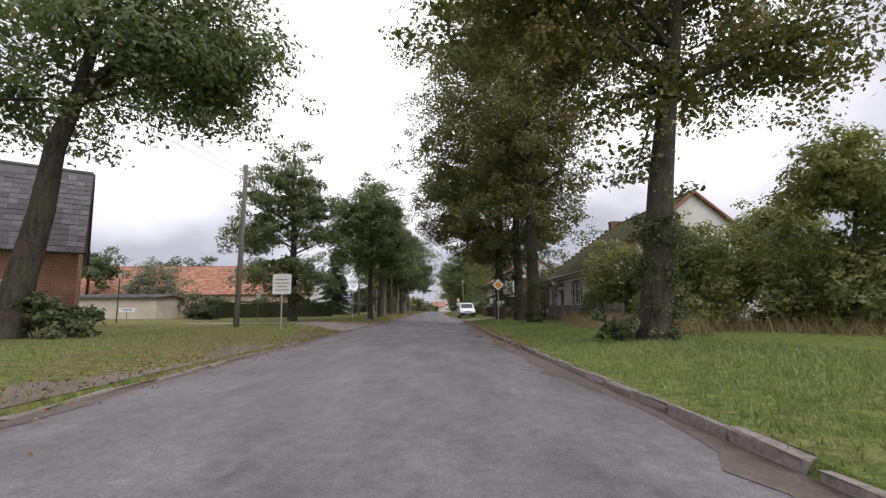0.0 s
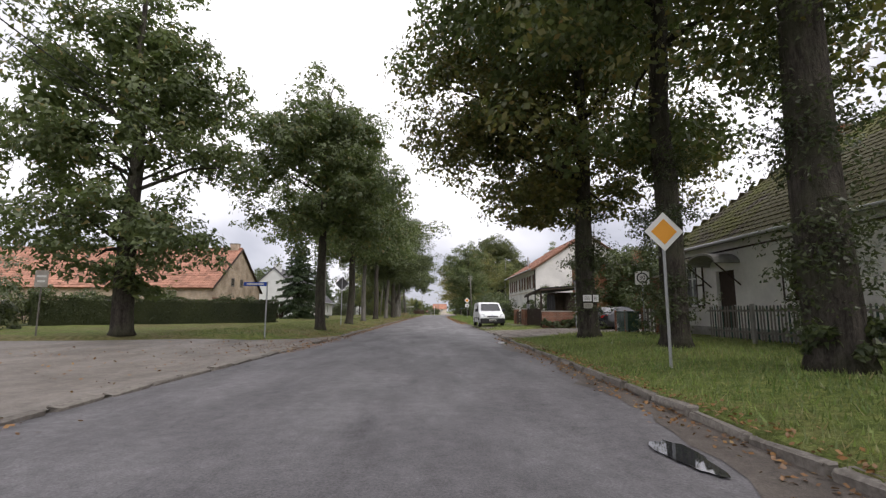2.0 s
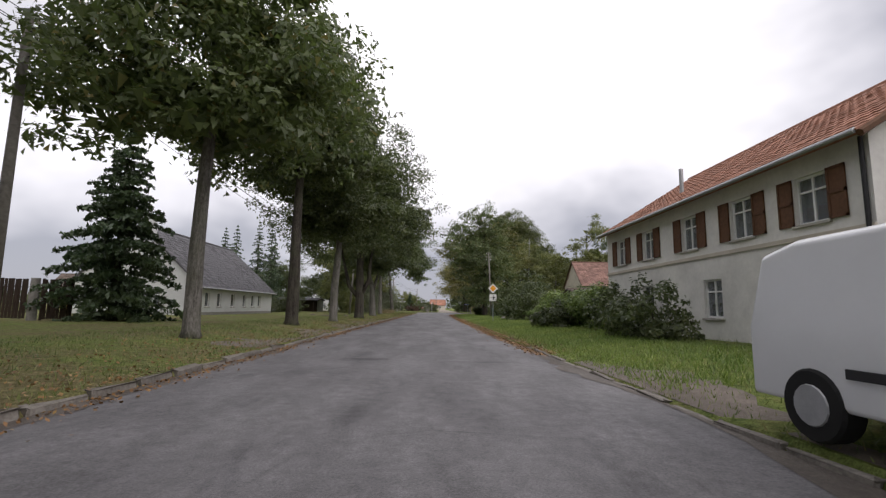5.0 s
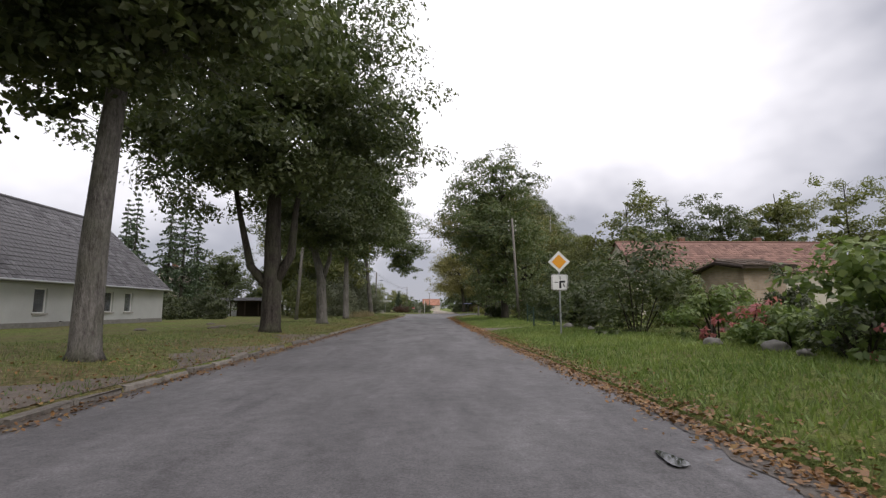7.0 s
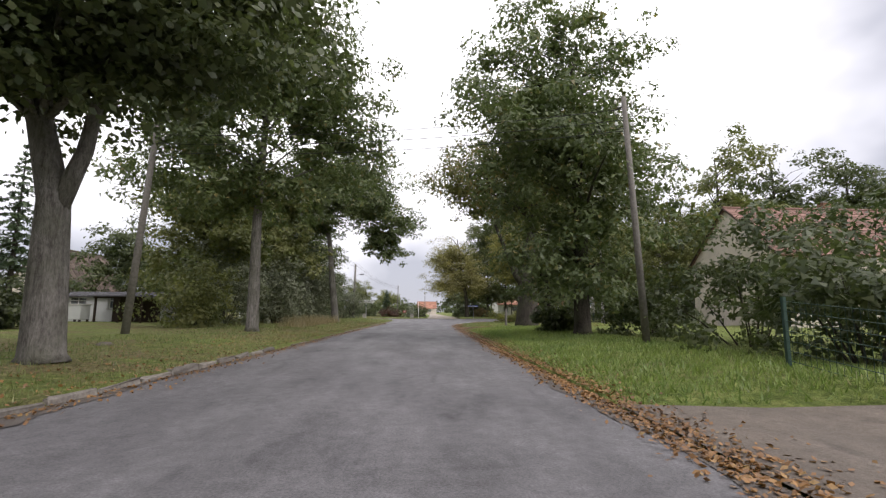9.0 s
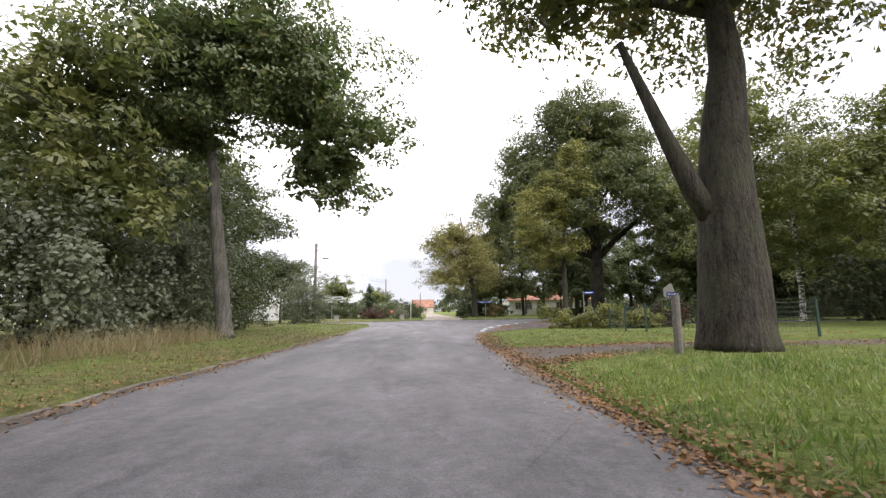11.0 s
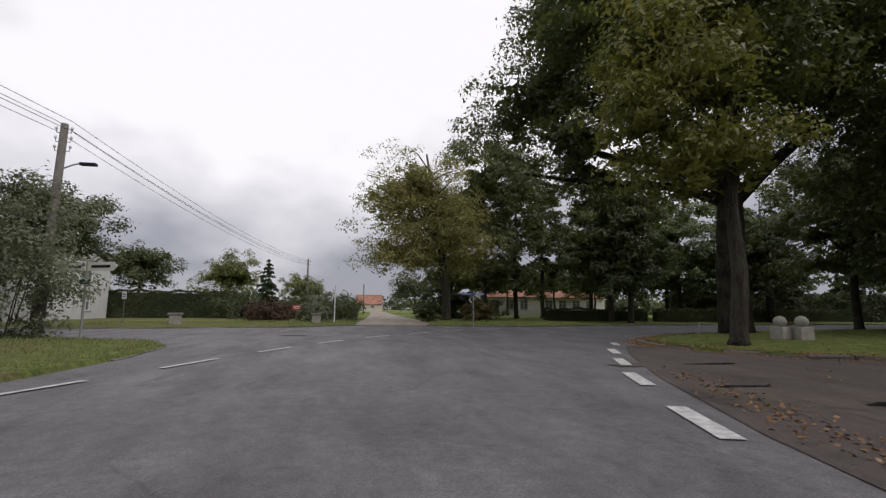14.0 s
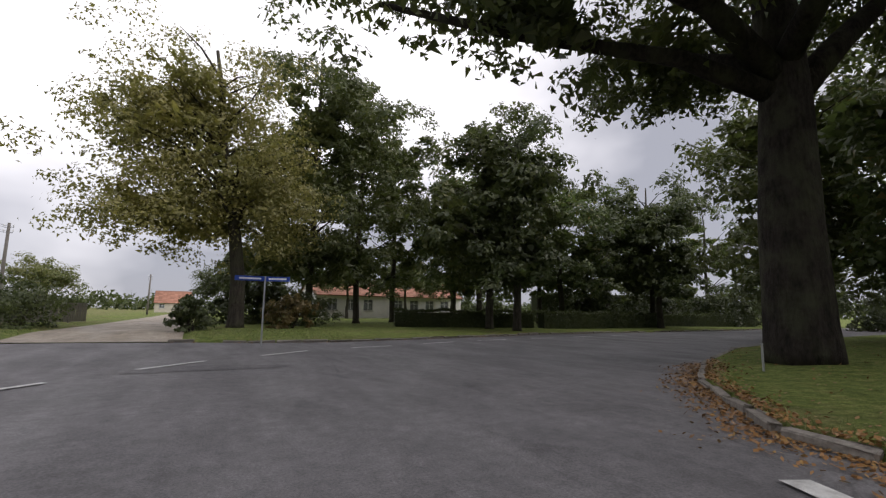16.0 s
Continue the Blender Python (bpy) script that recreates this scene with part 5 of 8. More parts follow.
for k, (x, y, h, rr) in enumerate([(-22, 208, 9.5, 4.5), (-32, 212, 9, 5), (-42, 205, 9, 5), (-14, 214, 8.5, 4), (-55, 205, 10, 5), (-27, 202, 7.5, 3.4), (16, 215, 10, 4), (-8, 240, 8, 4), (14, 250, 9, 4.5)]):
    tree("garden_tree", "soft willow-like tree behind the gardens", x, y, [(0, 0, h * .55, rr, rr, h * .42)], up(h * .8, seed=400 + k), .2, LEAF_LIGHT if k % 2 else LEAF_BUSH, BARK, 7000, .24, 400 + k, group="background trees", fill=.4, clump=50)


def hedge(name, label, a, b, w, h, n, seed, leaf=LEAF_HEDGE, size=.11):
    """A clipped hedge: leaves crowded on the skin of a long block."""
    r = np.random.default_rng(seed)
    a, b = np.array(a, float), np.array(b, float)
    L = np.linalg.norm(b - a)
    ang = math.degrees(math.atan2(*(b - a)[::-1]))
    root = thing(name, a[0], a[1], min(gz(*a), gz(*b)) - .02, label, "hedge", rz=ang)
    u = r.uniform(0, L, n)
    face = r.integers(0, 4, n)
    v = np.where(face == 0, -w / 2, np.where(face == 1, w / 2, r.uniform(-w / 2, w / 2, n)))
    z = np.where(face >= 2, h, h * r.random(n) ** .9)
    bump = .07 * np.sin(u * 1.7 + seed) + .05 * np.sin(u * 4.1)
    pts = np.c_[u, v + r.normal(0, .05, n), np.maximum(z + np.where(face >= 2, bump, 0) + r.normal(0, .04, n), .04)]
    bm = bmesh.new()
    box(bm, .1, L - .1, -w / 2 + .14, w / 2 - .14, 0, h - .16)
    part("inner_growth", bm, LEAF_HEDGE, root)
    raw_mesh("foliage", leaf_quads(pts, size, r, .1), 3, leaf, root)
    return root


hedge("hedge", "long clipped dark hedge along the farm garden", (-23.5, 49.5), (-13.2, 61.3), .9, 1.75, 15000, 1)
hedge("hedge", "low clipped park hedge beyond the road", (21.0, 194.8), (30.0, 190.8), .9, 1.15, 9000, 2)
hedge("hedge", "clipped park hedge bordering the bend of the road", (30.5, 190.7), (44.0, 191.4), .9, 1.15, 10000, 9)
hedge("hedge", "clipped park hedge running on behind the trees", (45.0, 194.5), (62.0, 193.0), .9, 1.2, 11000, 3)
hedge("hedge", "tall dark hedge screening the gardens", (-34, 193.5), (-8.0, 199.5), 1.2, 2.5, 16000, 4, size=.16)
hedge("hedge", "ivy-covered garden wall along the plot", (9.6, 78.2), (22, 82), 1.2, 2.3, 12000, 5, LEAF_BUSH, .16)
hedge("hedge", "shadowed hedge behind the oak island", (27, 160.4), (62, 162.5), 1.1, 1.6, 13000, 6, size=.16)

hedge("hedge", "tall dark boundary hedge at the back of the park", (44, 207.5), (80, 208), 1.6, 3.4, 9000, 7, size=.34)
hedge("hedge", "tall dark growth behind the monument lawn", (33, 169.5), (80, 172), 1.6, 4.0, 12000, 8, size=.34)
# dark undergrowth in and behind the park, and woods behind the right-hand gardens
for k, (x, y, w, d, h) in enumerate([(42, 197.5, 9, 4, 5.0), (51, 197, 9, 4, 5.2), (60, 195, 9, 5, 5.4), (69, 196, 10, 5, 6), (46, 166.5, 9, 4, 5), (38, 166.0, 9, 4, 5), (55, 168, 9, 4, 5.4), (64, 170, 9, 5, 6), (66, 184, 9, 6, 6), (33, 150.8, 9, 4, 4.6), (42, 149, 9, 4, 5), (52, 156, 9, 5, 5.4), (76, 178, 9, 9, 7), (12.5, 201, 5, 3, 4)]):
    mound(x, y, w, d, h, LEAF_HEDGE, "dark undergrowth below the park trees", 5200, .30, 500 + k, group="park undergrowth")
for k, (x, y, h, rr, leaf) in enumerate([(22, 146, 0, 0, None), (30, 141.5, 19, 5.4, LEAF_LIGHT), (37, 143, 20.5, 5.8, LEAF_BUSH), (45, 143, 19.5, 5.8, LEAF_BUSH), (53, 142, 21, 6, LEAF_LIGHT), (61, 139, 22, 6.4, LEAF_LIGHT), (60, 126, 17, 5.6, LEAF_LIGHT), (66, 118, 16, 5.4, LEAF_LIGHT), (57, 110, 13, 5, LEAF_LIGHT), (70, 132, 14, 5, LEAF_BUSH)]):
    if h:
        tree("background_tree", "full-crowned tree standing behind the gardens", x, y, [(0, 0, h * .56, rr, rr, h * .42), (rr * .5, 0, h * .4, rr * .6, rr * .6, h * .24)], up(h * .85, seed=530 + k), .24, leaf, BARK, 6500, .32, 530 + k, hollow=.35, group="background trees")
for k, (x, y, h, rr) in enumerate([(-36, 96, 0, 0), (-38, 78, 11, 5), (-46, 84, 11, 5), (-34, 118, 10, 4), (-44, 60, 10, 5), (-62, 70, 12, 6), (-60, 50, 11, 5), (-40, 130, 11, 5), (-30, 150, 11, 5), (-38, 165, 11, 5), (-24, 160, 10, 4.4), (-50, 150, 12, 6)]):
    if h:
        tree("background_tree", "full-crowned tree standing behind the farm roofs", x, y, [(0, 0, h * .56, rr, rr, h * .42)], up(h * .85, seed=560 + k), .24, LEAF_BUSH, BARK, 4800, .33, 560 + k, hollow=.35, group="background trees")


def far_woods():
    """Tree belts on the horizon, too far to tell apart."""
    r = np.random.default_rng(9)
    pts = []
    for a in np.arange(0, 360, 1.1):
        d = r.uniform(330, 430)
        x, y = d * math.sin(math.radians(a)), 120 + d * math.cos(math.radians(a))
        if abs(x - 8) < 9 and y > 200:
            continue
        h = r.uniform(6, 11)
        m = 150
        q = r.normal(0, 1, (m, 3)) * (4.0, 4.0, h * .26) + (x, y, h * .5)
        pts.append(q)
    p = np.concatenate(pts)
    p[:, 2] = np.maximum(p[:, 2], .3) + .4
    return tagged(raw_mesh("far_woods", leaf_quads(p, 2.7, r, .2), 3, LEAF_BUSH), "hazy belt of distant woodland on the horizon", "woods", kind="stuff")


for k, (x, h) in enumerate([(15, 9.5), (24, 11), (33, 10), (42, 11.5), (52, 11), (62, 11.5)]):
    mound(x, 243 + k % 2, 11, 5, h, LEAF_HEDGE, "dark tall thicket behind the far building", 3500, .5, 600 + k, group="far thicket")
far_woods()


# low-hanging trees in front of the pale building behind the park
for k, (x, y, h, rr) in enumerate([(26.0, 222.0, 9, 4.6), (33.5, 221.0, 10, 4.8), (41.0, 222.0, 9, 4.6)]):
    tree("garden_tree", "low-hanging dense tree before the pale building", x, y, [(0, 0, 5.6, rr, 3.2, 2.9), (rr * .5, -.4, 4.4, 2.6, 2.4, 1.5), (-rr * .55, -.3, 4.6, 2.6, 2.4, 1.6)], up(h * .8, seed=460 + k), .2, LEAF_OAK, BARK, 6500, .26, 460 + k, group="background trees", fill=.4, clump=50)

for k, (x, y, w, d, h) in enumerate([(-33.0, 148.6, 5.0, 4, 5.6), (-29.0, 147.5, 5.0, 4, 5.0), (-25.0, 146.5, 5, 4, 5.4), (-37.6, 147.8, 3.6, 3, 2.6)]):
    mound(x, y, w, d, h, LEAF_BUSH, "tall dark bush behind the grey shed", 4200, .24, 480 + k, group="shed garden bushes")

# ---- houses ----
def glass_material():
    m = Mat("window glass", 0.03, 0.5)
    m.bsdf.inputs["Transmission Weight"].default_value = 0.85
    m.bsdf.inputs["IOR"].default_value = 1.45
    m.colour(c(.55, .58, .60))
    return m.m


GLASS = glass_material()


class Side:
    """One wall's own axes: u along it, v up, w outward; mapped into house space."""

    def __init__(self, face, at):
        self.face, self.at = face, at

    def p(self, u, v, w):
        f, a = self.face, self.at
        return {"W": (a - w, u, v), "E": (a + w, u, v), "S": (u, a - w, v), "N": (u, a + w, v)}[f]

    def box(self, bm, u0, u1, v0, v1, w0, w1, bevel=0.0):
        a, b = self.p(u0, v0, w0), self.p(u1, v1, w1)
        lo, hi = [min(s) for s in zip(a, b)], [max(s) for s in zip(a, b)]
        return box(bm, lo[0], hi[0], lo[1], hi[1], lo[2], hi[2], bevel)


def wall(root, side, u0, u1, v0, v1, openings, material, name="wall", thick=0.3, label=""):
    """A wall with real openings, put together from blocks round them."""
    us = sorted({u0, u1, *[q for o in openings for q in o[:2]]})
    bm = bmesh.new()
    for a, b in zip(us, us[1:]):
        mid = (a + b) / 2
        holes = sorted((o[2], o[3]) for o in openings if o[0] < mid < o[1])
        z = v0
        for h0, h1 in holes:
            if h0 > z:
                side.box(bm, a, b, z, h0, -thick, 0)
            z = h1
        if v1 > z:
            side.box(bm, a, b, z, v1, -thick, 0)
    bmesh.ops.remove_doubles(bm, verts=bm.verts[:], dist=1e-4)
    return part(name, bm, material, root, label)


def window(root, side, u0, u1, v0, v1, frame=PAINT_WHITE, bars=(1, 1), sill=SANDSTONE, shutters=None, curtain=True, shutter_frame=None, surround=None):
    bm = bmesh.new()
    t = 0.065
    us, vs = [(u0, u0 + t)], [(v0, v0 + t)]
    us += [(u - t * .45, u + t * .45) for u in (u0 + (u1 - u0) * i / (bars[0] + 1) for i in range(1, bars[0] + 1))] + [(u1 - t, u1)]
    vs += [(v - t * .35, v + t * .35) for v in (v0 + (v1 - v0) * (0.68 if bars[1] == 1 else i / (bars[1] + 1)) for i in range(1, bars[1] + 1))] + [(v1 - t, v1)]
    u_cuts, v_cuts = [q for p in us for q in p], [q for p in vs for q in p]
    for i, (a, b) in enumerate(zip(u_cuts, u_cuts[1:])):
        for j, (d, e) in enumerate(zip(v_cuts, v_cuts[1:])):
            if i % 2 == 0 or j % 2 == 0:
                side.box(bm, a, b, d, e, -0.17, -0.09)
    bmesh.ops.remove_doubles(bm, verts=bm.verts[:], dist=1e-4)
    w = part("window", bm, frame, root)
    bm = side.box(bmesh.new(), u0 + t * .8, u1 - t * .8, v0 + t * .8, v1 - t * .8, -0.135, -0.127)
    part("pane", bm, GLASS, w).visible_shadow = False
    if curtain:
        bm = bmesh.new()
        n = 9
        for k in range(n):
            a, b = u0 + (u1 - u0) * k / n, u0 + (u1 - u0) * (k + 1) / n
            side.box(bm, a, b, v0 + .05 + (v1 - v0) * .35, v1, -0.30 - .02 * (k % 2), -0.29 - .02 * (k % 2))
        part("curtain", bm, CURTAIN, w)
    if sill:
        part("sill", side.box(bmesh.new(), u0 - .08, u1 + .08, v0 - .07, v0, -0.08, 0.07, 0.01), sill, w)
    if surround:
        bm = bmesh.new()
        for b in ((u0 - .1, u1 + .1, v1, v1 + .09), (u0 - .1, u0, v0, v1), (u1, u1 + .1, v0, v1)):
            side.box(bm, *b, 0.0, 0.025)
        part("surround", bm, surround, w)
    if shutters:
        sw = min(0.52, (u1 - u0) * .5)
        for a, b in ((u0 - sw - .04, u0 - .04), (u1 + .04, u1 + sw + .04)):
            bm = bmesh.new()
            side.box(bm, a + .05, b - .05, v0 + .05, v1 - .05, 0.012, 0.035)
            for q in ((a, b, v0, v0 + .06), (a, b, v1 - .06, v1), (a, a + .06, v0, v1), (b - .06, b, v0, v1), (a, b, (v0 + v1) / 2 - .04, (v0 + v1) / 2 + .04)):
                if shutter_frame is None:
                    side.box(bm, *q, 0.01, 0.055)
            sh = part("shutter", bm, shutters, w)
            if shutter_frame is not None:
                bm = bmesh.new()
                for q in ((a, b, v0, v0 + .06), (a, b, v1 - .06, v1), (a, a + .06, v0, v1), (b - .06, b, v0, v1), (a, b, (v0 + v1) / 2 - .04, (v0 + v1) / 2 + .04)):
                    side.box(bm, *q, 0.01, 0.055)
                o = part("shutter_frame", bm, shutter_frame, root)
                o.parent = w
    return w




def tile_verts(w, l):
    """Corners of one roof tile: a slab with a proud lower edge, slightly rolled across."""
    a, h = w * .49, 0.030
    return np.array([(-a, 0, .005), (a, 0, .005), (a, l * 1.08, 0), (-a, l * 1.08, 0), (-a, 0, h + .012), (a, 0, h), (a, l * 1.08, .016), (-a, l * 1.08, .02), (0, 0, h + .03), (0, l * 1.08, .03)])


TILE_FACES = [(0, 3, 2, 1), (0, 1, 5, 8, 4), (1, 2, 6, 5), (2, 3, 7, 9, 6), (3, 0, 4, 7), (4, 8, 9, 7), (8, 5, 6, 9)]


def roof_slope(root, eave_a, eave_b, up_vec, material, label, w=0.30, l=0.34, trim_a=0.0, trim_b=0.0, singles=0, seed=1):
    """A tiled slope over a boarded deck: from the eave line a-b, up along up_vec. trim: how far each end draws in at the ridge (hips)."""
    r = np.random.default_rng(seed)
    a, b, u = Vector(eave_a), Vector(eave_b), Vector(up_vec)
    d = (b - a).normalized()
    n = d.cross(u.normalized())
    if n.z < 0:
        n = -n
    L, S = (b - a).length, u.length
    bm = bmesh.new()
    top_a, top_b = a + u + d * trim_a, b + u - d * trim_b
    lo = [bm.verts.new(p - n * .10) for p in (a, b, top_b, top_a)]
    hi = [bm.verts.new(p - n * .012) for p in (a, b, top_b, top_a)]
    bm.faces.new(lo)
    bm.faces.new(hi[::-1])
    for i in range(4):
        bm.faces.new((lo[i], hi[i], hi[(i + 1) % 4], lo[(i + 1) % 4]))
    bmesh.ops.recalc_face_normals(bm, faces=bm.faces[:])
    deck = part("roof", bm, material, root, label)
    rows = int(S / l)
    uu = u.normalized()
    tilt = Matrix((d, uu, n)).transposed()
    base = tile_verts(w, l)
    places = []
    for k in range(rows):
        s = k * l
        f = s / S
        x0, x1 = trim_a * f, L - trim_b * f
        m = int((x1 - x0) / w)
        for i in range(m):
            places.append(a + d * (x0 + (i + .5) * (x1 - x0) / m) + uu * (s - .04) + n * (.006 + .004 * (k % 2)))
    verts, faces = [], []
    mid = a + d * (L * .5) + uu * (S * .3)
    order = sorted(range(len(places)), key=lambda i: (places[i] - mid).length)
    single = set(order[:singles])
    if singles:
        me = bpy.data.meshes.new("roof_tile")
        me.from_pydata(base.tolist(), [], TILE_FACES)
        me.materials.append(material)
    for i, p in enumerate(places):
        rot = tilt @ Euler((r.normal(0, .012), r.normal(0, .016), r.normal(0, .012))).to_matrix()
        if i in single:
            o = new("roof_tile", me)
            o.parent = deck
            o.matrix_basis = Matrix.Translation(p) @ rot.to_4x4()
        else:
            k = len(verts)
            verts += [tuple(rot @ Vector(q) + p) for q in base]
            faces += [tuple(j + k for j in f) for f in TILE_FACES]
    me2 = bpy.data.meshes.new("roof_tiles")
    me2.from_pydata(verts, [], faces)
    me2.materials.append(material)
    o = new("roof_tiles", me2)
    o.parent = deck
    tagged(o, kind="stuff")
    return deck


def chimney(root, x, y, z0, z1, w=0.55, d=0.55, material=None):
    bm = bmesh.new()
    box(bm, x - w / 2, x + w / 2, y - d / 2, y + d / 2, z0, z1)
    ch = part("chimney", bm, material or BRICK, root)
    bm = bmesh.new()
    box(bm, x - w / 2 - .05, x + w / 2 + .05, y - d / 2 - .05, y + d / 2 + .05, z1, z1 + .08, .015)
    part("cap", bm, CONCRETE, ch)


def gutter(root, a, b, r=0.065):
    bm = tube(bmesh.new(), [a, b], [r, r], 10)
    part("gutter", bm, STEEL, root)


def downpipe(root, x, y, z0, z1):
    bm = tube(bmesh.new(), [(x, y, z0), (x, y, z1)], [.05, .05], 8)
    part("downpipe", bm, DARK_PLASTIC, root)


def gable(root, side, u0, u1, v0, apex, v1, material, thick=0.3):
    bm = bmesh.new()
    lo = [bm.verts.new(side.p(*q, -thick)) for q in ((u0, v0), (u1, v0), (apex, v1))]
    hi = [bm.verts.new(side.p(*q, 0)) for q in ((u0, v0), (u1, v0), (apex, v1))]
    bm.faces.new(lo)
    bm.faces.new(hi)
    for i in range(3):
        bm.faces.new((lo[i], lo[(i + 1) % 3], hi[(i + 1) % 3], hi[i]))
    bmesh.ops.recalc_face_normals(bm, faces=bm.faces[:])
    return part("gable", bm, material, root)


def floor_slab(root, x0, x1, y0, y1, z=0.02):
    part("floor_slab", boxed(x0 + .31, x1 - .31, y0 + .31, y1 - .31, z - .1, z), WOOD_DARK, root)


def plinth(root, side, u0, u1, h, material=CONCRETE):
    part("plinth", side.box(bmesh.new(), u0, u1, -0.4, h, 0.0, 0.03), material, root)


def old_house():
    X0, X1, Y0, Y1 = 11.1, 21.3, 27.5, 43.4
    g = gz(11, 35)
    h = thing("house", 0, 0, g, "old white cottage with a mossy tiled roof and shuttered windows", "house")
    W, S, E, N = Side("W", X0), Side("S", Y0), Side("E", X1), Side("N", Y1)
    e = 4.15 - g
    wins = [(28.62, 30.1, 1.15, 2.82), (34.45, 35.75, 1.28, 2.92), (41.15, 42.15, 1.15, 2.9), (31.6, 32.5, 1.15, 2.85)][:3]
    door = (38.7, 39.8, 0.15, 2.5)
    wall(h, W, Y0, Y1, -.3, e, wins + [door], RENDER_WHITE)
    wall(h, S, X0 + .3, X1, -.3, e, [(13.5, 14.7, 1.1, 2.6)], RENDER_WHITE)
    wall(h, N, X0 + .3, X1, -.3, e, [], RENDER_WHITE)
    wall(h, E, Y0 + .3, Y1 - .3, -.3, e, [], RENDER_WHITE)
    for k, q in enumerate(wins):
        window(h, W, *q, bars=(1, 1), shutters=PAINT_WHITE, shutter_frame=WOOD_DARK, surround=WOOD_DARK if k != 2 else None)
    window(h, S, 13.5, 14.7, 1.1, 2.6)
    part("frieze", W.box(bmesh.new(), Y0, Y1, e - .62, e - .56, 0, .04), WOOD_DARK, h)
    part("eaves_board", W.box(bmesh.new(), Y0 - .2, Y1 + .2, e - .2, e - .02, 0, .10), RENDER_WHITE, h)
    plinth(h, W, Y0, Y1, .35)
    d = part("door", W.box(bmesh.new(), *door, -.2, -.14), WOOD_DARK, h)
    part("handle", W.box(bmesh.new(), 38.85, 38.97, 1.15, 1.19, -.14, -.08), STEEL, d)
    bm = bmesh.new()
    arc = [(39.25 + 0.95 * math.cos(a), 2.72 + 0.42 * math.sin(a)) for a in np.linspace(0, np.pi, 13)]
    inner = [(39.25 + 0.88 * math.cos(a), 2.70 + 0.36 * math.sin(a)) for a in np.linspace(np.pi, 0, 13)]
    prism(bm, arc + inner, "x", X0 - .95, X0)
    part("canopy", bm, CONCRETE, h, "arched door canopy")
    for y in (38.36, 40.14):
        part("canopy_bracket", tube(bmesh.new(), [(X0 - .9, y, 2.7), (X0, y, 1.9)], [.03, .03], 6), WOOD_DARK, h)
    ridge = 8.35 - g
    xm = (X0 + X1) / 2
    over = .35
    k = (ridge - e) / (xm - X0)
    roof_slope(h, (X0 - over, Y0 - .15, e - over * k), (X0 - over, Y1 + .3, e - over * k), (xm - X0 + over, 0, ridge - e + over * k), TILE_MOSSY, "mossy dark tiles", .28, .33, 0, 3.6, 300, 3)
    roof_slope(h, (X1 + over, Y0 - .15, e - over * k), (X1 + over, Y1 + .3, e - over * k), (xm - X1 - over, 0, ridge - e + over * k), TILE_MOSSY, "", .5, .6, 0, 3.6, 0, 4)
    roof_slope(h, (X0 - over, Y1 + .3, e - over * k), (X1 + over, Y1 + .3, e - over * k), (0, -3.6, ridge - e + over * k), TILE_MOSSY, "", .30, .34, xm - X0 + over - .05, X1 - xm + over - .05, 0, 5)
    bm = tube(bmesh.new(), [(xm, Y0 - .15, ridge + .02), (xm, Y1 - 3.3, ridge + .02)], [.11, .11], 8)
    part("ridge", bm, TILE_MOSSY, h)
    gable(h, S, X0, X1, e, xm, ridge - .08, RENDER_WHITE)
    bm = bmesh.new()
    for s in (-1, 1):
        tube(bm, [(xm, Y0 - .18, ridge - .03), (xm + s * (xm - X0 + over), Y0 - .18, e - over * k - .03)], [.10, .10], 6)
    part("verge_board", bm, TILE_RED, h)
    chimney(h, 16.0, 39.2, ridge - .6, ridge + .25, .9, .6)
    chimney(h, 15.8, 31.2, ridge - .6, ridge + .2, .6, .5)
    gutter(h, (X0 - over - .05, Y0 - .1, e - over * k - .02), (X0 - over - .05, Y1 + .3, e - over * k - .02))
    downpipe(h, X0 - .08, Y1 - .05, -.2, e - .2)
    floor_slab(h, X0, X1, Y0, Y1)


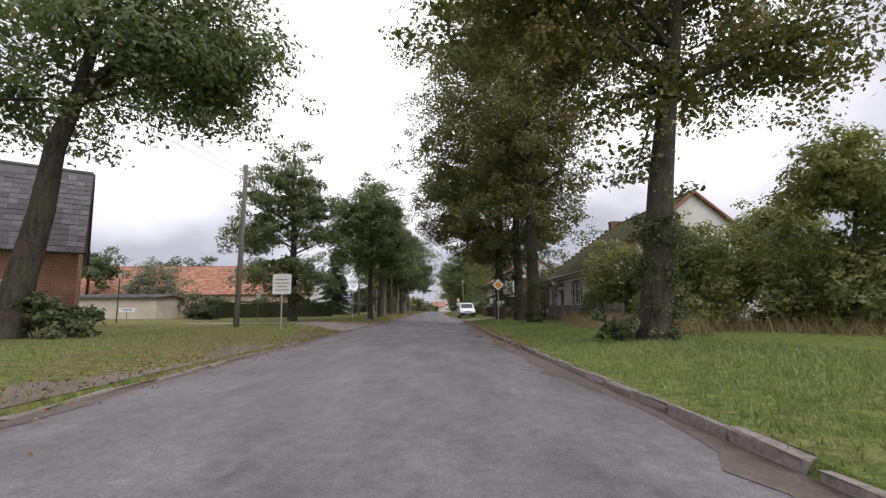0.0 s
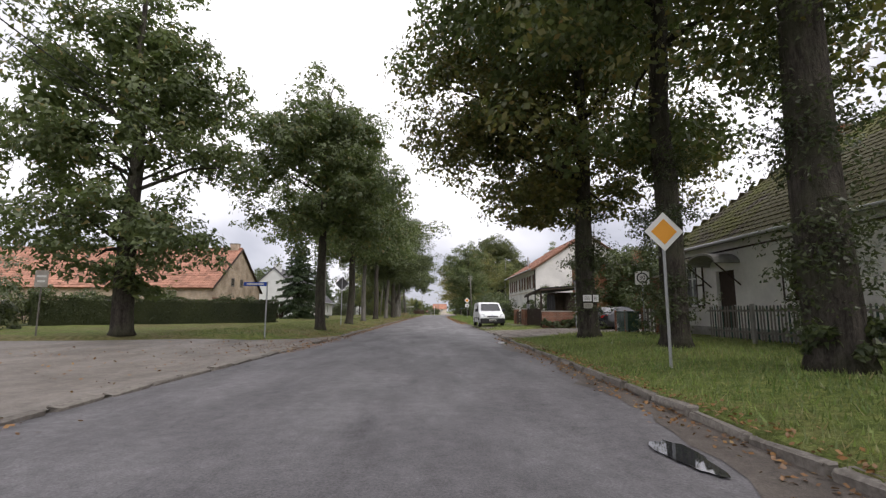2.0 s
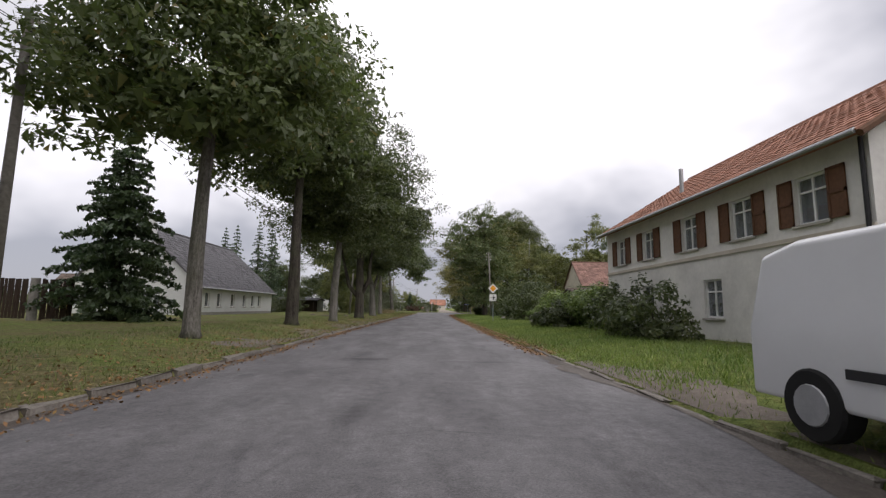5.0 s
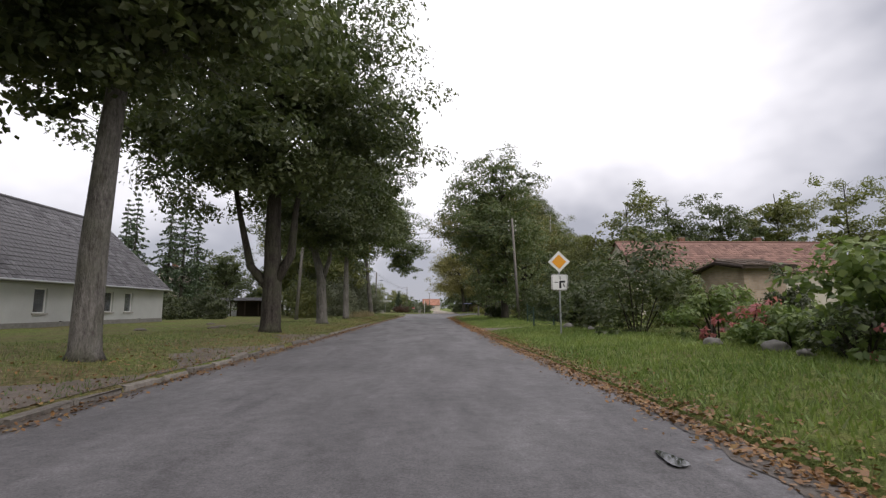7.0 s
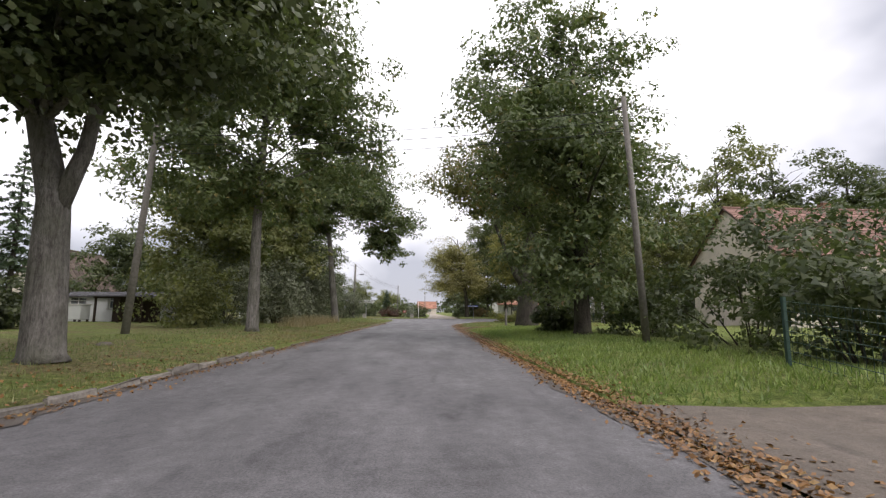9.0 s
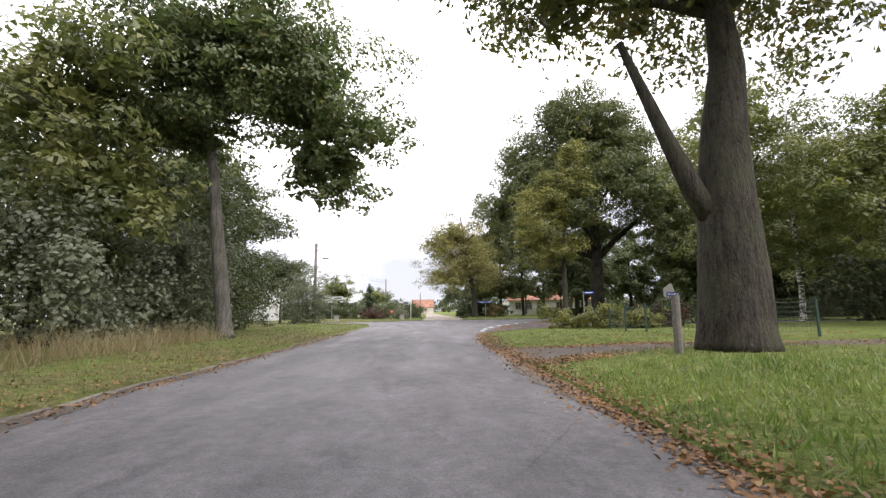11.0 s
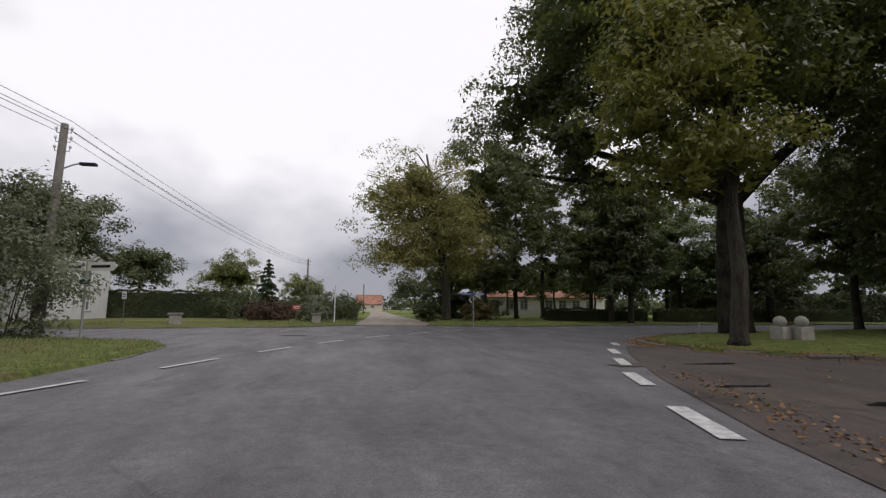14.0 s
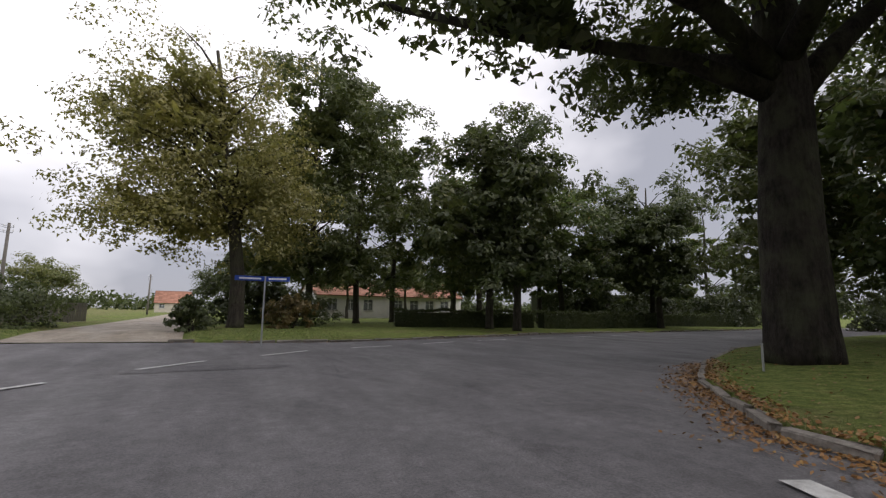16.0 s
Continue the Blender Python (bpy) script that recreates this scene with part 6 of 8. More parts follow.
def white_house():
    X0, X1, Y0, Y1 = 9.6, 19.3, 64.6, 79.5
    g = gz(10, 68)
    h = thing("house", 0, 0, g, "two-storey white house with red tiled roof and brown shutters", "house")
    W, S, E, N = Side("W", X0), Side("S", Y0), Side("E", X1), Side("N", Y1)
    e, ridge, xm = 5.45 - g, 8.55 - g, 14.45
    up_w = [(65.75, 66.75, 3.15, 4.4), (68.35, 69.35, 3.15, 4.4), (71.2, 72.2, 3.15, 4.4), (74.4, 75.4, 3.15, 4.4), (77.2, 78.2, 3.15, 4.4)]
    lo_w = [(66.2, 67.2, .7, 2.0), (70.0, 71.0, .7, 2.0), (74.6, 75.6, .7, 2.0)]
    wall(h, W, Y0, Y1, -.3, e, up_w + lo_w, RENDER_WHITE)
    sw = [(13.9, 14.9, 3.85, 4.75), (12.3, 13.3, .7, 2.0), (15.4, 16.4, .7, 2.0)]
    wall(h, S, X0 + .3, X1, -.3, e, sw, RENDER_WHITE)
    wall(h, E, Y0 + .3, Y1 - .3, -.3, e, [], RENDER_WHITE)
    wall(h, N, X0 + .3, X1, -.3, e, [], RENDER_WHITE)
    gable(h, S, X0, X1, e, xm, ridge - .05, RENDER_WHITE)
    gable(h, N, X0, X1, e, xm, ridge - .05, RENDER_WHITE)
    for q in up_w:
        window(h, W, *q, shutters=WOOD_BROWN)
    for q in lo_w:
        window(h, W, *q)
    window(h, S, *sw[0], bars=(1, 1), shutters=WOOD_BROWN)
    window(h, S, *sw[1])
    window(h, S, *sw[2])
    k = (ridge - e) / (xm - X0)
    o = .45
    roof_slope(h, (X0 - o, Y0 - .25, e - o * k), (X0 - o, Y1 + .25, e - o * k), (xm - X0 + o, 0, ridge - e + o * k), TILE_RED, "red roof tiles", .30, .36, 0, 0, 0, 6)
    k2 = (ridge - e) / (X1 - xm)
    roof_slope(h, (X1 + o, Y0 - .25, e - o * k2), (X1 + o, Y1 + .25, e - o * k2), (xm - X1 - o, 0, ridge - e + o * k2), TILE_RED, "", .5, .6, 0, 0, 0, 7)
    part("ridge", tube(bmesh.new(), [(xm, Y0 - .25, ridge), (xm, Y1 + .25, ridge)], [.1, .1], 8), TILE_RED, h)
    bm = bmesh.new()
    tube(bm, [(xm, Y0 - .27, ridge - .08), (X0 - o, Y0 - .27, e - o * k - .08)], [.09, .09], 6)
    tube(bm, [(xm, Y0 - .27, ridge - .08), (X1 + o, Y0 - .27, e - o * k2 - .08)], [.09, .09], 6)
    part("verge_board", bm, WOOD_BROWN, h)
    gutter(h, (X0 - o - .05, Y0 - .2, e - o * k), (X0 - o - .05, Y1 + .2, e - o * k))
    downpipe(h, X0 - .07, Y0 + .12, -.2, e - .3)
    part("string_course", W.box(bmesh.new(), Y0, Y1, 2.75, 2.87, 0, .05), RENDER_CREAM, h)
    bm = tube(bmesh.new(), [(X0 + 1.4, 74.5, e + .6), (X0 + 1.4, 74.5, e + 2.0)], [.09, .09], 10)
    part("flue", bm, STEEL, h)
    dish = part("satellite_dish", bmesh.new(), PAINT_WHITE, h, "white satellite dish on the gable")
    bm = bmesh.new()
    rings = [[bm.verts.new((14.5 + rr * math.cos(t), Y0 - .35 + dd, 6.35 - g + rr * math.sin(t))) for t in np.linspace(0, 2 * np.pi, 16, endpoint=False)] for rr, dd in ((.05, .09), (.2, .06), (.36, 0))]
    for r0, r1 in zip(rings, rings[1:]):
        for q in range(16):
            bm.faces.new((r0[q], r0[(q + 1) % 16], r1[(q + 1) % 16], r1[q]))
    tube(bm, [(14.5, Y0 - .26, 6.3 - g), (14.5, Y0, 6.2 - g)], [.025, .025], 6)
    bm.to_mesh(dish.data)
    bm.free()
    floor_slab(h, X0, X1, Y0, Y1)


def annex():
    g = gz(14, 58)
    h = thing("annex", 0, 0, g, "brick annex with a flat roof, half smothered in ivy", "outbuilding")
    part("wall", boxed(10.8, 12.9, 55.8, 57.4, -.3, 4.85 - g), BRICK_ORANGE, h, "weathered orange brick end wall")
    part("wall", boxed(12.903, 20.0, 56.3, 60.0, -.3, 4.7 - g), BRICK, h)
    part("roof", boxed(10.55, 13.0, 55.6, 57.6, 4.852 - g, 4.96 - g, .02), CONCRETE, h, "flat roof slab with an overhang")
    part("roof", boxed(13.01, 20.3, 56.0, 60.3, 4.702 - g, 4.86 - g, .02), CONCRETE, h)
    chimney(h, 15.9, 57.2, 4.87 - g, 6.0 - g, .8, .6, BRICK_ORANGE)


def porch():
    g = gz(8.5, 53)
    h = thing("porch", 0, 0, g, "dark timber porch with corrugated roof on a low brick wall", "porch")
    a, b, cc, d = (6.55, 54.9, 2.42 - g), (6.85, 51.55, 2.72 - g), (10.5, 51.35, 3.02 - g), (10.9, 55.5, 2.9 - g)
    bm = bmesh.new()
    n = 40
    for k in range(n):
        f0, f1 = k / n, (k + 1) / n
        p0, p1 = Vector(b).lerp(Vector(cc), f0), Vector(b).lerp(Vector(cc), f1)
        q0, q1 = Vector((6.5, 54.8, 2.4 - g)).lerp(Vector(d), f0), Vector((6.5, 54.8, 2.4 - g)).lerp(Vector(d), f1)
        lift = .035 * (k % 2)
        vs = [bm.verts.new(p + Vector((0, 0, lift))) for p in (p0, p1, q1, q0)] + [bm.verts.new(p + Vector((0, 0, lift - .035))) for p in (p0, p1, q1, q0)]
        for f in ((0, 1, 2, 3), (7, 6, 5, 4), (0, 4, 5, 1), (1, 5, 6, 2), (2, 6, 7, 3), (3, 7, 4, 0)):
            bm.faces.new([vs[i] for i in f])
    part("roof", bm, DARK_PLASTIC, h, "dark corrugated sheet roof")
    bm = bmesh.new()
    tube(bm, [(6.55, 54.75, 2.28 - g), (6.88, 51.6, 2.58 - g)], [.08, .08], 4)
    tube(bm, [(6.88, 51.6, 2.60 - g), (10.45, 51.4, 2.90 - g)], [.08, .08], 4)
    part("beam", bm, WOOD_DARK, h)
    for x, y in ((6.72, 54.6), (6.98, 51.75), (10.35, 51.5), (9.6, 55.0)):
        part("post", boxed(x - .055, x + .055, y - .055, y + .055, -.05, 2.5 - g), WOOD_DARK, h)
    part("low_wall", boxed(6.98, 10.4, 51.62, 51.86, -.3, .92, .01), BRICK, h, "low red brick wall")
    part("coping", boxed(6.94, 10.44, 51.58, 51.9, .92, .98, .01), SANDSTONE, h)
    back = part("rear_wall", boxed(8.3, 10.7, 55.22, 55.28, -.1, 2.62 - g), WOOD_DARK, h, "dark boarded rear wall of the porch")
    for k in range(14):
        part("board", boxed(8.32 + k * .17, 8.47 + k * .17, 55.185, 55.22, -.05, 2.58 - g), WOOD_DARK, back)
    bm = bmesh.new()
    box(bm, 8.7, 10.4, 51.73, 51.77, 1.15, 1.23)
    box(bm, 8.7, 10.4, 51.73, 51.77, 1.52, 1.60)
    screen = part("trellis", bm, WOOD_DARK, h, "slatted dark wood screen")
    for k in range(11):
        part("slat", boxed(8.75 + k * .15, 8.87 + k * .15, 51.70, 51.73, .98, 1.72 + .02 * math.sin(k)), WOOD_DARK, screen)
    bm = bmesh.new()
    for k in range(7):
        box(bm, 7.42 + .075 * k, 7.49 + .075 * k, 52.0 + .05 * (k % 2), 52.04 + .05 * (k % 2), .3 + .1 * abs(k - 3), 2.3 - g)
    part("curtain", bm, DARK_PLASTIC, h, "dark gathered curtain")


def barn():
    X1, Y0, Y1, X0 = -19.8, 64.0, 75.3, -56.0
    g = gz(-20, 70)
    h = thing("barn", 0, 0, g, "long weathered buff-brick farmhouse with orange tiled roof", "house")
    E, S, N, W = Side("E", X1), Side("S", Y0), Side("N", Y1), Side("W", X0)
    e, ridge, ym = 3.55 - g, 7.62 - g, 69.65
    ew = [(65.95, 67.2, .8, 2.1), (67.7, 68.35, 3.35, 4.1)]
    wall(h, E, Y0, Y1, -.3, e - .6, [ew[0], (73.0, 73.5, .5, .9)], BRICK_BUFF)
    wall(h, E, Y0, Y1, e - .6, e, [], BRICK_BUFF)
    wall(h, S, X0, X1 - .3, -.3, e, [(-24.5, -22.8, .9, 2.2), (-30, -28.6, .9, 2.2), (-36, -34.8, .9, 2.2)], BRICK_BUFF)
    wall(h, N, X0, X1 - .3, -.3, e, [], BRICK_BUFF)
    wall(h, W, Y0 + .3, Y1 - .3, -.3, e, [], BRICK_BUFF)
    gable(h, E, Y0, Y1, e, ym, ridge - .05, BRICK_BUFF)
    window(h, E, *ew[0], frame=WOOD_DARK, curtain=False)
    for u in ((-24.5, -22.8), (-30, -28.6), (-36, -34.8)):
        window(h, S, *u, .9, 2.2, frame=WOOD_DARK, curtain=False)
    for u0, u1 in ((67.75, 68.3), (69.85, 70.4)):
        bm = E.box(bmesh.new(), u0, u1, 3.42, 4.08, -.02, .012)
        niche = part("gable_window", bm, DARK_GLASS, h)
        bm = bmesh.new()
        for q in ((u0 - .04, u0 + .02, 3.4, 4.1), (u1 - .02, u1 + .04, 3.4, 4.1), (u0, u1, 4.04, 4.12), (u0 - .1, u1 + .1, 3.3, 3.42), ((u0 + u1) / 2 - .02, (u0 + u1) / 2 + .02, 3.42, 4.05)):
            E.box(bm, *q, .0, .05)
        part("frame", bm, WOOD_GREY, niche)
    bm = bmesh.new()
    E.box(bm, Y0, Y1, 1.98, 2.12, 0, .06)
    for k in range(60):
        E.box(bm, Y0 + .1 + k * .187, Y0 + .19 + k * .187, 1.86, 1.98, 0, .05)
    part("string_course", bm, BRICK, h, "brick dentil course")
    part("plinth", E.box(bmesh.new(), Y0, Y1, -.3, .35, 0, .05), CONCRETE, h)
    part("meter_box", E.box(bmesh.new(), 73.3, 74.5, -.2, .95, 0.0, .35, .01), SANDSTONE, h, "pale meter box at the wall")
    k = (ridge - e) / (ym - Y0)
    o = .35
    roof_slope(h, (X0, Y0 - o, e - o * k), (X1 + .15, Y0 - o, e - o * k), (0, ym - Y0 + o, ridge - e + o * k), TILE_RED, "orange roof tiles", .45, .40, 0, 0, 0, 8)
    roof_slope(h, (X0, Y1 + o, e - o * k), (X1 + .15, Y1 + o, e - o * k), (0, ym - Y1 - o, ridge - e + o * k), TILE_DARK, "", .6, .6, 0, 0, 0, 9)
    part("ridge", tube(bmesh.new(), [(X0, ym, ridge), (X1 + .15, ym, ridge)], [.11, .11], 8), TILE_RED, h)
    bm = bmesh.new()
    tube(bm, [(X1 + .17, ym, ridge - .1), (X1 + .17, Y0 - o, e - o * k - .08)], [.09, .09], 6)
    tube(bm, [(X1 + .17, ym, ridge - .1), (X1 + .17, Y1 + o, e - o * k - .08)], [.09, .09], 6)
    part("verge_board", bm, WOOD_DARK, h)
    chimney(h, X1 - .6, ym - .1, ridge - .3, ridge + .42, .8, .6, BRICK_BUFF)
    floor_slab(h, X0, X1, Y0, Y1)


def long_house():
    X1, Y0, Y1, X0 = -19.6, 95.2, 113.7, -30.4
    g = gz(-19, 104)
    h = thing("house", 0, 0, g, "low white house with a grey tiled roof and narrow windows", "house")
    E, S, N, W = Side("E", X1), Side("S", Y0), Side("N", Y1), Side("W", X0)
    e, ridge, xm = 3.05 - g, 8.1 - g, -25.0
    ws = [(u, u + .85, .72, 2.02) for u in (96.45, 98.8, 101.8, 104.75, 107.1, 109.1)]
    vents = [(u, u + .35, .05, .28) for u in (97.9, 103.6, 106.9, 110.7)]
    wall(h, E, Y0, Y1, -.4, e, ws + vents, RENDER_GREY)
    wall(h, S, X0, X1 - .3, -.4, e, [(-24, -22.8, .8, 2.1), (-28, -26.8, .8, 2.1)], RENDER_GREY)
    wall(h, N, X0, X1 - .3, -.4, e, [], RENDER_GREY)
    wall(h, W, Y0 + .3, Y1 - .3, -.4, e, [], RENDER_GREY)
    gable(h, S, X0, X1, e, xm, ridge - .05, RENDER_GREY)
    gable(h, N, X0, X1, e, xm, ridge - .05, RENDER_GREY)
    for q in ws:
        window(h, E, *q, bars=(0, 0), curtain=True)
    for q in vents:
        part("cellar_vent", E.box(bmesh.new(), *q, -.2, -.1), DARK_GLASS, h)
    window(h, S, -24, -22.8, .8, 2.1)
    window(h, S, -28, -26.8, .8, 2.1)
    plinth(h, E, Y0, Y1, .25)
    k = (ridge - e) / (X1 - xm)
    o = .4
    roof_slope(h, (X1 + o, Y0 - .2, e - o * k), (X1 + o, Y1 + .4, e - o * k), (xm - X1 - o, 0, ridge - e + o * k), TILE_GREY, "grey interlocking tiles", .34, .38, 0, 0, 300, 10)
    roof_slope(h, (X0 - o, Y0 - .2, e - o * k), (X0 - o, Y1 + .4, e - o * k), (xm - X0 + o, 0, ridge - e + o * k), TILE_GREY, "", .6, .6, 0, 0, 0, 11)
    part("ridge", tube(bmesh.new(), [(xm, Y0 - .2, ridge), (xm, Y1 + .4, ridge)], [.11, .11], 8), TILE_GREY, h)
    chimney(h, -24.7, 95.9, ridge - .7, ridge + .5, 1.0, .9, RENDER_GREY)
    gutter(h, (X1 + o + .05, Y0 - .2, e - o * k), (X1 + o + .05, Y1 + .4, e - o * k))
    downpipe(h, X1 + .08, Y0 + .2, -.3, e - .3)
    floor_slab(h, X0, X1, Y0, Y1)


def simple_house(name, label, x0, x1, y0, y1, e, ridge, axis, wall_mat, roof_mat, wins=(), chim=(), category="house", tw=.45, tl=.42, hip=0.0, win_kw=None):
    """A plain gabled house; wins: (side, u0, u1, v0, v1)."""
    g = gz((x0 + x1) / 2, (y0 + y1) / 2)
    h = thing(name, 0, 0, g, label, category)
    sides = {"W": (Side("W", x0), y0, y1), "E": (Side("E", x1), y0, y1), "S": (Side("S", y0), x0 + .3, x1 - .3), "N": (Side("N", y1), x0 + .3, x1 - .3)}
    for f, (s, a, b) in sides.items():
        ops = [q[1:] for q in wins if q[0] == f]
        wall(h, s, a, b, -.4, e, ops, wall_mat)
        for q in ops:
            window(h, s, *q, **(win_kw or {}))
    o = .35
    if axis == "x":
        m = (y0 + y1) / 2
        k = (ridge - e) / (m - y0)
        roof_slope(h, (x0 - .2, y0 - o, e - o * k), (x1 + .2, y0 - o, e - o * k), (0, m - y0 + o, ridge - e + o * k), roof_mat, "tiled roof", tw, tl, hip, hip, 0, 21)
        roof_slope(h, (x0 - .2, y1 + o, e - o * k), (x1 + .2, y1 + o, e - o * k), (0, m - y1 - o, ridge - e + o * k), roof_mat, "", .7, .7, hip, hip, 0, 22)
        gable(h, sides["W"][0], y0, y1, e, m, ridge - .06, wall_mat)
        gable(h, sides["E"][0], y0, y1, e, m, ridge - .06, wall_mat)
        part("ridge", tube(bmesh.new(), [(x0 - .2 + hip, m, ridge), (x1 + .2 - hip, m, ridge)], [.1, .1], 8), roof_mat, h)
        for s in (-.22, .22):
            x = x0 + s if s < 0 else x1 + s
            bm = tube(bmesh.new(), [(x, y0 - o, e - o * k - .06), (x, m, ridge - .08), (x, y1 + o, e - o * k - .06)], [.08, .08, .08], 6)
            part("verge_board", bm, WOOD_DARK, h)
    else:
        m = (x0 + x1) / 2
        k = (ridge - e) / (m - x0)
        roof_slope(h, (x0 - o, y0 - .2, e - o * k), (x0 - o, y1 + .2, e - o * k), (m - x0 + o, 0, ridge - e + o * k), roof_mat, "tiled roof", tw, tl, hip, hip, 0, 23)
        roof_slope(h, (x1 + o, y0 - .2, e - o * k), (x1 + o, y1 + .2, e - o * k), (m - x1 - o, 0, ridge - e + o * k), roof_mat, "", .7, .7, hip, hip, 0, 24)
        gable(h, sides["S"][0], x0, x1, e, m, ridge - .06, wall_mat)
        gable(h, sides["N"][0], x0, x1, e, m, ridge - .06, wall_mat)
        part("ridge", tube(bmesh.new(), [(m, y0 - .2 + hip, ridge), (m, y1 + .2 - hip, ridge)], [.1, .1], 8), roof_mat, h)
    for x, y in chim:
        chimney(h, x, y, ridge - .8, ridge + .6, .7, .6)
    floor_slab(h, x0, x1, y0, y1)
    return h


old_house()
white_house()
annex()
porch()
barn()
long_house()
brick_house = simple_house("house", "pale red brick house with a steep grey tiled roof", -38, -17.1, 22.6, 28.5, 4.05, 8.26, "x", BRICK, TILE_GREY, [("S", -20.6, -19.6, 1.0, 2.2), ("S", -25, -24, 1.0, 2.2)], tw=.34, tl=.36)
brick_house.matrix_basis = Matrix.Translation((-17.1, 22.6, 0)) @ pose(0, 0, 0, 0, 0, 35) @ Matrix.Translation((17.1, -22.6, 0)) @ brick_house.matrix_basis
simple_house("garage", "low white garage with a flat grey roof", -40, -26.6, 45.5, 50, 2.1, 2.35, "x", RENDER_CREAM, TILE_GREY, category="garage")
simple_house("house", "long cream house with a rose-red tiled roof behind shrubs", 24.5, 52, 128, 137.5, 5.0, 9.0, "x", RENDER_CREAM, TILE_ROSE, [("S", 27, 28.2, 1.0, 2.3), ("S", 30, 31.2, 1.0, 2.3), ("S", 34, 35.2, 1.0, 2.3), ("S", 38, 39.2, 1.0, 2.3)], [(33, 133.2), (43, 133.2)], tw=.6, tl=.42)
simple_house("outhouse", "small weathered brick outhouse in the garden", 12.2, 13.8, 93.6, 96.2, 2.5, 2.75, "x", BRICK_BUFF, TILE_DARK, category="outbuilding")
simple_house("house", "two-storey white house with a brown tiled roof", -31, -19.2, 184.0, 196, 4.6, 7.6, "x", RENDER_GREY, TILE_DARK,
             [("S", u, u + 1.3, v, v + 1.25) for u in (-29.6, -26.2, -22.8) for v in (0.7, 3.1)] + [("E", u, u + 1.1, v, v + 1.2) for u in (186.2, 192.4) for v in (0.7, 3.1)], [(-25, 190)], win_kw={"sill": SANDSTONE})
simple_house("house", "pale single-storey building with an orange roof behind the park", 23, 45, 226, 236, 3.2, 5.5, "x", RENDER_WHITE, TILE_RED, [("S", u, u + 1.4, 1.0, 2.6) for u in (24.5, 27, 29.5, 34, 36.5, 39, 41.5)], tw=.8, tl=.6)
simple_house("house", "distant house with an orange roof along the sandy track", 1, 9, 300, 308, 2.6, 5.4, "x", RENDER_CREAM, TILE_RED, [("S", 2, 3.2, 1, 2.2), ("S", 5.5, 6.7, 1, 2.2)], tw=.8, tl=.6)
simple_house("shed", "low grey shed with a flat roof among the trees", -28, -19.5, 137, 142, 2.0, 2.3, "x", RENDER_GREY, TILE_GREY, [("S", -26.5, -25.2, 1.0, 1.9), ("S", -23.5, -22.6, 1.0, 1.9)], category="shed")


simple_house("house", "small yellow house far behind the farmyard", -53.4, -50.4, 122, 126, 3.4, 5.0, "x", RENDER_YELLOW, TILE_DARK, [("S", -52.6, -51.4, 1.2, 2.4)], tw=.7, tl=.6)


def lean_to(x0, x1, y0, y1):
    """An open timber shelter before the shed: posts, beam and a sheet roof."""
    g = gz((x0 + x1) / 2, y0)
    h = thing("lean_to", 0, 0, g, "open dark timber lean-to with a sheet roof", "shelter")
    for x in (x0 + .15, (x0 + x1) / 2, x1 - .15):
        part("post", boxed(x - .06, x + .06, y0 + .1, y0 + .22, -.1, 1.78), WOOD_DARK, h)
    part("beam", boxed(x0, x1, y0 + .09, y0 + .23, 1.78, 1.9), WOOD_DARK, h)
    part("rear_wall", boxed(x0, x1, y1 - .12, y1 - .06, -.1, 1.95), WOOD_DARK, h, "dark boarded rear wall")
    bm = bmesh.new()
    box(bm, x0 - .2, x1 + .2, y0 - .25, y1 - .05, 1.9, 1.97)
    part("roof", bm, TILE_GREY, h, "grey sheet roof")


def water_tank(x, y):
    g = gz(x, y)
    h = thing("water_tank", 0, 0, g, "pale plastic water tank in the garden", "tank")
    part("body", boxed(x - .55, x + .55, y - .5, y + .5, .18, 1.25, .06), RENDER_GREY, h)
    part("lid", boxed(x - .6, x + .6, y - .55, y + .55, 1.25, 1.32, .02), RENDER_WHITE, h)
    for dx in (-.45, .45):
        for dy in (-.4, .4):
            part("leg", boxed(x + dx - .06, x + dx + .06, y + dy - .06, y + dy + .06, -.05, .18), WOOD_DARK, h)


lean_to(-23.0, -19.4, 134.4, 136.9)
water_tank(-24.2, 134.8)
simple_house("house", "cream gabled house with a steep brown roof behind the shed", -42.4, -36.4, 150, 160, 3.2, 7.8, "y", RENDER_CREAM, TILE_DARK, [("S", -40.8, -39.6, 1.2, 2.4)], [(-39.4, 153)], tw=.6, tl=.5)

# ---- kerbs and paving ----
def clip_line(pts, y0, y1):
    q = resample(pts, 0.5, False)
    q = q[(q[:, 1] >= min(y0, y1)) & (q[:, 1] <= max(y0, y1))]
    return [tuple(p) for p in q[::2]]


LEFT_N = LEFT_EDGE[::-1]
kerb("kerb_left_1", [(x - .05, y) for x, y in clip_line(LEFT_N, -2, 24.6)], "sunken grass-grown granite kerb", .05, .12)
kerb("kerb_left_2", [(x - .05, y) for x, y in clip_line(LEFT_N, 46, 114)], "weathered granite kerb with red and grey stones")
kerb("kerb_left_3", [(x - .05, y) for x, y in clip_line(LEFT_N, 114, 162)] + [(x - .05, y) for x, y in LAWN_EDGE[::-1][:5]], "sunken kerb half lost in the lawn edge", .062, .15)
kerb("kerb_right_1", [(x + .05, y) for x, y in clip_line(RIGHT_EDGE, 1, 43)], "pale granite kerb along the grass verge")
kerb("kerb_right_2", [(x + .03, y) for x, y in clip_line(RIGHT_EDGE, 43, 70)], "flush kerb across the driveway", .055)
kerb("kerb_island", [p for p in ISLAND_EDGE if p[0] < 61], "pale kerb round the oak island")
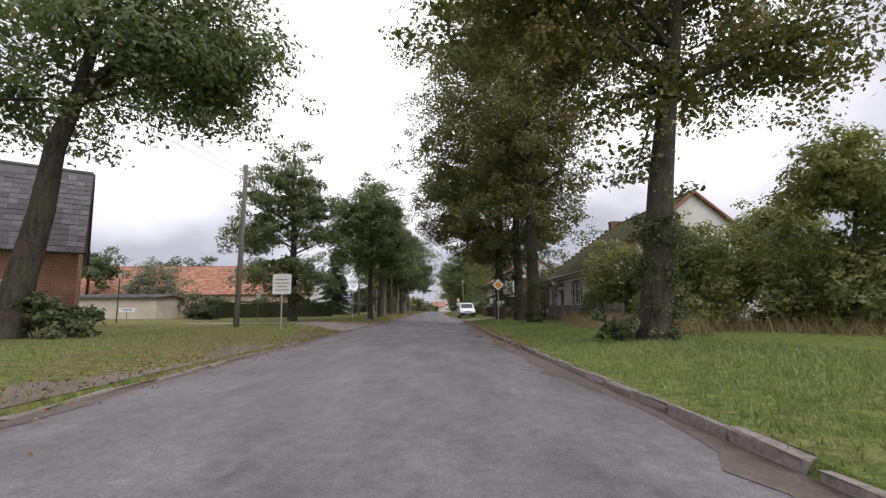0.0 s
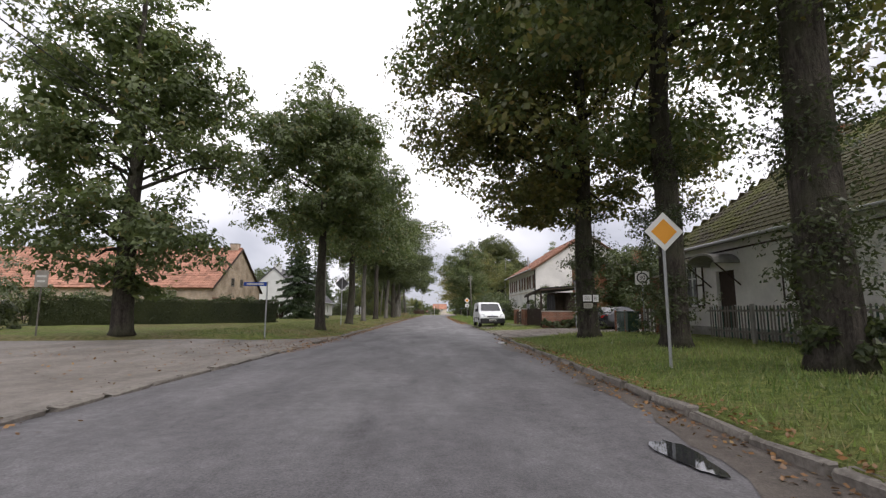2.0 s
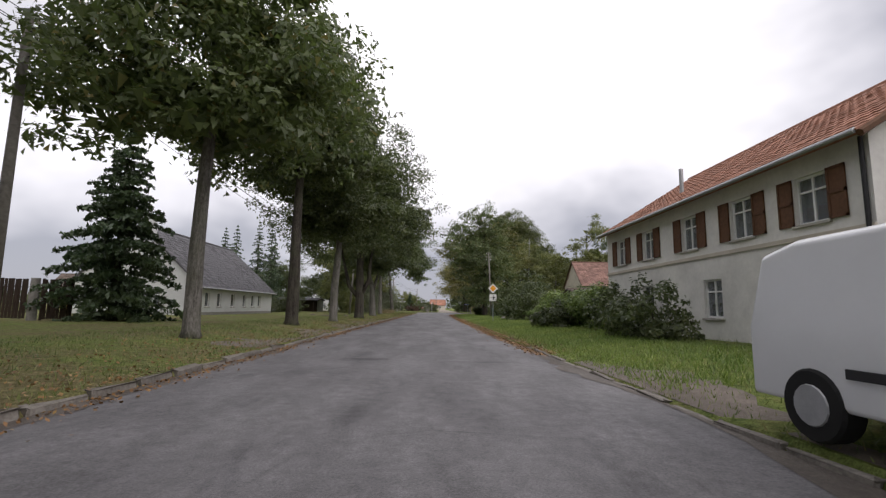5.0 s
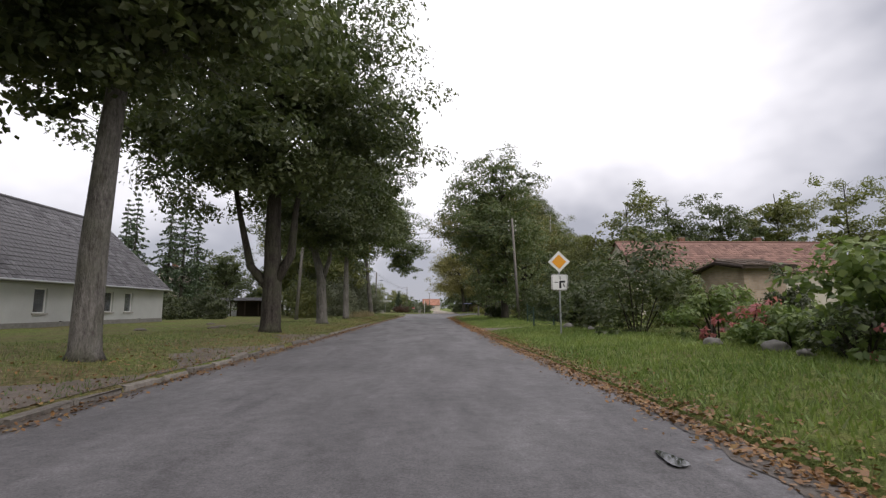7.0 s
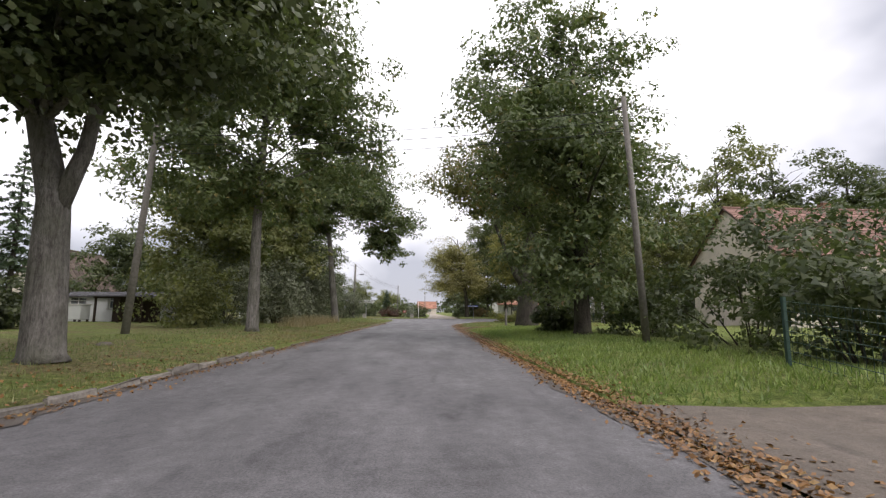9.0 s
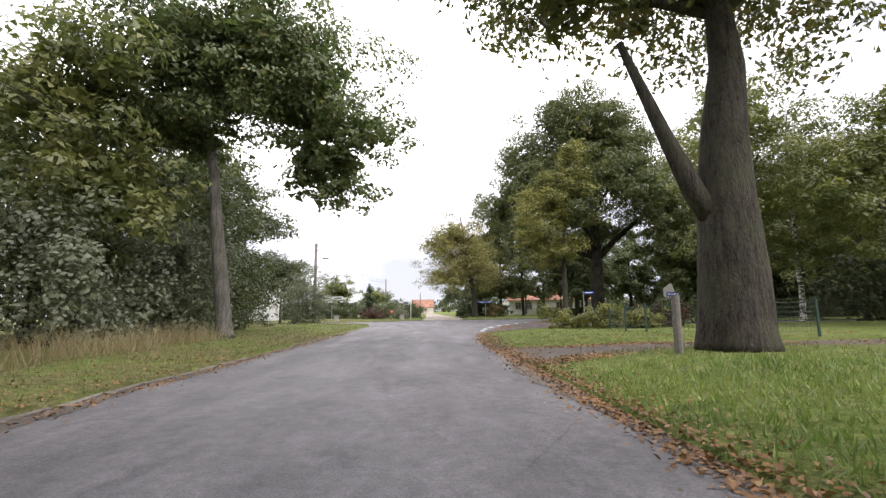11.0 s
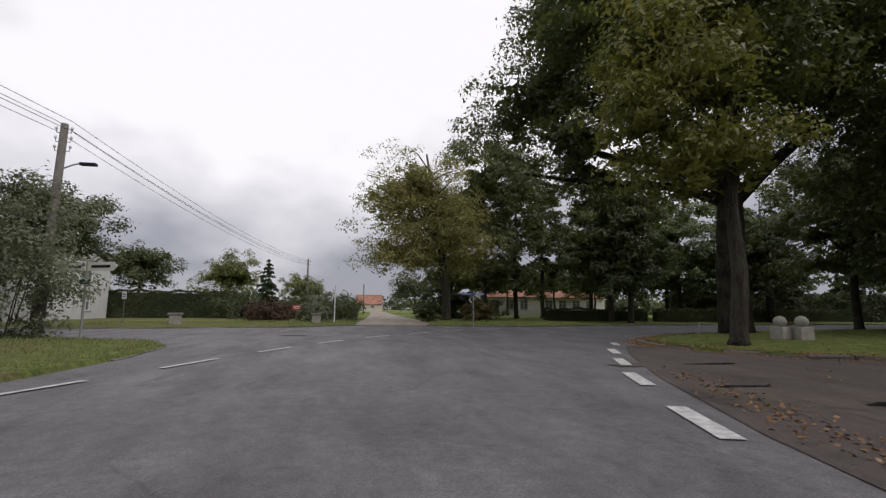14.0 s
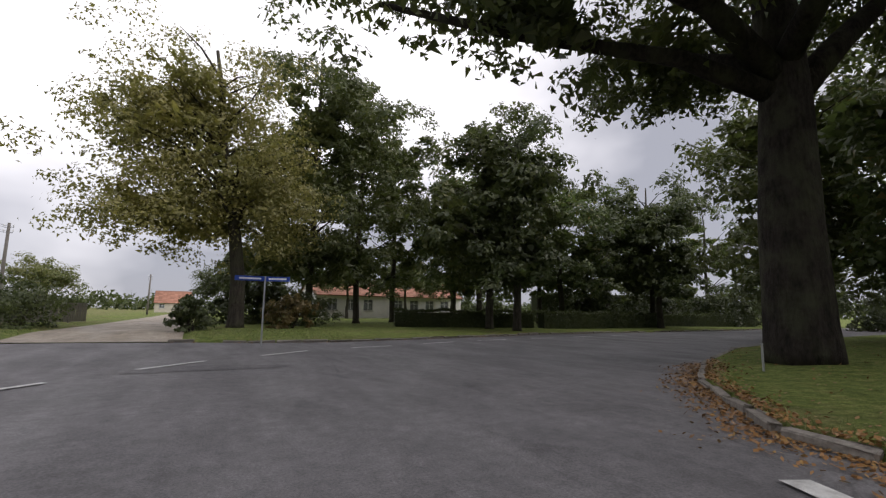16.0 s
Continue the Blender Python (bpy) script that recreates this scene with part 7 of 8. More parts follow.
kerb("kerb_outer", [p for p in OUTER_EDGE[::-1] if p[0] < 75], "low kerb along the park")
kerb("kerb_cross", [(2.4, 186.1), (-1, 182.3), (-10, 180.1), (-40, 179.3)], "low kerb across the junction", .03)


kerb("kerb_side_road", [(-4.93, 25.4), (-4.82, 30), (-4.68, 36), (-4.56, 42), (-4.5, 46)], "flush reddish edging stones before the side road", .05, 0)


def cobbles():
    r = np.random.default_rng(5)
    root = tagged(new("driveway"), "grey concrete cobbles of the wide driveway", "driveway", kind="structure")
    meshes = []
    for k in range(5):
        bm = boxed(-.105, .105, -.078, .078, -.06, .028, .012)
        for v in bm.verts:
            v.co += Vector(r.normal(0, .004, 3))
        me = bpy.data.meshes.new("cobble")
        bm.to_mesh(me)
        bm.free()
        me.materials.append(COBBLE)
        meshes.append(me)
    rows = []
    for j, y in enumerate(np.arange(42.2, 52.2, .172)):
        rows += [(x, y) for x in np.arange(3.3 + (.11 if j % 2 else 0), 16, .222)]
    p = np.array(rows) + r.normal(0, .004, (len(rows), 2))
    p = p[away(p, COBBLE_OUT) < -.12]
    z = lane_height(p)
    near = np.argsort(np.hypot(p[:, 0] - 4.6, p[:, 1] - 46.5))[:300]
    single = set(near.tolist())
    rest = []
    base = np.array([(-.103, -.076, -.05), (.103, -.076, -.05), (.103, .076, -.05), (-.103, .076, -.05), (-.095, -.068, .028), (.095, -.068, .028), (.095, .068, .028), (-.095, .068, .028)])
    faces = [(4, 5, 6, 7), (0, 1, 5, 4), (1, 2, 6, 5), (2, 3, 7, 6), (3, 0, 4, 7)]
    vs, fs = [], []
    for i, (x, y) in enumerate(p):
        if i in single:
            o = new("cobble", meshes[r.integers(5)])
            o.parent = root
            o.matrix_basis = pose(x, y, z[i] + r.normal(0, .004), r.normal(0, 1.2), r.normal(0, 1.2), r.normal(0, 2))
        else:
            k = len(vs)
            vs += (base + (x, y, z[i] + r.normal(0, .005))).tolist()
            fs += [tuple(q + k for q in f) for f in faces]
    me = bpy.data.meshes.new("cobbles")
    me.from_pydata(vs, [], fs)
    me.materials.append(COBBLE)
    o = new("cobbles", me)
    o.parent = root
    tagged(o, kind="stuff")


# ---- road markings ----
def dash(a, b, w, wear=0):
    a, b = Vector((*a, 0)), Vector((*b, 0))
    d = (b - a).normalized()
    n = Vector((-d.y, d.x, 0)) * w / 2
    bm = bmesh.new()
    vs = []
    for p in (a - n, b - n, b + n, a + n):
        h = float(road_height(np.array([[p.x, p.y]]))[0])
        vs.append(bm.verts.new((p.x, p.y, h + .018)))
    bm.faces.new(vs)
    ob = part("road_dash", bm, ROAD_PAINT)
    return tagged(ob, "worn white dash painted on the asphalt", "road marking", "priority road dashes", "structure")


def dashes(line, long, gap, w):
    q = resample(line, .1, False)
    step = int((long + gap) / .1)
    for i in range(0, len(q) - int(long / .1), step):
        dash(q[i], q[i + int(long / .1)], w)


for a, b in (((5.35, 148.6), (5.6, 150.0)), ((5.95, 151.4), (6.2, 152.9)), ((6.75, 154.5), (7.2, 155.95)), ((7.85, 157.5), (8.4, 159.0)), ((9.1, 160.2), (9.7, 161.6)), ((10.4, 162.8), (11.0, 164.25)), ((12.0, 165.55), (12.65, 166.95))):
    dash(a, b, .25)
dashes([(-1.9, 157.5), (0.0, 163.2), (1.6, 167.4), (3.4, 170.8), (6.2, 174.4), (8.6, 177.2), (12, 179.7), (20, 182.6), (34, 185)], 1.9, 1.6, .14)


# ---- poles, wires and signs ----
def power_pole(x, y, h, lean=0.0, arms=3, lamp=False, label="weathered wooden power pole with paired insulators", r=.14):
    root = thing("power_pole", x, y, gz(x, y) - .05, label, "pole", "power poles")
    top = (lean, 0, h)
    part("mast", tube(bmesh.new(), [(0, 0, 0), (lean * .5, 0, h * .5), top], [r, r * .85, r * .68], 12), WOOD_GREY, root, smooth=True)
    for k in range(arms):
        z = h - .25 - .38 * k
        for s in (-1, 1):
            bm = tube(bmesh.new(), [(lean, 0, z - .1), (lean + s * .26, 0, z - .12), (lean + s * .28, 0, z + .02)], [.014, .014, .014], 6)
            b = part("bracket", bm, DARK_PLASTIC, root)
            bm = bmesh.new()
            tube(bm, [(lean + s * .28, 0, z), (lean + s * .28, 0, z + .05), (lean + s * .28, 0, z + .12)], [.028, .055, .035], 8)
            part("insulator", bm, PAINT_WHITE, b)
    if lamp:
        arm = part("lamp_arm", tube(bmesh.new(), [(lean, 0, h - 1.9), (lean + .5, 0, h - 1.65), (lean + .8, 0, h - 1.6)], [.03, .03, .03], 6), STEEL, root)
        bm = bmesh.new()
        box(bm, lean + .7, lean + 1.3, -.11, .11, h - 1.68, h - 1.56, .03)
        part("lamp_head", bm, DARK_PLASTIC, arm)
    return root


power_pole(-9.5, 22.9, 8.2, .1, 4)
power_pole(-10.4, 66.5, 8.3, 0, 3)
power_pole(7.9, 113.3, 8.1, -.35, 3, r=.12)
power_pole(-10.6, 118.0, 8.6, .5, 3, r=.15)
power_pole(-8.9, 170.4, 8.6, .1, 3, True, "wooden power pole carrying a street lamp", r=.19)
power_pole(-3.9, 211.0, 7.3, 0, 2)
power_pole(3.2, 246.0, 6.0, 0, 2)


def wire(a, b, sag=.5):
    a, b = Vector(a), Vector(b)
    pts = [a.lerp(b, t) - Vector((0, 0, 4 * sag * t * (1 - t))) for t in np.linspace(0, 1, 14)]
    ob = part("overhead_wire", tube(bmesh.new(), pts, [.011] * 14, 5), DARK_PLASTIC)
    return tagged(ob, "thin dark overhead power wire between poles", "wire", "overhead wires")


for k, (p, q, s) in enumerate([((-9.4, 22.9, 8.3), (-10.4, 66.5, 8.4), .9), ((-10.4, 66.5, 8.4), (-10.1, 118, 8.6), 1.0), ((-10.1, 118, 8.6), (-8.8, 170.4, 8.6), 1.0), ((-8.8, 170.4, 8.6), (-3.9, 211, 7.2), .8), ((-9.4, 22.9, 8.3), (-10.5, -30, 8.4), .9)]):
    for dx, dz in ((-.28, 0), (.28, 0), (-.28, -.4), (.28, -.4)):
        wire((p[0] + dx, p[1], p[2] + dz), (q[0] + dx, q[1], q[2] + dz), s)
for dz in (0, -.38, -.76):
    wire((7.5, 113.3, 7.95 + dz), (-10.1, 118, 8.45 + dz), .35)


def sign_post(root, h, r=.03, material=STEEL):
    part("post", tube(bmesh.new(), [(0, 0, -.1), (0, 0, h)], [r, r], 10), material, root)


def plate(root, name, w, h, z, material, y=-.04, t=.004, label="", corner=.04, parent=None, x=0.0):
    bm = bmesh.new()
    box(bm, x - w / 2, x + w / 2, y - t, y + t, z - h / 2, z + h / 2)
    if corner:
        vert = [e for e in bm.edges if abs(e.verts[0].co.y - e.verts[1].co.y) > t]
        bmesh.ops.bevel(bm, geom=vert, offset=corner, segments=3, affect="EDGES")
    return part(name, bm, material, parent or root, label)


def diamond_mesh(s, y, t):
    bm = bmesh.new()
    d = s / math.sqrt(2)
    return prism(bm, [(0, -d), (d, 0), (0, d), (-d, 0)], "y", y - t, y + t)


def priority_sign(x, y, z_c, s=.60, rz=0.0, sub=False, back=None, label="priority road sign, amber diamond on a grey post"):
    g = gz(x, y)
    root = thing("priority_sign", x, y, g, label, "road sign", rz=rz)
    zc = z_c - g
    sign_post(root, zc + s * .6)
    for nm, ss, dy, mt in (("sign_plate", s, -.045, PAINT_WHITE), ("amber_field", s * .66, -.052, PAINT_YELLOW)):
        o = part(nm, diamond_mesh(ss, dy, .004), mt, root)
        o.location.z = zc
    o = part("sign_back", diamond_mesh(s * .99, -.038, .002), back or CONCRETE, root)
    o.location.z = zc
    if sub:
        z2 = zc - s * .707 - .36
        p = plate(root, "route_plate", .62, .60, z2, PAINT_WHITE, -.045)
        bm = bmesh.new()
        for b in ((-.29, .29, -.29, -.275), (-.29, .29, .275, .29), (-.29, -.275, -.275, .275), (.275, .29, -.275, .275)):
            box(bm, b[0], b[1], -.052, -.05, z2 + b[2], z2 + b[3])
        part("border", bm, PAINT_BLACK, p)
        bm = bmesh.new()
        box(bm, -.02, .06, -.052, -.05, z2 - .22, z2 - .02)
        box(bm, .02, .20, -.0525, -.0505, z2 - .02, z2 + .06)
        box(bm, -.02, .06, -.053, -.051, z2 - .03, z2 + .05)
        part("thick_route", bm, PAINT_BLACK, p)
        bm = bmesh.new()
        box(bm, -.20, -.06, -.052, -.05, z2 - .015, z2 + .015)
        box(bm, .005, .035, -.052, -.05, z2 + .10, z2 + .22)
        prism(bm, [(.10, z2 - .06), (.13, z2 - .04), (.20, z2 - .17), (.17, z2 - .19)], "y", -.053, -.051)
        part("thin_route", bm, PAINT_BLACK, p)
    return root


priority_sign(4.45, 30.8, 2.80, .55)
priority_sign(5.45, 94.2, 2.95, .58, -4, True, label="priority road sign over a white bending-route plate")
priority_sign(-6.6, 55.5, 3.22, .72, 176, back=SIGN_GREY, label="dark grey back of a priority sign on a post")


def bars(root, parent, rows, w, z0, dz, y, material=DARK_PLASTIC, h=.035, x=0.0):
    for k, f in enumerate(rows):
        bm = boxed(x - w * f / 2, x + w * f / 2, y - .001, y + .001, z0 - k * dz - h / 2, z0 - k * dz + h / 2)
        part("text_bar", bm, material, parent)


def info_board(x, y, zc, w, h, rz=0, label="white notice board with grey lines on a post"):
    g = gz(x, y)
    root = thing("notice_board", x, y, g, label, "sign", rz=rz)
    sign_post(root, zc - g + h / 2, .035)
    p = plate(root, "board", w, h, zc - g, PAINT_WHITE, -.05, .008)
    bars(root, p, (.7, .8, .6, .75), w, zc - g + h * .22, h * .17, -.0615, WOOD_GREY)
    return root


info_board(-7.07, 22.05, 2.42, .92, .95, -8)


def street_name(x, y, z_top, plates, label="blue street name plates on a thin steel post"):
    g = gz(x, y)
    root = thing("street_sign", x, y, g, label, "street sign")
    sign_post(root, z_top - g, .03)
    for k, (dx, w, rz) in enumerate(plates):
        z = z_top - g - .10 - .0 * k
        bm = boxed(0, w, -.006, .006, -.085, .085, .003)
        o = part("name_plate", bm, PAINT_BLUE, root)
        o.matrix_basis = pose(0, 0, z, 0, 0, rz)
        bm = boxed(w * .14, w * .86, -.0085, .0085, -.03, .03)
        t = part("text_bar", bm, PAINT_WHITE, o)
    return root


street_name(-7.0, 41.4, 2.45, ((0, 1.0, 178),))
street_name(10.85, 182.3, 2.42, ((0, 1.0, 182), (0, .85, -24)))
street_name(11.9, 149.7, 2.32, ((0, .64, -20),))


def giveway():
    g = gz(8.74, 50.2)
    root = thing("give_way_sign", 8.74, 50.2, g, "grey triangular sign seen from behind on a post", "road sign", rz=96)
    sign_post(root, 2.95)
    bm = prism(bmesh.new(), [(0, -.42), (.42, .34), (-.42, .34)], "y", -.06, -.05)
    o = part("sign_back", bm, SIGN_GREY, root)
    o.location.z = 2.75
    bm = prism(bmesh.new(), [(0, -.40), (.40, .33), (-.40, .33)], "y", -.066, -.062)
    o = part("sign_face", bm, PAINT_WHITE, root)
    o.location.z = 2.75


giveway()


def small_board(name, x, y, zc, w, h, material, label, rz=0):
    g = gz(x, y)
    root = thing(name, x, y, g, label, "sign", rz=rz)
    sign_post(root, zc - g + .05, .028, WOOD_GREY)
    p = plate(root, "board", w, h, zc - g, material, -.04, .008, corner=.01)
    bars(root, p, (.75, .6), w, zc - g + h * .15, h * .3, -.0495, PAINT_WHITE if material is not PAINT_WHITE else PAINT_BLUE, h * .12)
    return root


small_board("red_board", -1.6, 185.6, 1.3, .62, .36, PAINT_RED, "faded red board on a short post by the garden", 8)
park = small_board("notice_sign", 23.4, 159.6, 1.94, .82, .46, PAINT_WHITE, "white notice under a blue heading near the monument", -30)
part("top_post", boxed(-.022, .022, -.03, .01, 1.9 - gz(23.4, 159.6), 2.48 - gz(23.4, 159.6), .004), WOOD_GREY, park)
heading = plate(park, "heading_plate", 1.0, .3, 2.36 - gz(23.4, 159.6), PAINT_BLUE, -.04, .008, corner=.01)
bars(park, heading, (.8,), 1.0, 2.36 - gz(23.4, 159.6), .2, -.0495, PAINT_WHITE, .07)
small_board("notice_sign", -21.8, 33.8, 1.25, .95, .3, PAINT_WHITE, "small white sign beside the lantern", 20)
small_board("marker_plate", -12.3, 184.0, 2.0, .34, .5, PAINT_WHITE, "small white plate on a thin steel post", -20)


small_board("side_sign", -14.6, 39.4, 2.4, .42, .62, SANDSTONE, "faded grey sign plate on a thin post", 12)


def direction_sign(x, y, z_top):
    g = gz(x, y)
    root = thing("direction_sign", x, y, g, "white arrow-shaped direction signs on a post", "road sign", rz=-25)
    sign_post(root, z_top - g, .045)
    for s, z, w in ((-1, z_top - g - .2, 1.25), (1, z_top - g - .2, 1.3)):
        bm = prism(bmesh.new(), [(s * .06, -.16), (s * w, -.16), (s * (w + .18), 0), (s * w, .16), (s * .06, .16)], "y", -.05, -.03)
        o = part("arrow", bm, PAINT_WHITE, root)
        o.location.z = z
        bm = boxed(min(s * .25, s * (w - .15)), max(s * .25, s * (w - .15)), -.054, -.051, -.05, .05)
        part("text_bar", bm, PAINT_BLACK, o)
    o = plate(root, "cycle_plate", .5, .16, z_top - g - .75, PAINT_GREEN, -.05, .006, corner=.01)
    return root


direction_sign(-6.9, 169.4, 2.9)


def lone_post(x, y, h, r=.035, material=WOOD_GREY, label="thin weathered post standing in the grass", name="post", cat="post"):
    root = thing(name, x, y, gz(x, y) - .05, label, cat)
    part("shaft", tube(bmesh.new(), [(0, 0, 0), (0, 0, h * .5), (.01, 0, h)], [r, r, r * .92], 10), material, root)
    return root


lone_post(-7.1, 62.5, 2.9, .04, WOOD_GREY, "thin weathered grey post on the verge")
lone_post(6.92, 131.1, 1.25, .09, WOOD_GREY, "short rough wooden bollard by the drive")
lone_post(1.0, 187.6, 2.9, .05, PAINT_WHITE, "white steel post at the corner garden")
lone_post(19.1, 170.4, .62, .024, STEEL, "short marker post with a red top", "marker_post")
lone_post(15.2, 18.2, 1.9, .07, WOOD_GREY, "leaning grey fence post in the wild plot")
lone_post(8.9, 24.6, 1.3, .06, WOOD_GREY, "grey fence post in dry grass")
lone_post(-14.5, 173.9, 2.2, .03, PAINT_WHITE, "thin white post on the far lawn")


def lantern(x, y, h):
    root = thing("lantern", x, y, gz(x, y), "black garden lantern on a slim post", "lamp")
    part("post", tube(bmesh.new(), [(0, 0, 0), (0, 0, h)], [.04, .03], 10), DARK_PLASTIC, root)
    part("glass", tube(bmesh.new(), [(0, 0, h), (0, 0, h + .34)], [.09, .14], 6), LAMP_CLEAR, root)
    part("hood", tube(bmesh.new(), [(0, 0, h + .34), (0, 0, h + .40), (0, 0, h + .52)], [.19, .15, .02], 6), DARK_PLASTIC, root)


lantern(-22.1, 33.2, 3.2)


# ---- fences ----
def picket_fence(name, label, a, b, h, w, gap, material, post_every=2.4, post_mat=None, rail_z=(.3, .8), point=True, alt=None, base=.08):
    a, b = np.array(a, float), np.array(b, float)
    L = np.linalg.norm(b - a)
    ang = math.degrees(math.atan2(*(b - a)[::-1]))
    root = thing(name, a[0], a[1], min(gz(*a), gz(*b)), label, "fence", rz=ang)
    r = np.random.default_rng(int(L * 10))
    outline = [(-w / 2, 0), (w / 2, 0), (w / 2, h - base - w * .6), (0, h - base), (-w / 2, h - base - w * .6)] if point else [(-w / 2, 0), (w / 2, 0), (w / 2, h - base), (-w / 2, h - base)]
    meshes = []
    for mt in (material, alt or material):
        me = bpy.data.meshes.new("picket")
        bm = prism(bmesh.new(), outline, "y", -.011, .011)
        bm.to_mesh(me)
        bm.free()
        me.materials.append(mt)
        meshes.append(me)
    n = int(L / (w + gap))
    for k in range(n):
        o = new("picket", meshes[1 if alt and k % 3 == 1 else 0])
        o.parent = root
        o.matrix_basis = pose((k + .5) * L / n, -.03, base + r.normal(0, .008), 0, r.normal(0, .7), 0)
    for z in rail_z:
        part("rail", boxed(0, L, -.018, .022, z * h - .03, z * h + .03), material, root)
    for k in range(int(L / post_every) + 1):
        x = min(k * post_every, L)
        part("post", boxed(x - .05, x + .05, .022, .11, -.1, h + .04, .008), post_mat or material, root)
    return root


picket_fence("picket_fence", "faded green picket fence before the cottage", (9.4, 25.6), (9.6, 38.0), 1.12, .05, .09, WOOD_GREY, 2.5, CONCRETE, (.28, .86), True, PAINT_GREEN)
picket_fence("picket_fence", "grey picket fence by the cottage entrance", (9.6, 40.2), (9.7, 43.2), 1.1, .055, .07, WOOD_GREY, 1.5, BRICK, (.28, .84), True, PAINT_WHITE)
picket_fence("garden_gate", "green metal bar gate beside the cottage", (9.7, 43.8), (9.9, 47.0), 1.15, .03, .09, PAINT_GREEN, 1.5, BRICK, (.12, .95), False)
picket_fence("board_fence", "dark brown picket fence below the porch", (6.52, 53.9), (6.98, 51.85), 1.15, .10, .035, WOOD_DARK, 1.4, WOOD_DARK, (.25, .8), True)
picket_fence("garden_gate", "dark wooden gate between brick pillars", (6.66, 55.58), (6.54, 54.32), 1.0, .09, .03, WOOD_DARK, 5, WOOD_DARK, (.25, .8), False)
picket_fence("wild_fence", "ramshackle paling fence lost in tall grass", (8.6, 20.5), (9.3, 25.4), 1.1, .06, .16, WOOD_GREY, 2.4, WOOD_GREY, (.3, .8))
picket_fence("garden_fence", "weathered board fence along the corner garden", (-1.0, 200.0), (2.6, 203.5), 1.3, .12, .02, WOOD_GREY, 2, WOOD_GREY, (.25, .8), False)
picket_fence("yard_gate", "dark boarded yard gate beside the farmhouse", (-21.8, 79.4), (-20.5, 79.5), 2.1, .14, .012, WOOD_DARK, 1.5, WOOD_DARK, (.2, .8), False)
picket_fence("yard_gate", "dark boarded yard gate next to a concrete post", (-19.8, 79.5), (-18.4, 79.6), 2.1, .14, .012, WOOD_DARK, 1.4, WOOD_DARK, (.2, .8), False)
lone_post(-20.15, 79.45, 2.2, .22, CONCRETE, "stout weathered concrete gate post", "gate_post")


def rail_fence(a, b, h=1.0):
    a, b = np.array(a, float), np.array(b, float)
    L = np.linalg.norm(b - a)
    root = thing("rail_fence", a[0], a[1], gz(*a), "dark horizontal board fence between brick pillars", "fence", rz=math.degrees(math.atan2(*(b - a)[::-1])))
    for k in range(4):
        part("board", boxed(0, L, -.015, .015, .14 + .21 * k, .30 + .21 * k, .004), WOOD_DARK, root)
    for x in (0.06, L / 2, L - .06):
        part("post", boxed(x - .05, x + .05, .015, .1, -.05, h, .006), WOOD_DARK, root)


rail_fence((6.6, 58.25), (6.66, 56.05))


def pillar(x, y, h=1.15, w=.36):
    root = thing("gate_pillar", x, y, gz(x, y) - .05, "square red brick gate pillar with a stone cap", "pillar", "garden pillars")
    part("shaft", boxed(-w / 2, w / 2, -w / 2, w / 2, 0, h), BRICK, root)
    bm = boxed(-w / 2 - .04, w / 2 + .04, -w / 2 - .04, w / 2 + .04, h, h + .07, .015)
    part("cap", bm, SANDSTONE, root)
    return root


for p in ((6.6, 58.5), (6.68, 55.8), (6.5, 54.1), (8.9, 66.0)):
    pillar(*p)


pillar(10.15, 42.2, 2.5, .55)


def zone_sign(x, y, zc, rz):
    """A square speed-zone plate: dark ring and numerals on white."""
    g = gz(x, y)
    root = thing("speed_sign", x, y, g, "white square 30 zone sign with a dark ring", "road sign", rz=rz)
    sign_post(root, zc - g + .3, .03)
    p = plate(root, "board", .62, .62, zc - g, PAINT_WHITE, -.05, .008, corner=.03)
    bm = bmesh.new()
    ring = [[bm.verts.new((rr * math.cos(t), -.0615, rr * math.sin(t) + zc - g)) for t in np.linspace(0, 2 * np.pi, 32, endpoint=False)] for rr in (.19, .245)]
    for q in range(32):
        bm.faces.new((ring[0][q], ring[0][(q + 1) % 32], ring[1][(q + 1) % 32], ring[1][q]))
    part("ring", bm, PAINT_BLACK, p)
    cu = bpy.data.curves.new("numerals", "FONT")
    cu.body, cu.size, cu.align_x, cu.align_y = "30", .27, "CENTER", "CENTER"
    tmp = bpy.data.objects.new("numerals", cu)
    me = bpy.data.meshes.new_from_object(tmp)
    bpy.data.objects.remove(tmp)
    me.materials.clear()
    me.materials.append(PAINT_BLACK)
    ob = new("numerals", me)
    ob.parent = p
    ob.matrix_basis = pose(0, -.0625, zc - g, 90, 0, 0)


zone_sign(9.62, 42.98, 2.79, -18)


def letterbox(x, y, z, label, material=STEEL, rz=90):
    root = thing("letterbox", x, y, z, label, "letterbox", rz=rz)
    part("box", boxed(-.19, .19, -.07, .07, 0, .42, .012), material, root)
    part("flap", boxed(-.15, .15, -.085, -.07, .28, .36, .004), DARK_PLASTIC, root)
    part("stand", boxed(-.03, .03, -.02, .02, -z + .2, 0), STEEL, root)


letterbox(6.62, 54.1, 1.35, "grey letterbox on the gate pillar")
letterbox(9.5, 40.45, 1.08, "white letterbox at the cottage fence", PAINT_WHITE)


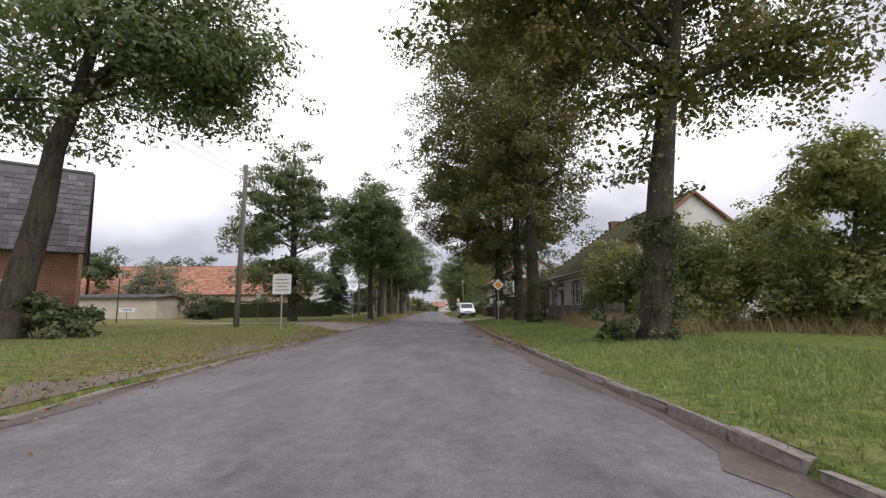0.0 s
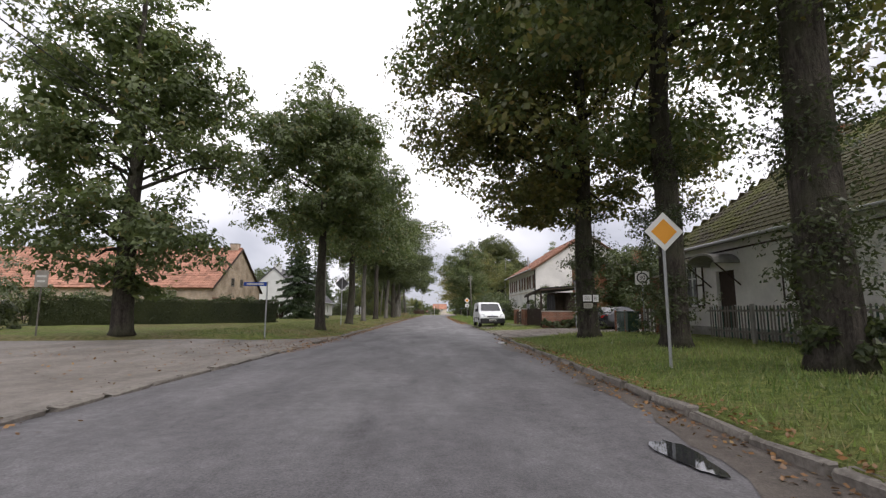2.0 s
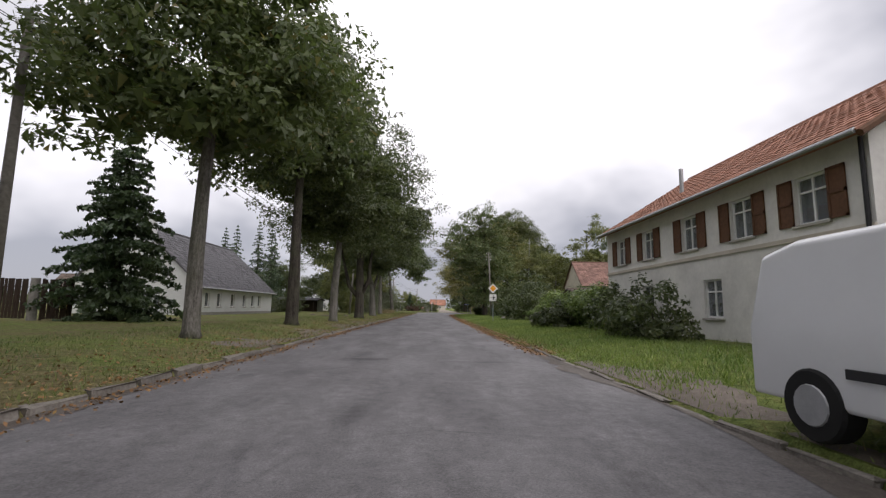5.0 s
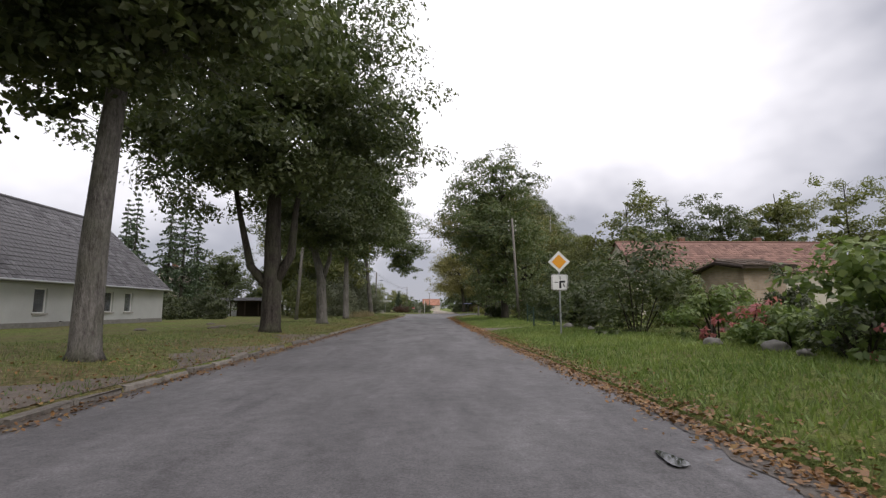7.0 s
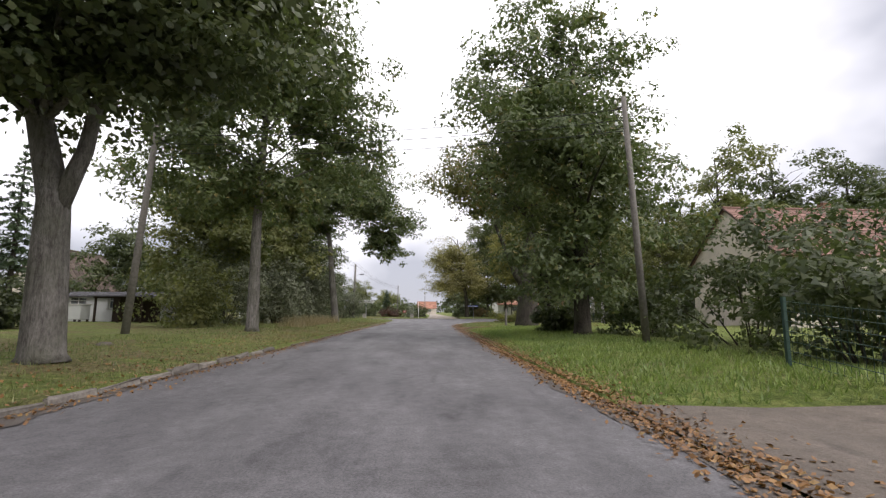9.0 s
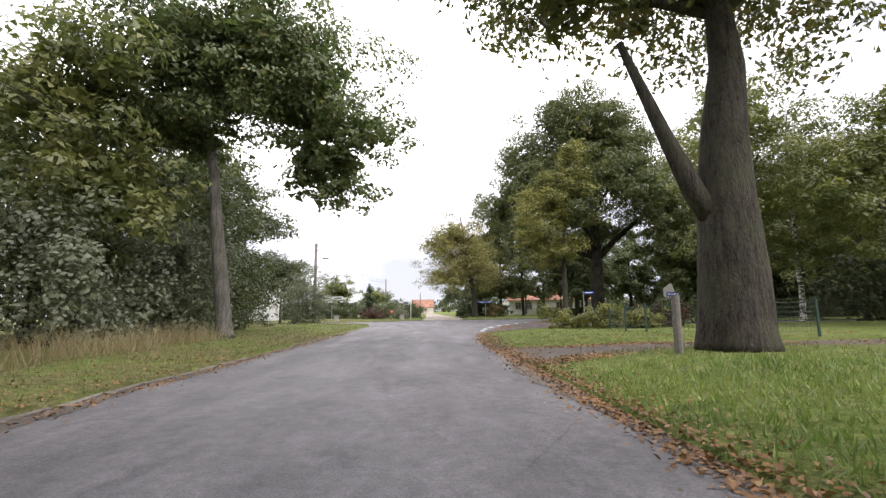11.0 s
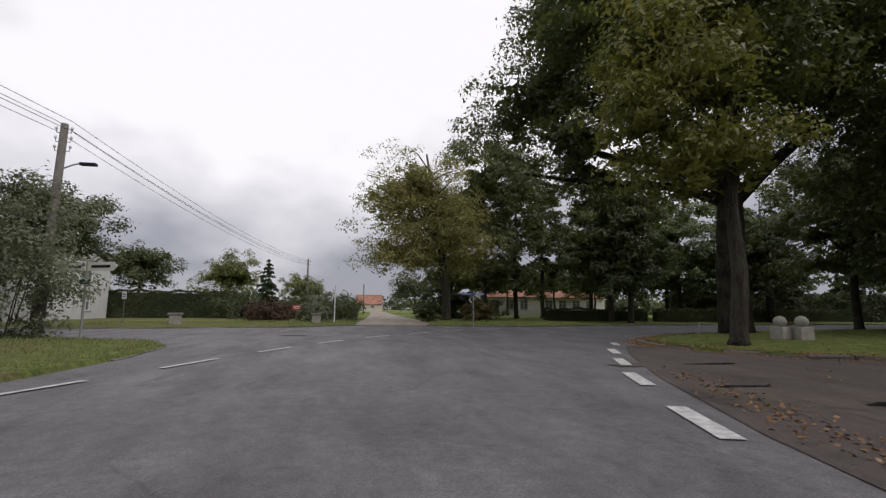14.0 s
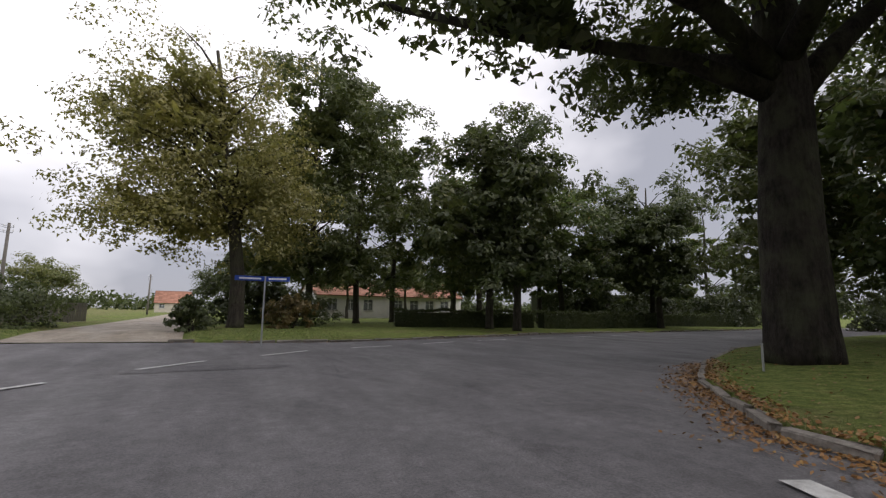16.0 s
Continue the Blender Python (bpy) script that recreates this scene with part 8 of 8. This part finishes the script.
def bin_(x, y):
    root = thing("wheelie_bin", x, y, gz(x, y), "dark green wheeled bin by the gate", "bin", rz=80)
    bm = prism(bmesh.new(), [(-.22, .08), (.22, .08), (.28, .92), (-.28, .92)], "y", -.25, .25)
    part("body", bm, PAINT_GREEN, root)
    part("lid", boxed(-.3, .3, -.28, .28, .92, .99, .02), PAINT_GREEN, root)
    for s in (-.2, .2):
        o = part("wheel", tube(bmesh.new(), [(-.2, s - .03, .09), (-.2, s + .03, .09)], [.09, .09], 12), RUBBER, root)


bin_(9.3, 43.55)


def wire_fence(pts, h=1.05, label="dark green wire mesh fence on steel posts"):
    root = thing("wire_fence", 0, 0, 0, label, "fence")
    q = [(x, y, gz(x, y)) for x, y in pts]
    for x, y, z in q:
        part("post", boxed(x - .03, x + .03, y - .03, y + .03, z - .1, z + h + .05), PAINT_GREEN, root)
    for (x0, y0, z0), (x1, y1, z1) in zip(q, q[1:]):
        bm = bmesh.new()
        for k in range(7):
            d = .12 + k * (h - .15) / 6
            tube(bm, [(x0, y0, z0 + d), (x1, y1, z1 + d)], [.006, .006], 4)
        n = int(math.hypot(x1 - x0, y1 - y0) / .12)
        for k in range(1, n):
            f = k / n
            x, y, z = x0 + (x1 - x0) * f, y0 + (y1 - y0) * f, z0 + (z1 - z0) * f
            tube(bm, [(x, y, z + .1), (x, y, z + h)], [.0035, .0035], 3)
        part("mesh_panel", bm, PAINT_GREEN, root)


wire_fence([(11.4, 147.2), (11.2, 144.4), (10.7, 141.6), (10.4, 139.2), (10.2, 136.8), (11.5, 135.6), (14, 135.4)])
wire_fence([(11.4, 147.2), (14, 148.6), (17, 149.6), (20.5, 150.2), (24, 150.3)])
wire_fence([(7.1, 106.8), (6.9, 104.3), (7.2, 101.2), (9.5, 100.2)], 1.15)


# ---- vehicles ----
def shell(profile, half, shrink, belt, name, material, root):
    """A car body lofted from its side profile; the sides lean in above the belt line."""
    bm = bmesh.new()
    top = max(z for _, z in profile)
    def width(z):
        return half - shrink * smooth(np.array((z - belt) / (top - belt))).item() - .05 * max(0, .45 - z)
    stations = (-1, -.86, -.45, 0, .45, .86, 1)
    rings = []
    for s in stations:
        drop = .055 if abs(s) == 1 else .012 if abs(s) > .8 else 0
        rings.append([bm.verts.new((s * width(z), y + (.05 if abs(s) == 1 else 0) * (1 if y < 2 else -1), z - (drop if z > .9 else 0))) for y, z in profile])
    n = len(profile)
    for r0, r1 in zip(rings, rings[1:]):
        for k in range(n):
            bm.faces.new((r0[k], r0[(k + 1) % n], r1[(k + 1) % n], r1[k]))
    bm.faces.new(rings[0])
    bm.faces.new(rings[-1][::-1])
    bmesh.ops.recalc_face_normals(bm, faces=bm.faces[:])
    sharp = [e for e in bm.edges if len(e.link_faces) == 2 and e.calc_face_angle(0) > radians(24)]
    bmesh.ops.bevel(bm, geom=sharp, offset=.045, segments=3, affect="EDGES", profile=.5, clamp_overlap=True)
    return part(name, bm, material, root, smooth=True), width


def wheel(root, x, y, r=.31, w=.2):
    s = 1 if x > 0 else -1
    bm = tube(bmesh.new(), [(x - s * w, y, r), (x - s * .03, y, r), (x, y, r)], [r, r, r * .93], 24)
    wh = part("wheel", bm, RUBBER, root, "black tyre")
    part("rim", tube(bmesh.new(), [(x - s * .02, y, r), (x + s * .012, y, r)], [r * .62, r * .55], 16), STEEL, wh)


def quad_part(name, pts, material, root, lift=.006):
    bm = bmesh.new()
    p = [Vector(q) for q in pts]
    n = (p[1] - p[0]).cross(p[2] - p[0]).normalized()
    lo, hi = [bm.verts.new(q - n * .004) for q in p], [bm.verts.new(q + n * lift) for q in p]
    bm.faces.new(hi)
    bm.faces.new(lo[::-1])
    k = len(p)
    for i in range(k):
        bm.faces.new((lo[i], lo[(i + 1) % k], hi[(i + 1) % k], hi[i]))
    bmesh.ops.recalc_face_normals(bm, faces=bm.faces[:])
    return part(name, bm, material, root)


def van(x, y, rz):
    root = thing("van", x, y, gz(x, y) + .0, "white compact delivery van with black bumpers, parked on the verge", "van", rz=rz)
    prof = [(.03, .30), (.0, .55), (.03, .74), (.16, .90), (.80, 1.10), (1.50, 1.70), (1.80, 1.79), (2.6, 1.82), (3.7, 1.80), (4.10, 1.70), (4.2, 1.0), (4.2, .30)]
    body, width = shell(prof, .915, .11, 1.0, "body", CAR_WHITE, root)
    quad_part("windscreen", [(-.74, .865, 1.145), (.74, .865, 1.145), (.66, 1.455, 1.665), (-.66, 1.455, 1.665)], DARK_GLASS, root, .035)
    bm = bmesh.new()
    box(bm, -.90, .90, -.09, .30, .24, .62, .07)
    bump = part("bumper", bm, DARK_PLASTIC, root, "black front bumper")
    part("intake", boxed(-.42, .42, -.10, -.08, .27, .36), PAINT_BLACK, bump)
    pl = part("number_plate", boxed(-.26, .26, -.105, -.092, .43, .54, .004), PAINT_WHITE, bump)
    part("text_bar", boxed(-.19, .19, -.109, -.105, .46, .51), PAINT_BLACK, pl)
    part("grille", boxed(-.40, .40, -.01, .04, .70, .78, .01), DARK_PLASTIC, root)
    part("badge", prism(bmesh.new(), [(0, -.07), (.05, 0), (0, .07), (-.05, 0)], "y", -.02, .03), LAMP_CLEAR, root).location = (0, .05, .84)
    for s in (-1, 1):
        quad_part("headlight", [(s * .52, .035, .74), (s * .80, .10, .72), (s * .84, .24, .93), (s * .62, .19, .92)][::s], LAMP_CLEAR, root, .03)
        part("wheel_arch", tube(bmesh.new(), [(s * .80, .78, .34), (s * .925, .78, .34)], [.40, .38], 20), DARK_PLASTIC, root)
        wheel(root, s * .93, .78)
        wheel(root, s * .93, 3.45)
        quad_part("side_window", [(s * .908, 1.15, 1.13), (s * .908, 1.95, 1.13), (s * .835, 1.95, 1.60), (s * .835, 1.62, 1.60)][::s], DARK_GLASS, root)
        m = part("mirror", boxed(s * .93 - .02 if s > 0 else s * .93 - .20, s * .93 + .20 if s > 0 else s * .93 + .02, 1.10, 1.20, 1.10, 1.30, .03), DARK_PLASTIC, root)
        part("rub_strip", boxed(min(s * .915, s * .935), max(s * .915, s * .935), 1.1, 3.1, .58, .66, .006), DARK_PLASTIC, root)
        part("door_gap", boxed(min(s * .912, s * .9165), max(s * .912, s * .9165), 2.06, 2.075, .42, 1.62), DARK_PLASTIC, root)
    part("wiper", tube(bmesh.new(), [(.1, .86, 1.14), (.62, .93, 1.22)], [.012, .008], 5), DARK_PLASTIC, root)


def sedan(x, y, rz):
    root = thing("car", x, y, gz(x, y), "black saloon car parked at a slant beside the porch", "car", rz=rz)
    prof = [(.04, .26), (.0, .50), (.02, .78), (.10, 1.00), (.62, 1.06), (1.35, 1.38), (1.9, 1.45), (2.5, 1.42), (3.2, 1.06), (4.2, .88), (4.5, .66), (4.52, .26)]
    shell(prof, .90, .20, .95, "body", CAR_BLACK, root)
    quad_part("rear_window", [(-.66, .68, 1.095), (.66, .68, 1.095), (.56, 1.31, 1.375), (-.56, 1.31, 1.375)], DARK_GLASS, root, .012)
    part("chrome_strip", boxed(-.55, .55, -.01, .03, .86, .885, .004), LAMP_CLEAR, root)
    part("bumper_strip", boxed(-.86, .86, -.03, .06, .50, .53, .008), LAMP_CLEAR, root)
    bm = boxed(-.87, .87, -.06, .2, .28, .56, .05)
    part("bumper", bm, CAR_BLACK, root)
    pl = part("number_plate", boxed(-.26, .26, -.012, .01, .70, .81, .004), PAINT_WHITE, root)
    part("text_bar", boxed(-.19, .19, -.016, -.011, .73, .78), PAINT_BLACK, pl)
    for s in (-1, 1):
        quad_part("tail_light", [(s * .48, .02, .76), (s * .86, .09, .74), (s * .86, .14, .93), (s * .50, .05, .90)][::s], LAMP_RED, root, .03)
        wheel(root, s * .90, .95)
        wheel(root, s * .90, 3.6)
        quad_part("side_window", [(s * .885, .95, 1.10), (s * .885, 2.9, 1.10), (s * .745, 2.35, 1.36), (s * .745, 1.45, 1.36)][::s], DARK_GLASS, root)
        part("mirror", boxed(s * .9 - .02 if s > 0 else s * .9 - .18, s * .9 + .18 if s > 0 else s * .9 + .02, 2.75, 2.87, 1.02, 1.16, .03), CAR_BLACK, root)


van(4.35, 55.75, 2)
sedan(9.45, 49.1, -57)


# ---- stones, notices, earth heaps ----
def ball_block(x, y, rz):
    root = thing("stone_ball_plinth", x, y, gz(x, y) - .05, "stone ball resting on a square stone block", "monument", "stone balls", rz=rz)
    part("block", boxed(-.26, .26, -.24, .24, 0, .52, .03), SANDSTONE, root)
    bm = bmesh.new()
    bmesh.ops.create_uvsphere(bm, u_segments=20, v_segments=12, radius=.22)
    for v in bm.verts:
        v.co.z = v.co.z * .92 + .715
    part("ball", bm, SANDSTONE, root, smooth=True)


for x, y, a in ((18.66, 165.55, 12), (19.18, 165.15, -6)):
    ball_block(x, y, a)


def stele(x, y):
    root = thing("memorial_stone", x, y, gz(x, y) - .05, "tall pale memorial stone on a stepped base", "monument", rz=-35)
    part("step", boxed(-.8, .8, -.6, .6, 0, .16, .02), SANDSTONE, root)
    part("base", boxed(-.52, .52, -.34, .34, .16, .5, .03), SANDSTONE, root)
    bm = prism(bmesh.new(), [(-.46, .5), (.46, .5), (.5, 2.5), (.36, 2.95), (.3, 3.25), (.16, 3.3), (-.1, 3.1), (-.44, 2.85)], "y", -.17, .17)
    part("slab", bm, SANDSTONE, root)


stele(25.4, 163.7)


def boulder(x, y, s, seed):
    bm = bmesh.new()
    bmesh.ops.create_icosphere(bm, subdivisions=3, radius=s)
    for v in bm.verts:
        n = noise.noise(v.co * (1.6 / s) + Vector((seed * 7.3, 0, 0)))
        v.co *= 1 + .28 * n
        v.co.z *= .62
    ob = part("boulder", bm, FIELDSTONE, smooth=True)
    ob.matrix_basis = pose(x, y, gz(x, y) + s * .25, 0, 0, seed * 40)
    return tagged(ob, "rounded field stone edging the garden bed", "stone", "garden stones")


for k, (x, y) in enumerate([(7.5, 85.6), (7.6, 86.5), (7.5, 88.4), (7.3, 96.0), (7.6, 97.0), (7.0, 98.2), (8.2, 98.6)]):
    boulder(x, y, .15 + .07 * ((k * 7) % 4) / 2, k)


def mole_hill(x, y, s, seed):
    bm = bmesh.new()
    bmesh.ops.create_icosphere(bm, subdivisions=3, radius=s)
    for v in bm.verts:
        v.co *= 1 + .22 * noise.noise(v.co * 5 + Vector((seed, 0, 0)))
        v.co.z *= .38
    ob = part("mole_hill", bm, DIRT_DARK)
    ob.matrix_basis = pose(x, y, gz(x, y), 0, 0, seed * 50)
    return tagged(ob, "small dark mole hill in the turf", "mole hill", "mole hills")


for k, (x, y, s) in enumerate([(-9.6, 99.8, .28), (-8.2, 101.6, .24), (-10.6, 103, .26), (-12.2, 98.4, .26), (-8.9, 105.2, .22), (-7.6, 112.2, .22), (-12.5, 106, .25)]):
    mole_hill(x, y, s, k)


def notice(x, y, z, w, h, rz, label, material=PAINT_WHITE):
    root = thing("paper_notice", x, y, z, label, "notice", rz=rz)
    p = part("sheet", boxed(-w / 2, w / 2, -.004, .004, 0, h), material, root)
    for k in range(3):
        part("text_bar", boxed(-w * .35, w * .3, -.006, -.004, h * (.25 + .2 * k), h * (.32 + .2 * k)), WOOD_GREY, p)


notice(5.72, 39.13, 1.62, .32, .24, -4, "white paper notice pinned to the tree trunk")
notice(6.05, 39.16, 1.60, .22, .26, 8, "small lilac paper notice pinned to the trunk")
notice(5.74, 39.12, 1.36, .34, .20, -4, "reddish paper notice below the white one", SANDSTONE)


def stone_box(x, y):
    root = thing("mailbox_post", x, y, gz(x, y), "squat pale stone post at the garden corner", "post")
    part("shaft", boxed(-.3, .3, -.22, .22, -.05, .6, .02), SANDSTONE, root)
    part("cap", boxed(-.38, .38, -.3, .3, .6, .72, .02), CONCRETE, root)


stone_box(-.2, 186.0)
stone_box(-8.6, 182.6)
cobbles()


# ---- grass and fallen leaves ----
def scatter(n, x0, x1, y0, y1, r, keep):
    p = np.c_[r.uniform(x0, x1, n), r.uniform(y0, y1, n)]
    return p[keep(p)]


def blades(p, h, w, r):
    """Narrow three-cornered blades standing in the turf."""
    n = len(p)
    z = land(p)
    a = r.uniform(0, 2 * np.pi, n)
    s = np.c_[np.cos(a), np.sin(a), np.zeros(n)] * (w * r.uniform(.6, 1.3, n) / 2)[:, None]
    b = np.c_[p, z - .005]
    hh = h * r.uniform(.45, 1.35, n)
    tip = b + np.c_[r.normal(0, .4, (n, 2)) * hh[:, None], hh]
    return np.stack([b - s, b + s, tip], 1)


def off_lanes(p, lo, hi):
    d = away(p, ASPHALT_OUT)
    ok = (d > lo) & (d < hi)
    for q in LOOSE:
        ok &= away(p, q) > .12
    return ok


r_g = np.random.default_rng(77)
g_near = scatter(330000, -14, 15, 2, 192, r_g, lambda p: off_lanes(p, .1, 6.5))
g_cot = scatter(30000, 3.2, 9.5, 4, 42, r_g, lambda p: off_lanes(p, .3, 6))
g_edge = scatter(150000, -8, 8, 2, 170, r_g, lambda p: off_lanes(p, .03, .6))
tagged(raw_mesh("grass", blades(np.concatenate([g_near, g_edge, g_cot]), .085, .022, r_g), 3, GRASS_BLADE), "short mixed verge grass with dry blades", "grass", kind="stuff")
tall = np.concatenate([scatter(5000, 7.2, 9.6, 15.5, 26.5, r_g, lambda p: p[:, 0] > 7.2), scatter(5000, 9, 19, 12, 21, r_g, lambda p: p[:, 0] + p[:, 1] * .8 > 24.5), scatter(2500, -7.6, -6.0, 127, 141, r_g, lambda p: p[:, 0] < 0)])
tagged(raw_mesh("tall_grass", blades(tall, .62, .018, r_g), 3, GRASS_DRY), "tall dry straw-coloured grass", "grass", kind="stuff")


lush = np.concatenate([scatter(75000, 3.4, 9.5, 62, 130, r_g, lambda p: off_lanes(p, .25, 5)), scatter(9000, 3.2, 9.5, 4, 42, r_g, lambda p: off_lanes(p, .4, 5))])
tagged(raw_mesh("lush_grass", blades(lush, .10, .03, r_g), 3, GRASS_LUSH), "fresh green grass on the verge", "grass", kind="stuff")


def litter(p, r, size=.062):
    d = away(p, ASPHALT_OUT)
    lane = np.zeros(len(p), bool)
    for q in LOOSE:
        lane |= away(p, q) < .05
    z = np.where(d < 0, road_height(p) + .012, np.where(lane, lane_height(p) + .012, land(p) + .022))
    return leaf_quads(np.c_[p, z + r.uniform(0, .02, len(p))], size, r, 1.6, 4)


def fall(n, line, spread, r, shift=0.0):
    q = resample(line, .25, False)
    p = q[r.integers(0, len(q), n)]
    return p + np.c_[r.normal(shift, spread, n), r.normal(0, .2, n)]


LL = np.array(clip_line(LEFT_N, 36, 150))
leaves = [fall(8000, [(x + .12, y) for x, y in LL], .2, r_g), fall(5500, [(x - .8, y) for x, y in LL], .6, r_g), fall(4200, [(x - 2.0, y) for x, y in LL], .9, r_g), fall(2200, clip_line(LEFT_N, -2, 27), .6, r_g, -.6), fall(900, [(-5.4, 21), (-5.0, 27)], .5, r_g, -.3),
          fall(3200, clip_line(RIGHT_EDGE, 14, 44), .24, r_g), fall(11000, [(x + .1, y) for x, y in clip_line(RIGHT_EDGE, 68, 142)], .30, r_g), fall(17000, [(x - .08, y) for x, y in clip_line(RIGHT_EDGE, 68, 142)], .15, r_g), fall(3400, [(4.2, 139), (5.1, 146.4), (7.4, 148.8), (10.5, 150.8)], .2, r_g), fall(4200, [p for p in ISLAND_EDGE[2:10]], .32, r_g), fall(3500, [p for p in ISLAND_EDGE[2:10]], .14, r_g), fall(2200, [(4.8, 136.4), (8.2, 135.2), (12, 134.2)], .35, r_g), fall(1500, [(4.4, 132.2), (5.2, 131.6)], .5, r_g), fall(1500, [(13.2, 165), (14.1, 167.9), (17, 170.6), (20, 172.4)], .35, r_g, -.2),
          fall(800, OUTER_EDGE[2:], .5, r_g), fall(700, [(6.3, 150.8), (7.5, 154.8), (9.0, 158.8)], .22, r_g, .45), scatter(420, 8, 24, 151, 160, r_g, lambda p: away(p, MOUTH) < -.2), scatter(1500, 4, 16, 131.5, 137.5, r_g, lambda p: p[:, 0] > 4), scatter(1000, 13, 30, 160, 175, r_g, lambda p: away(p, ASPHALT_OUT) > 0), scatter(260, -11, -5, 28, 36, r_g, lambda p: p[:, 1] > 0)]
tagged(raw_mesh("fallen_leaves", litter(np.concatenate(leaves), r_g), 4, LEAF_FALLEN), "drifts of brown and orange fallen leaves along the kerb", "leaves", kind="stuff")
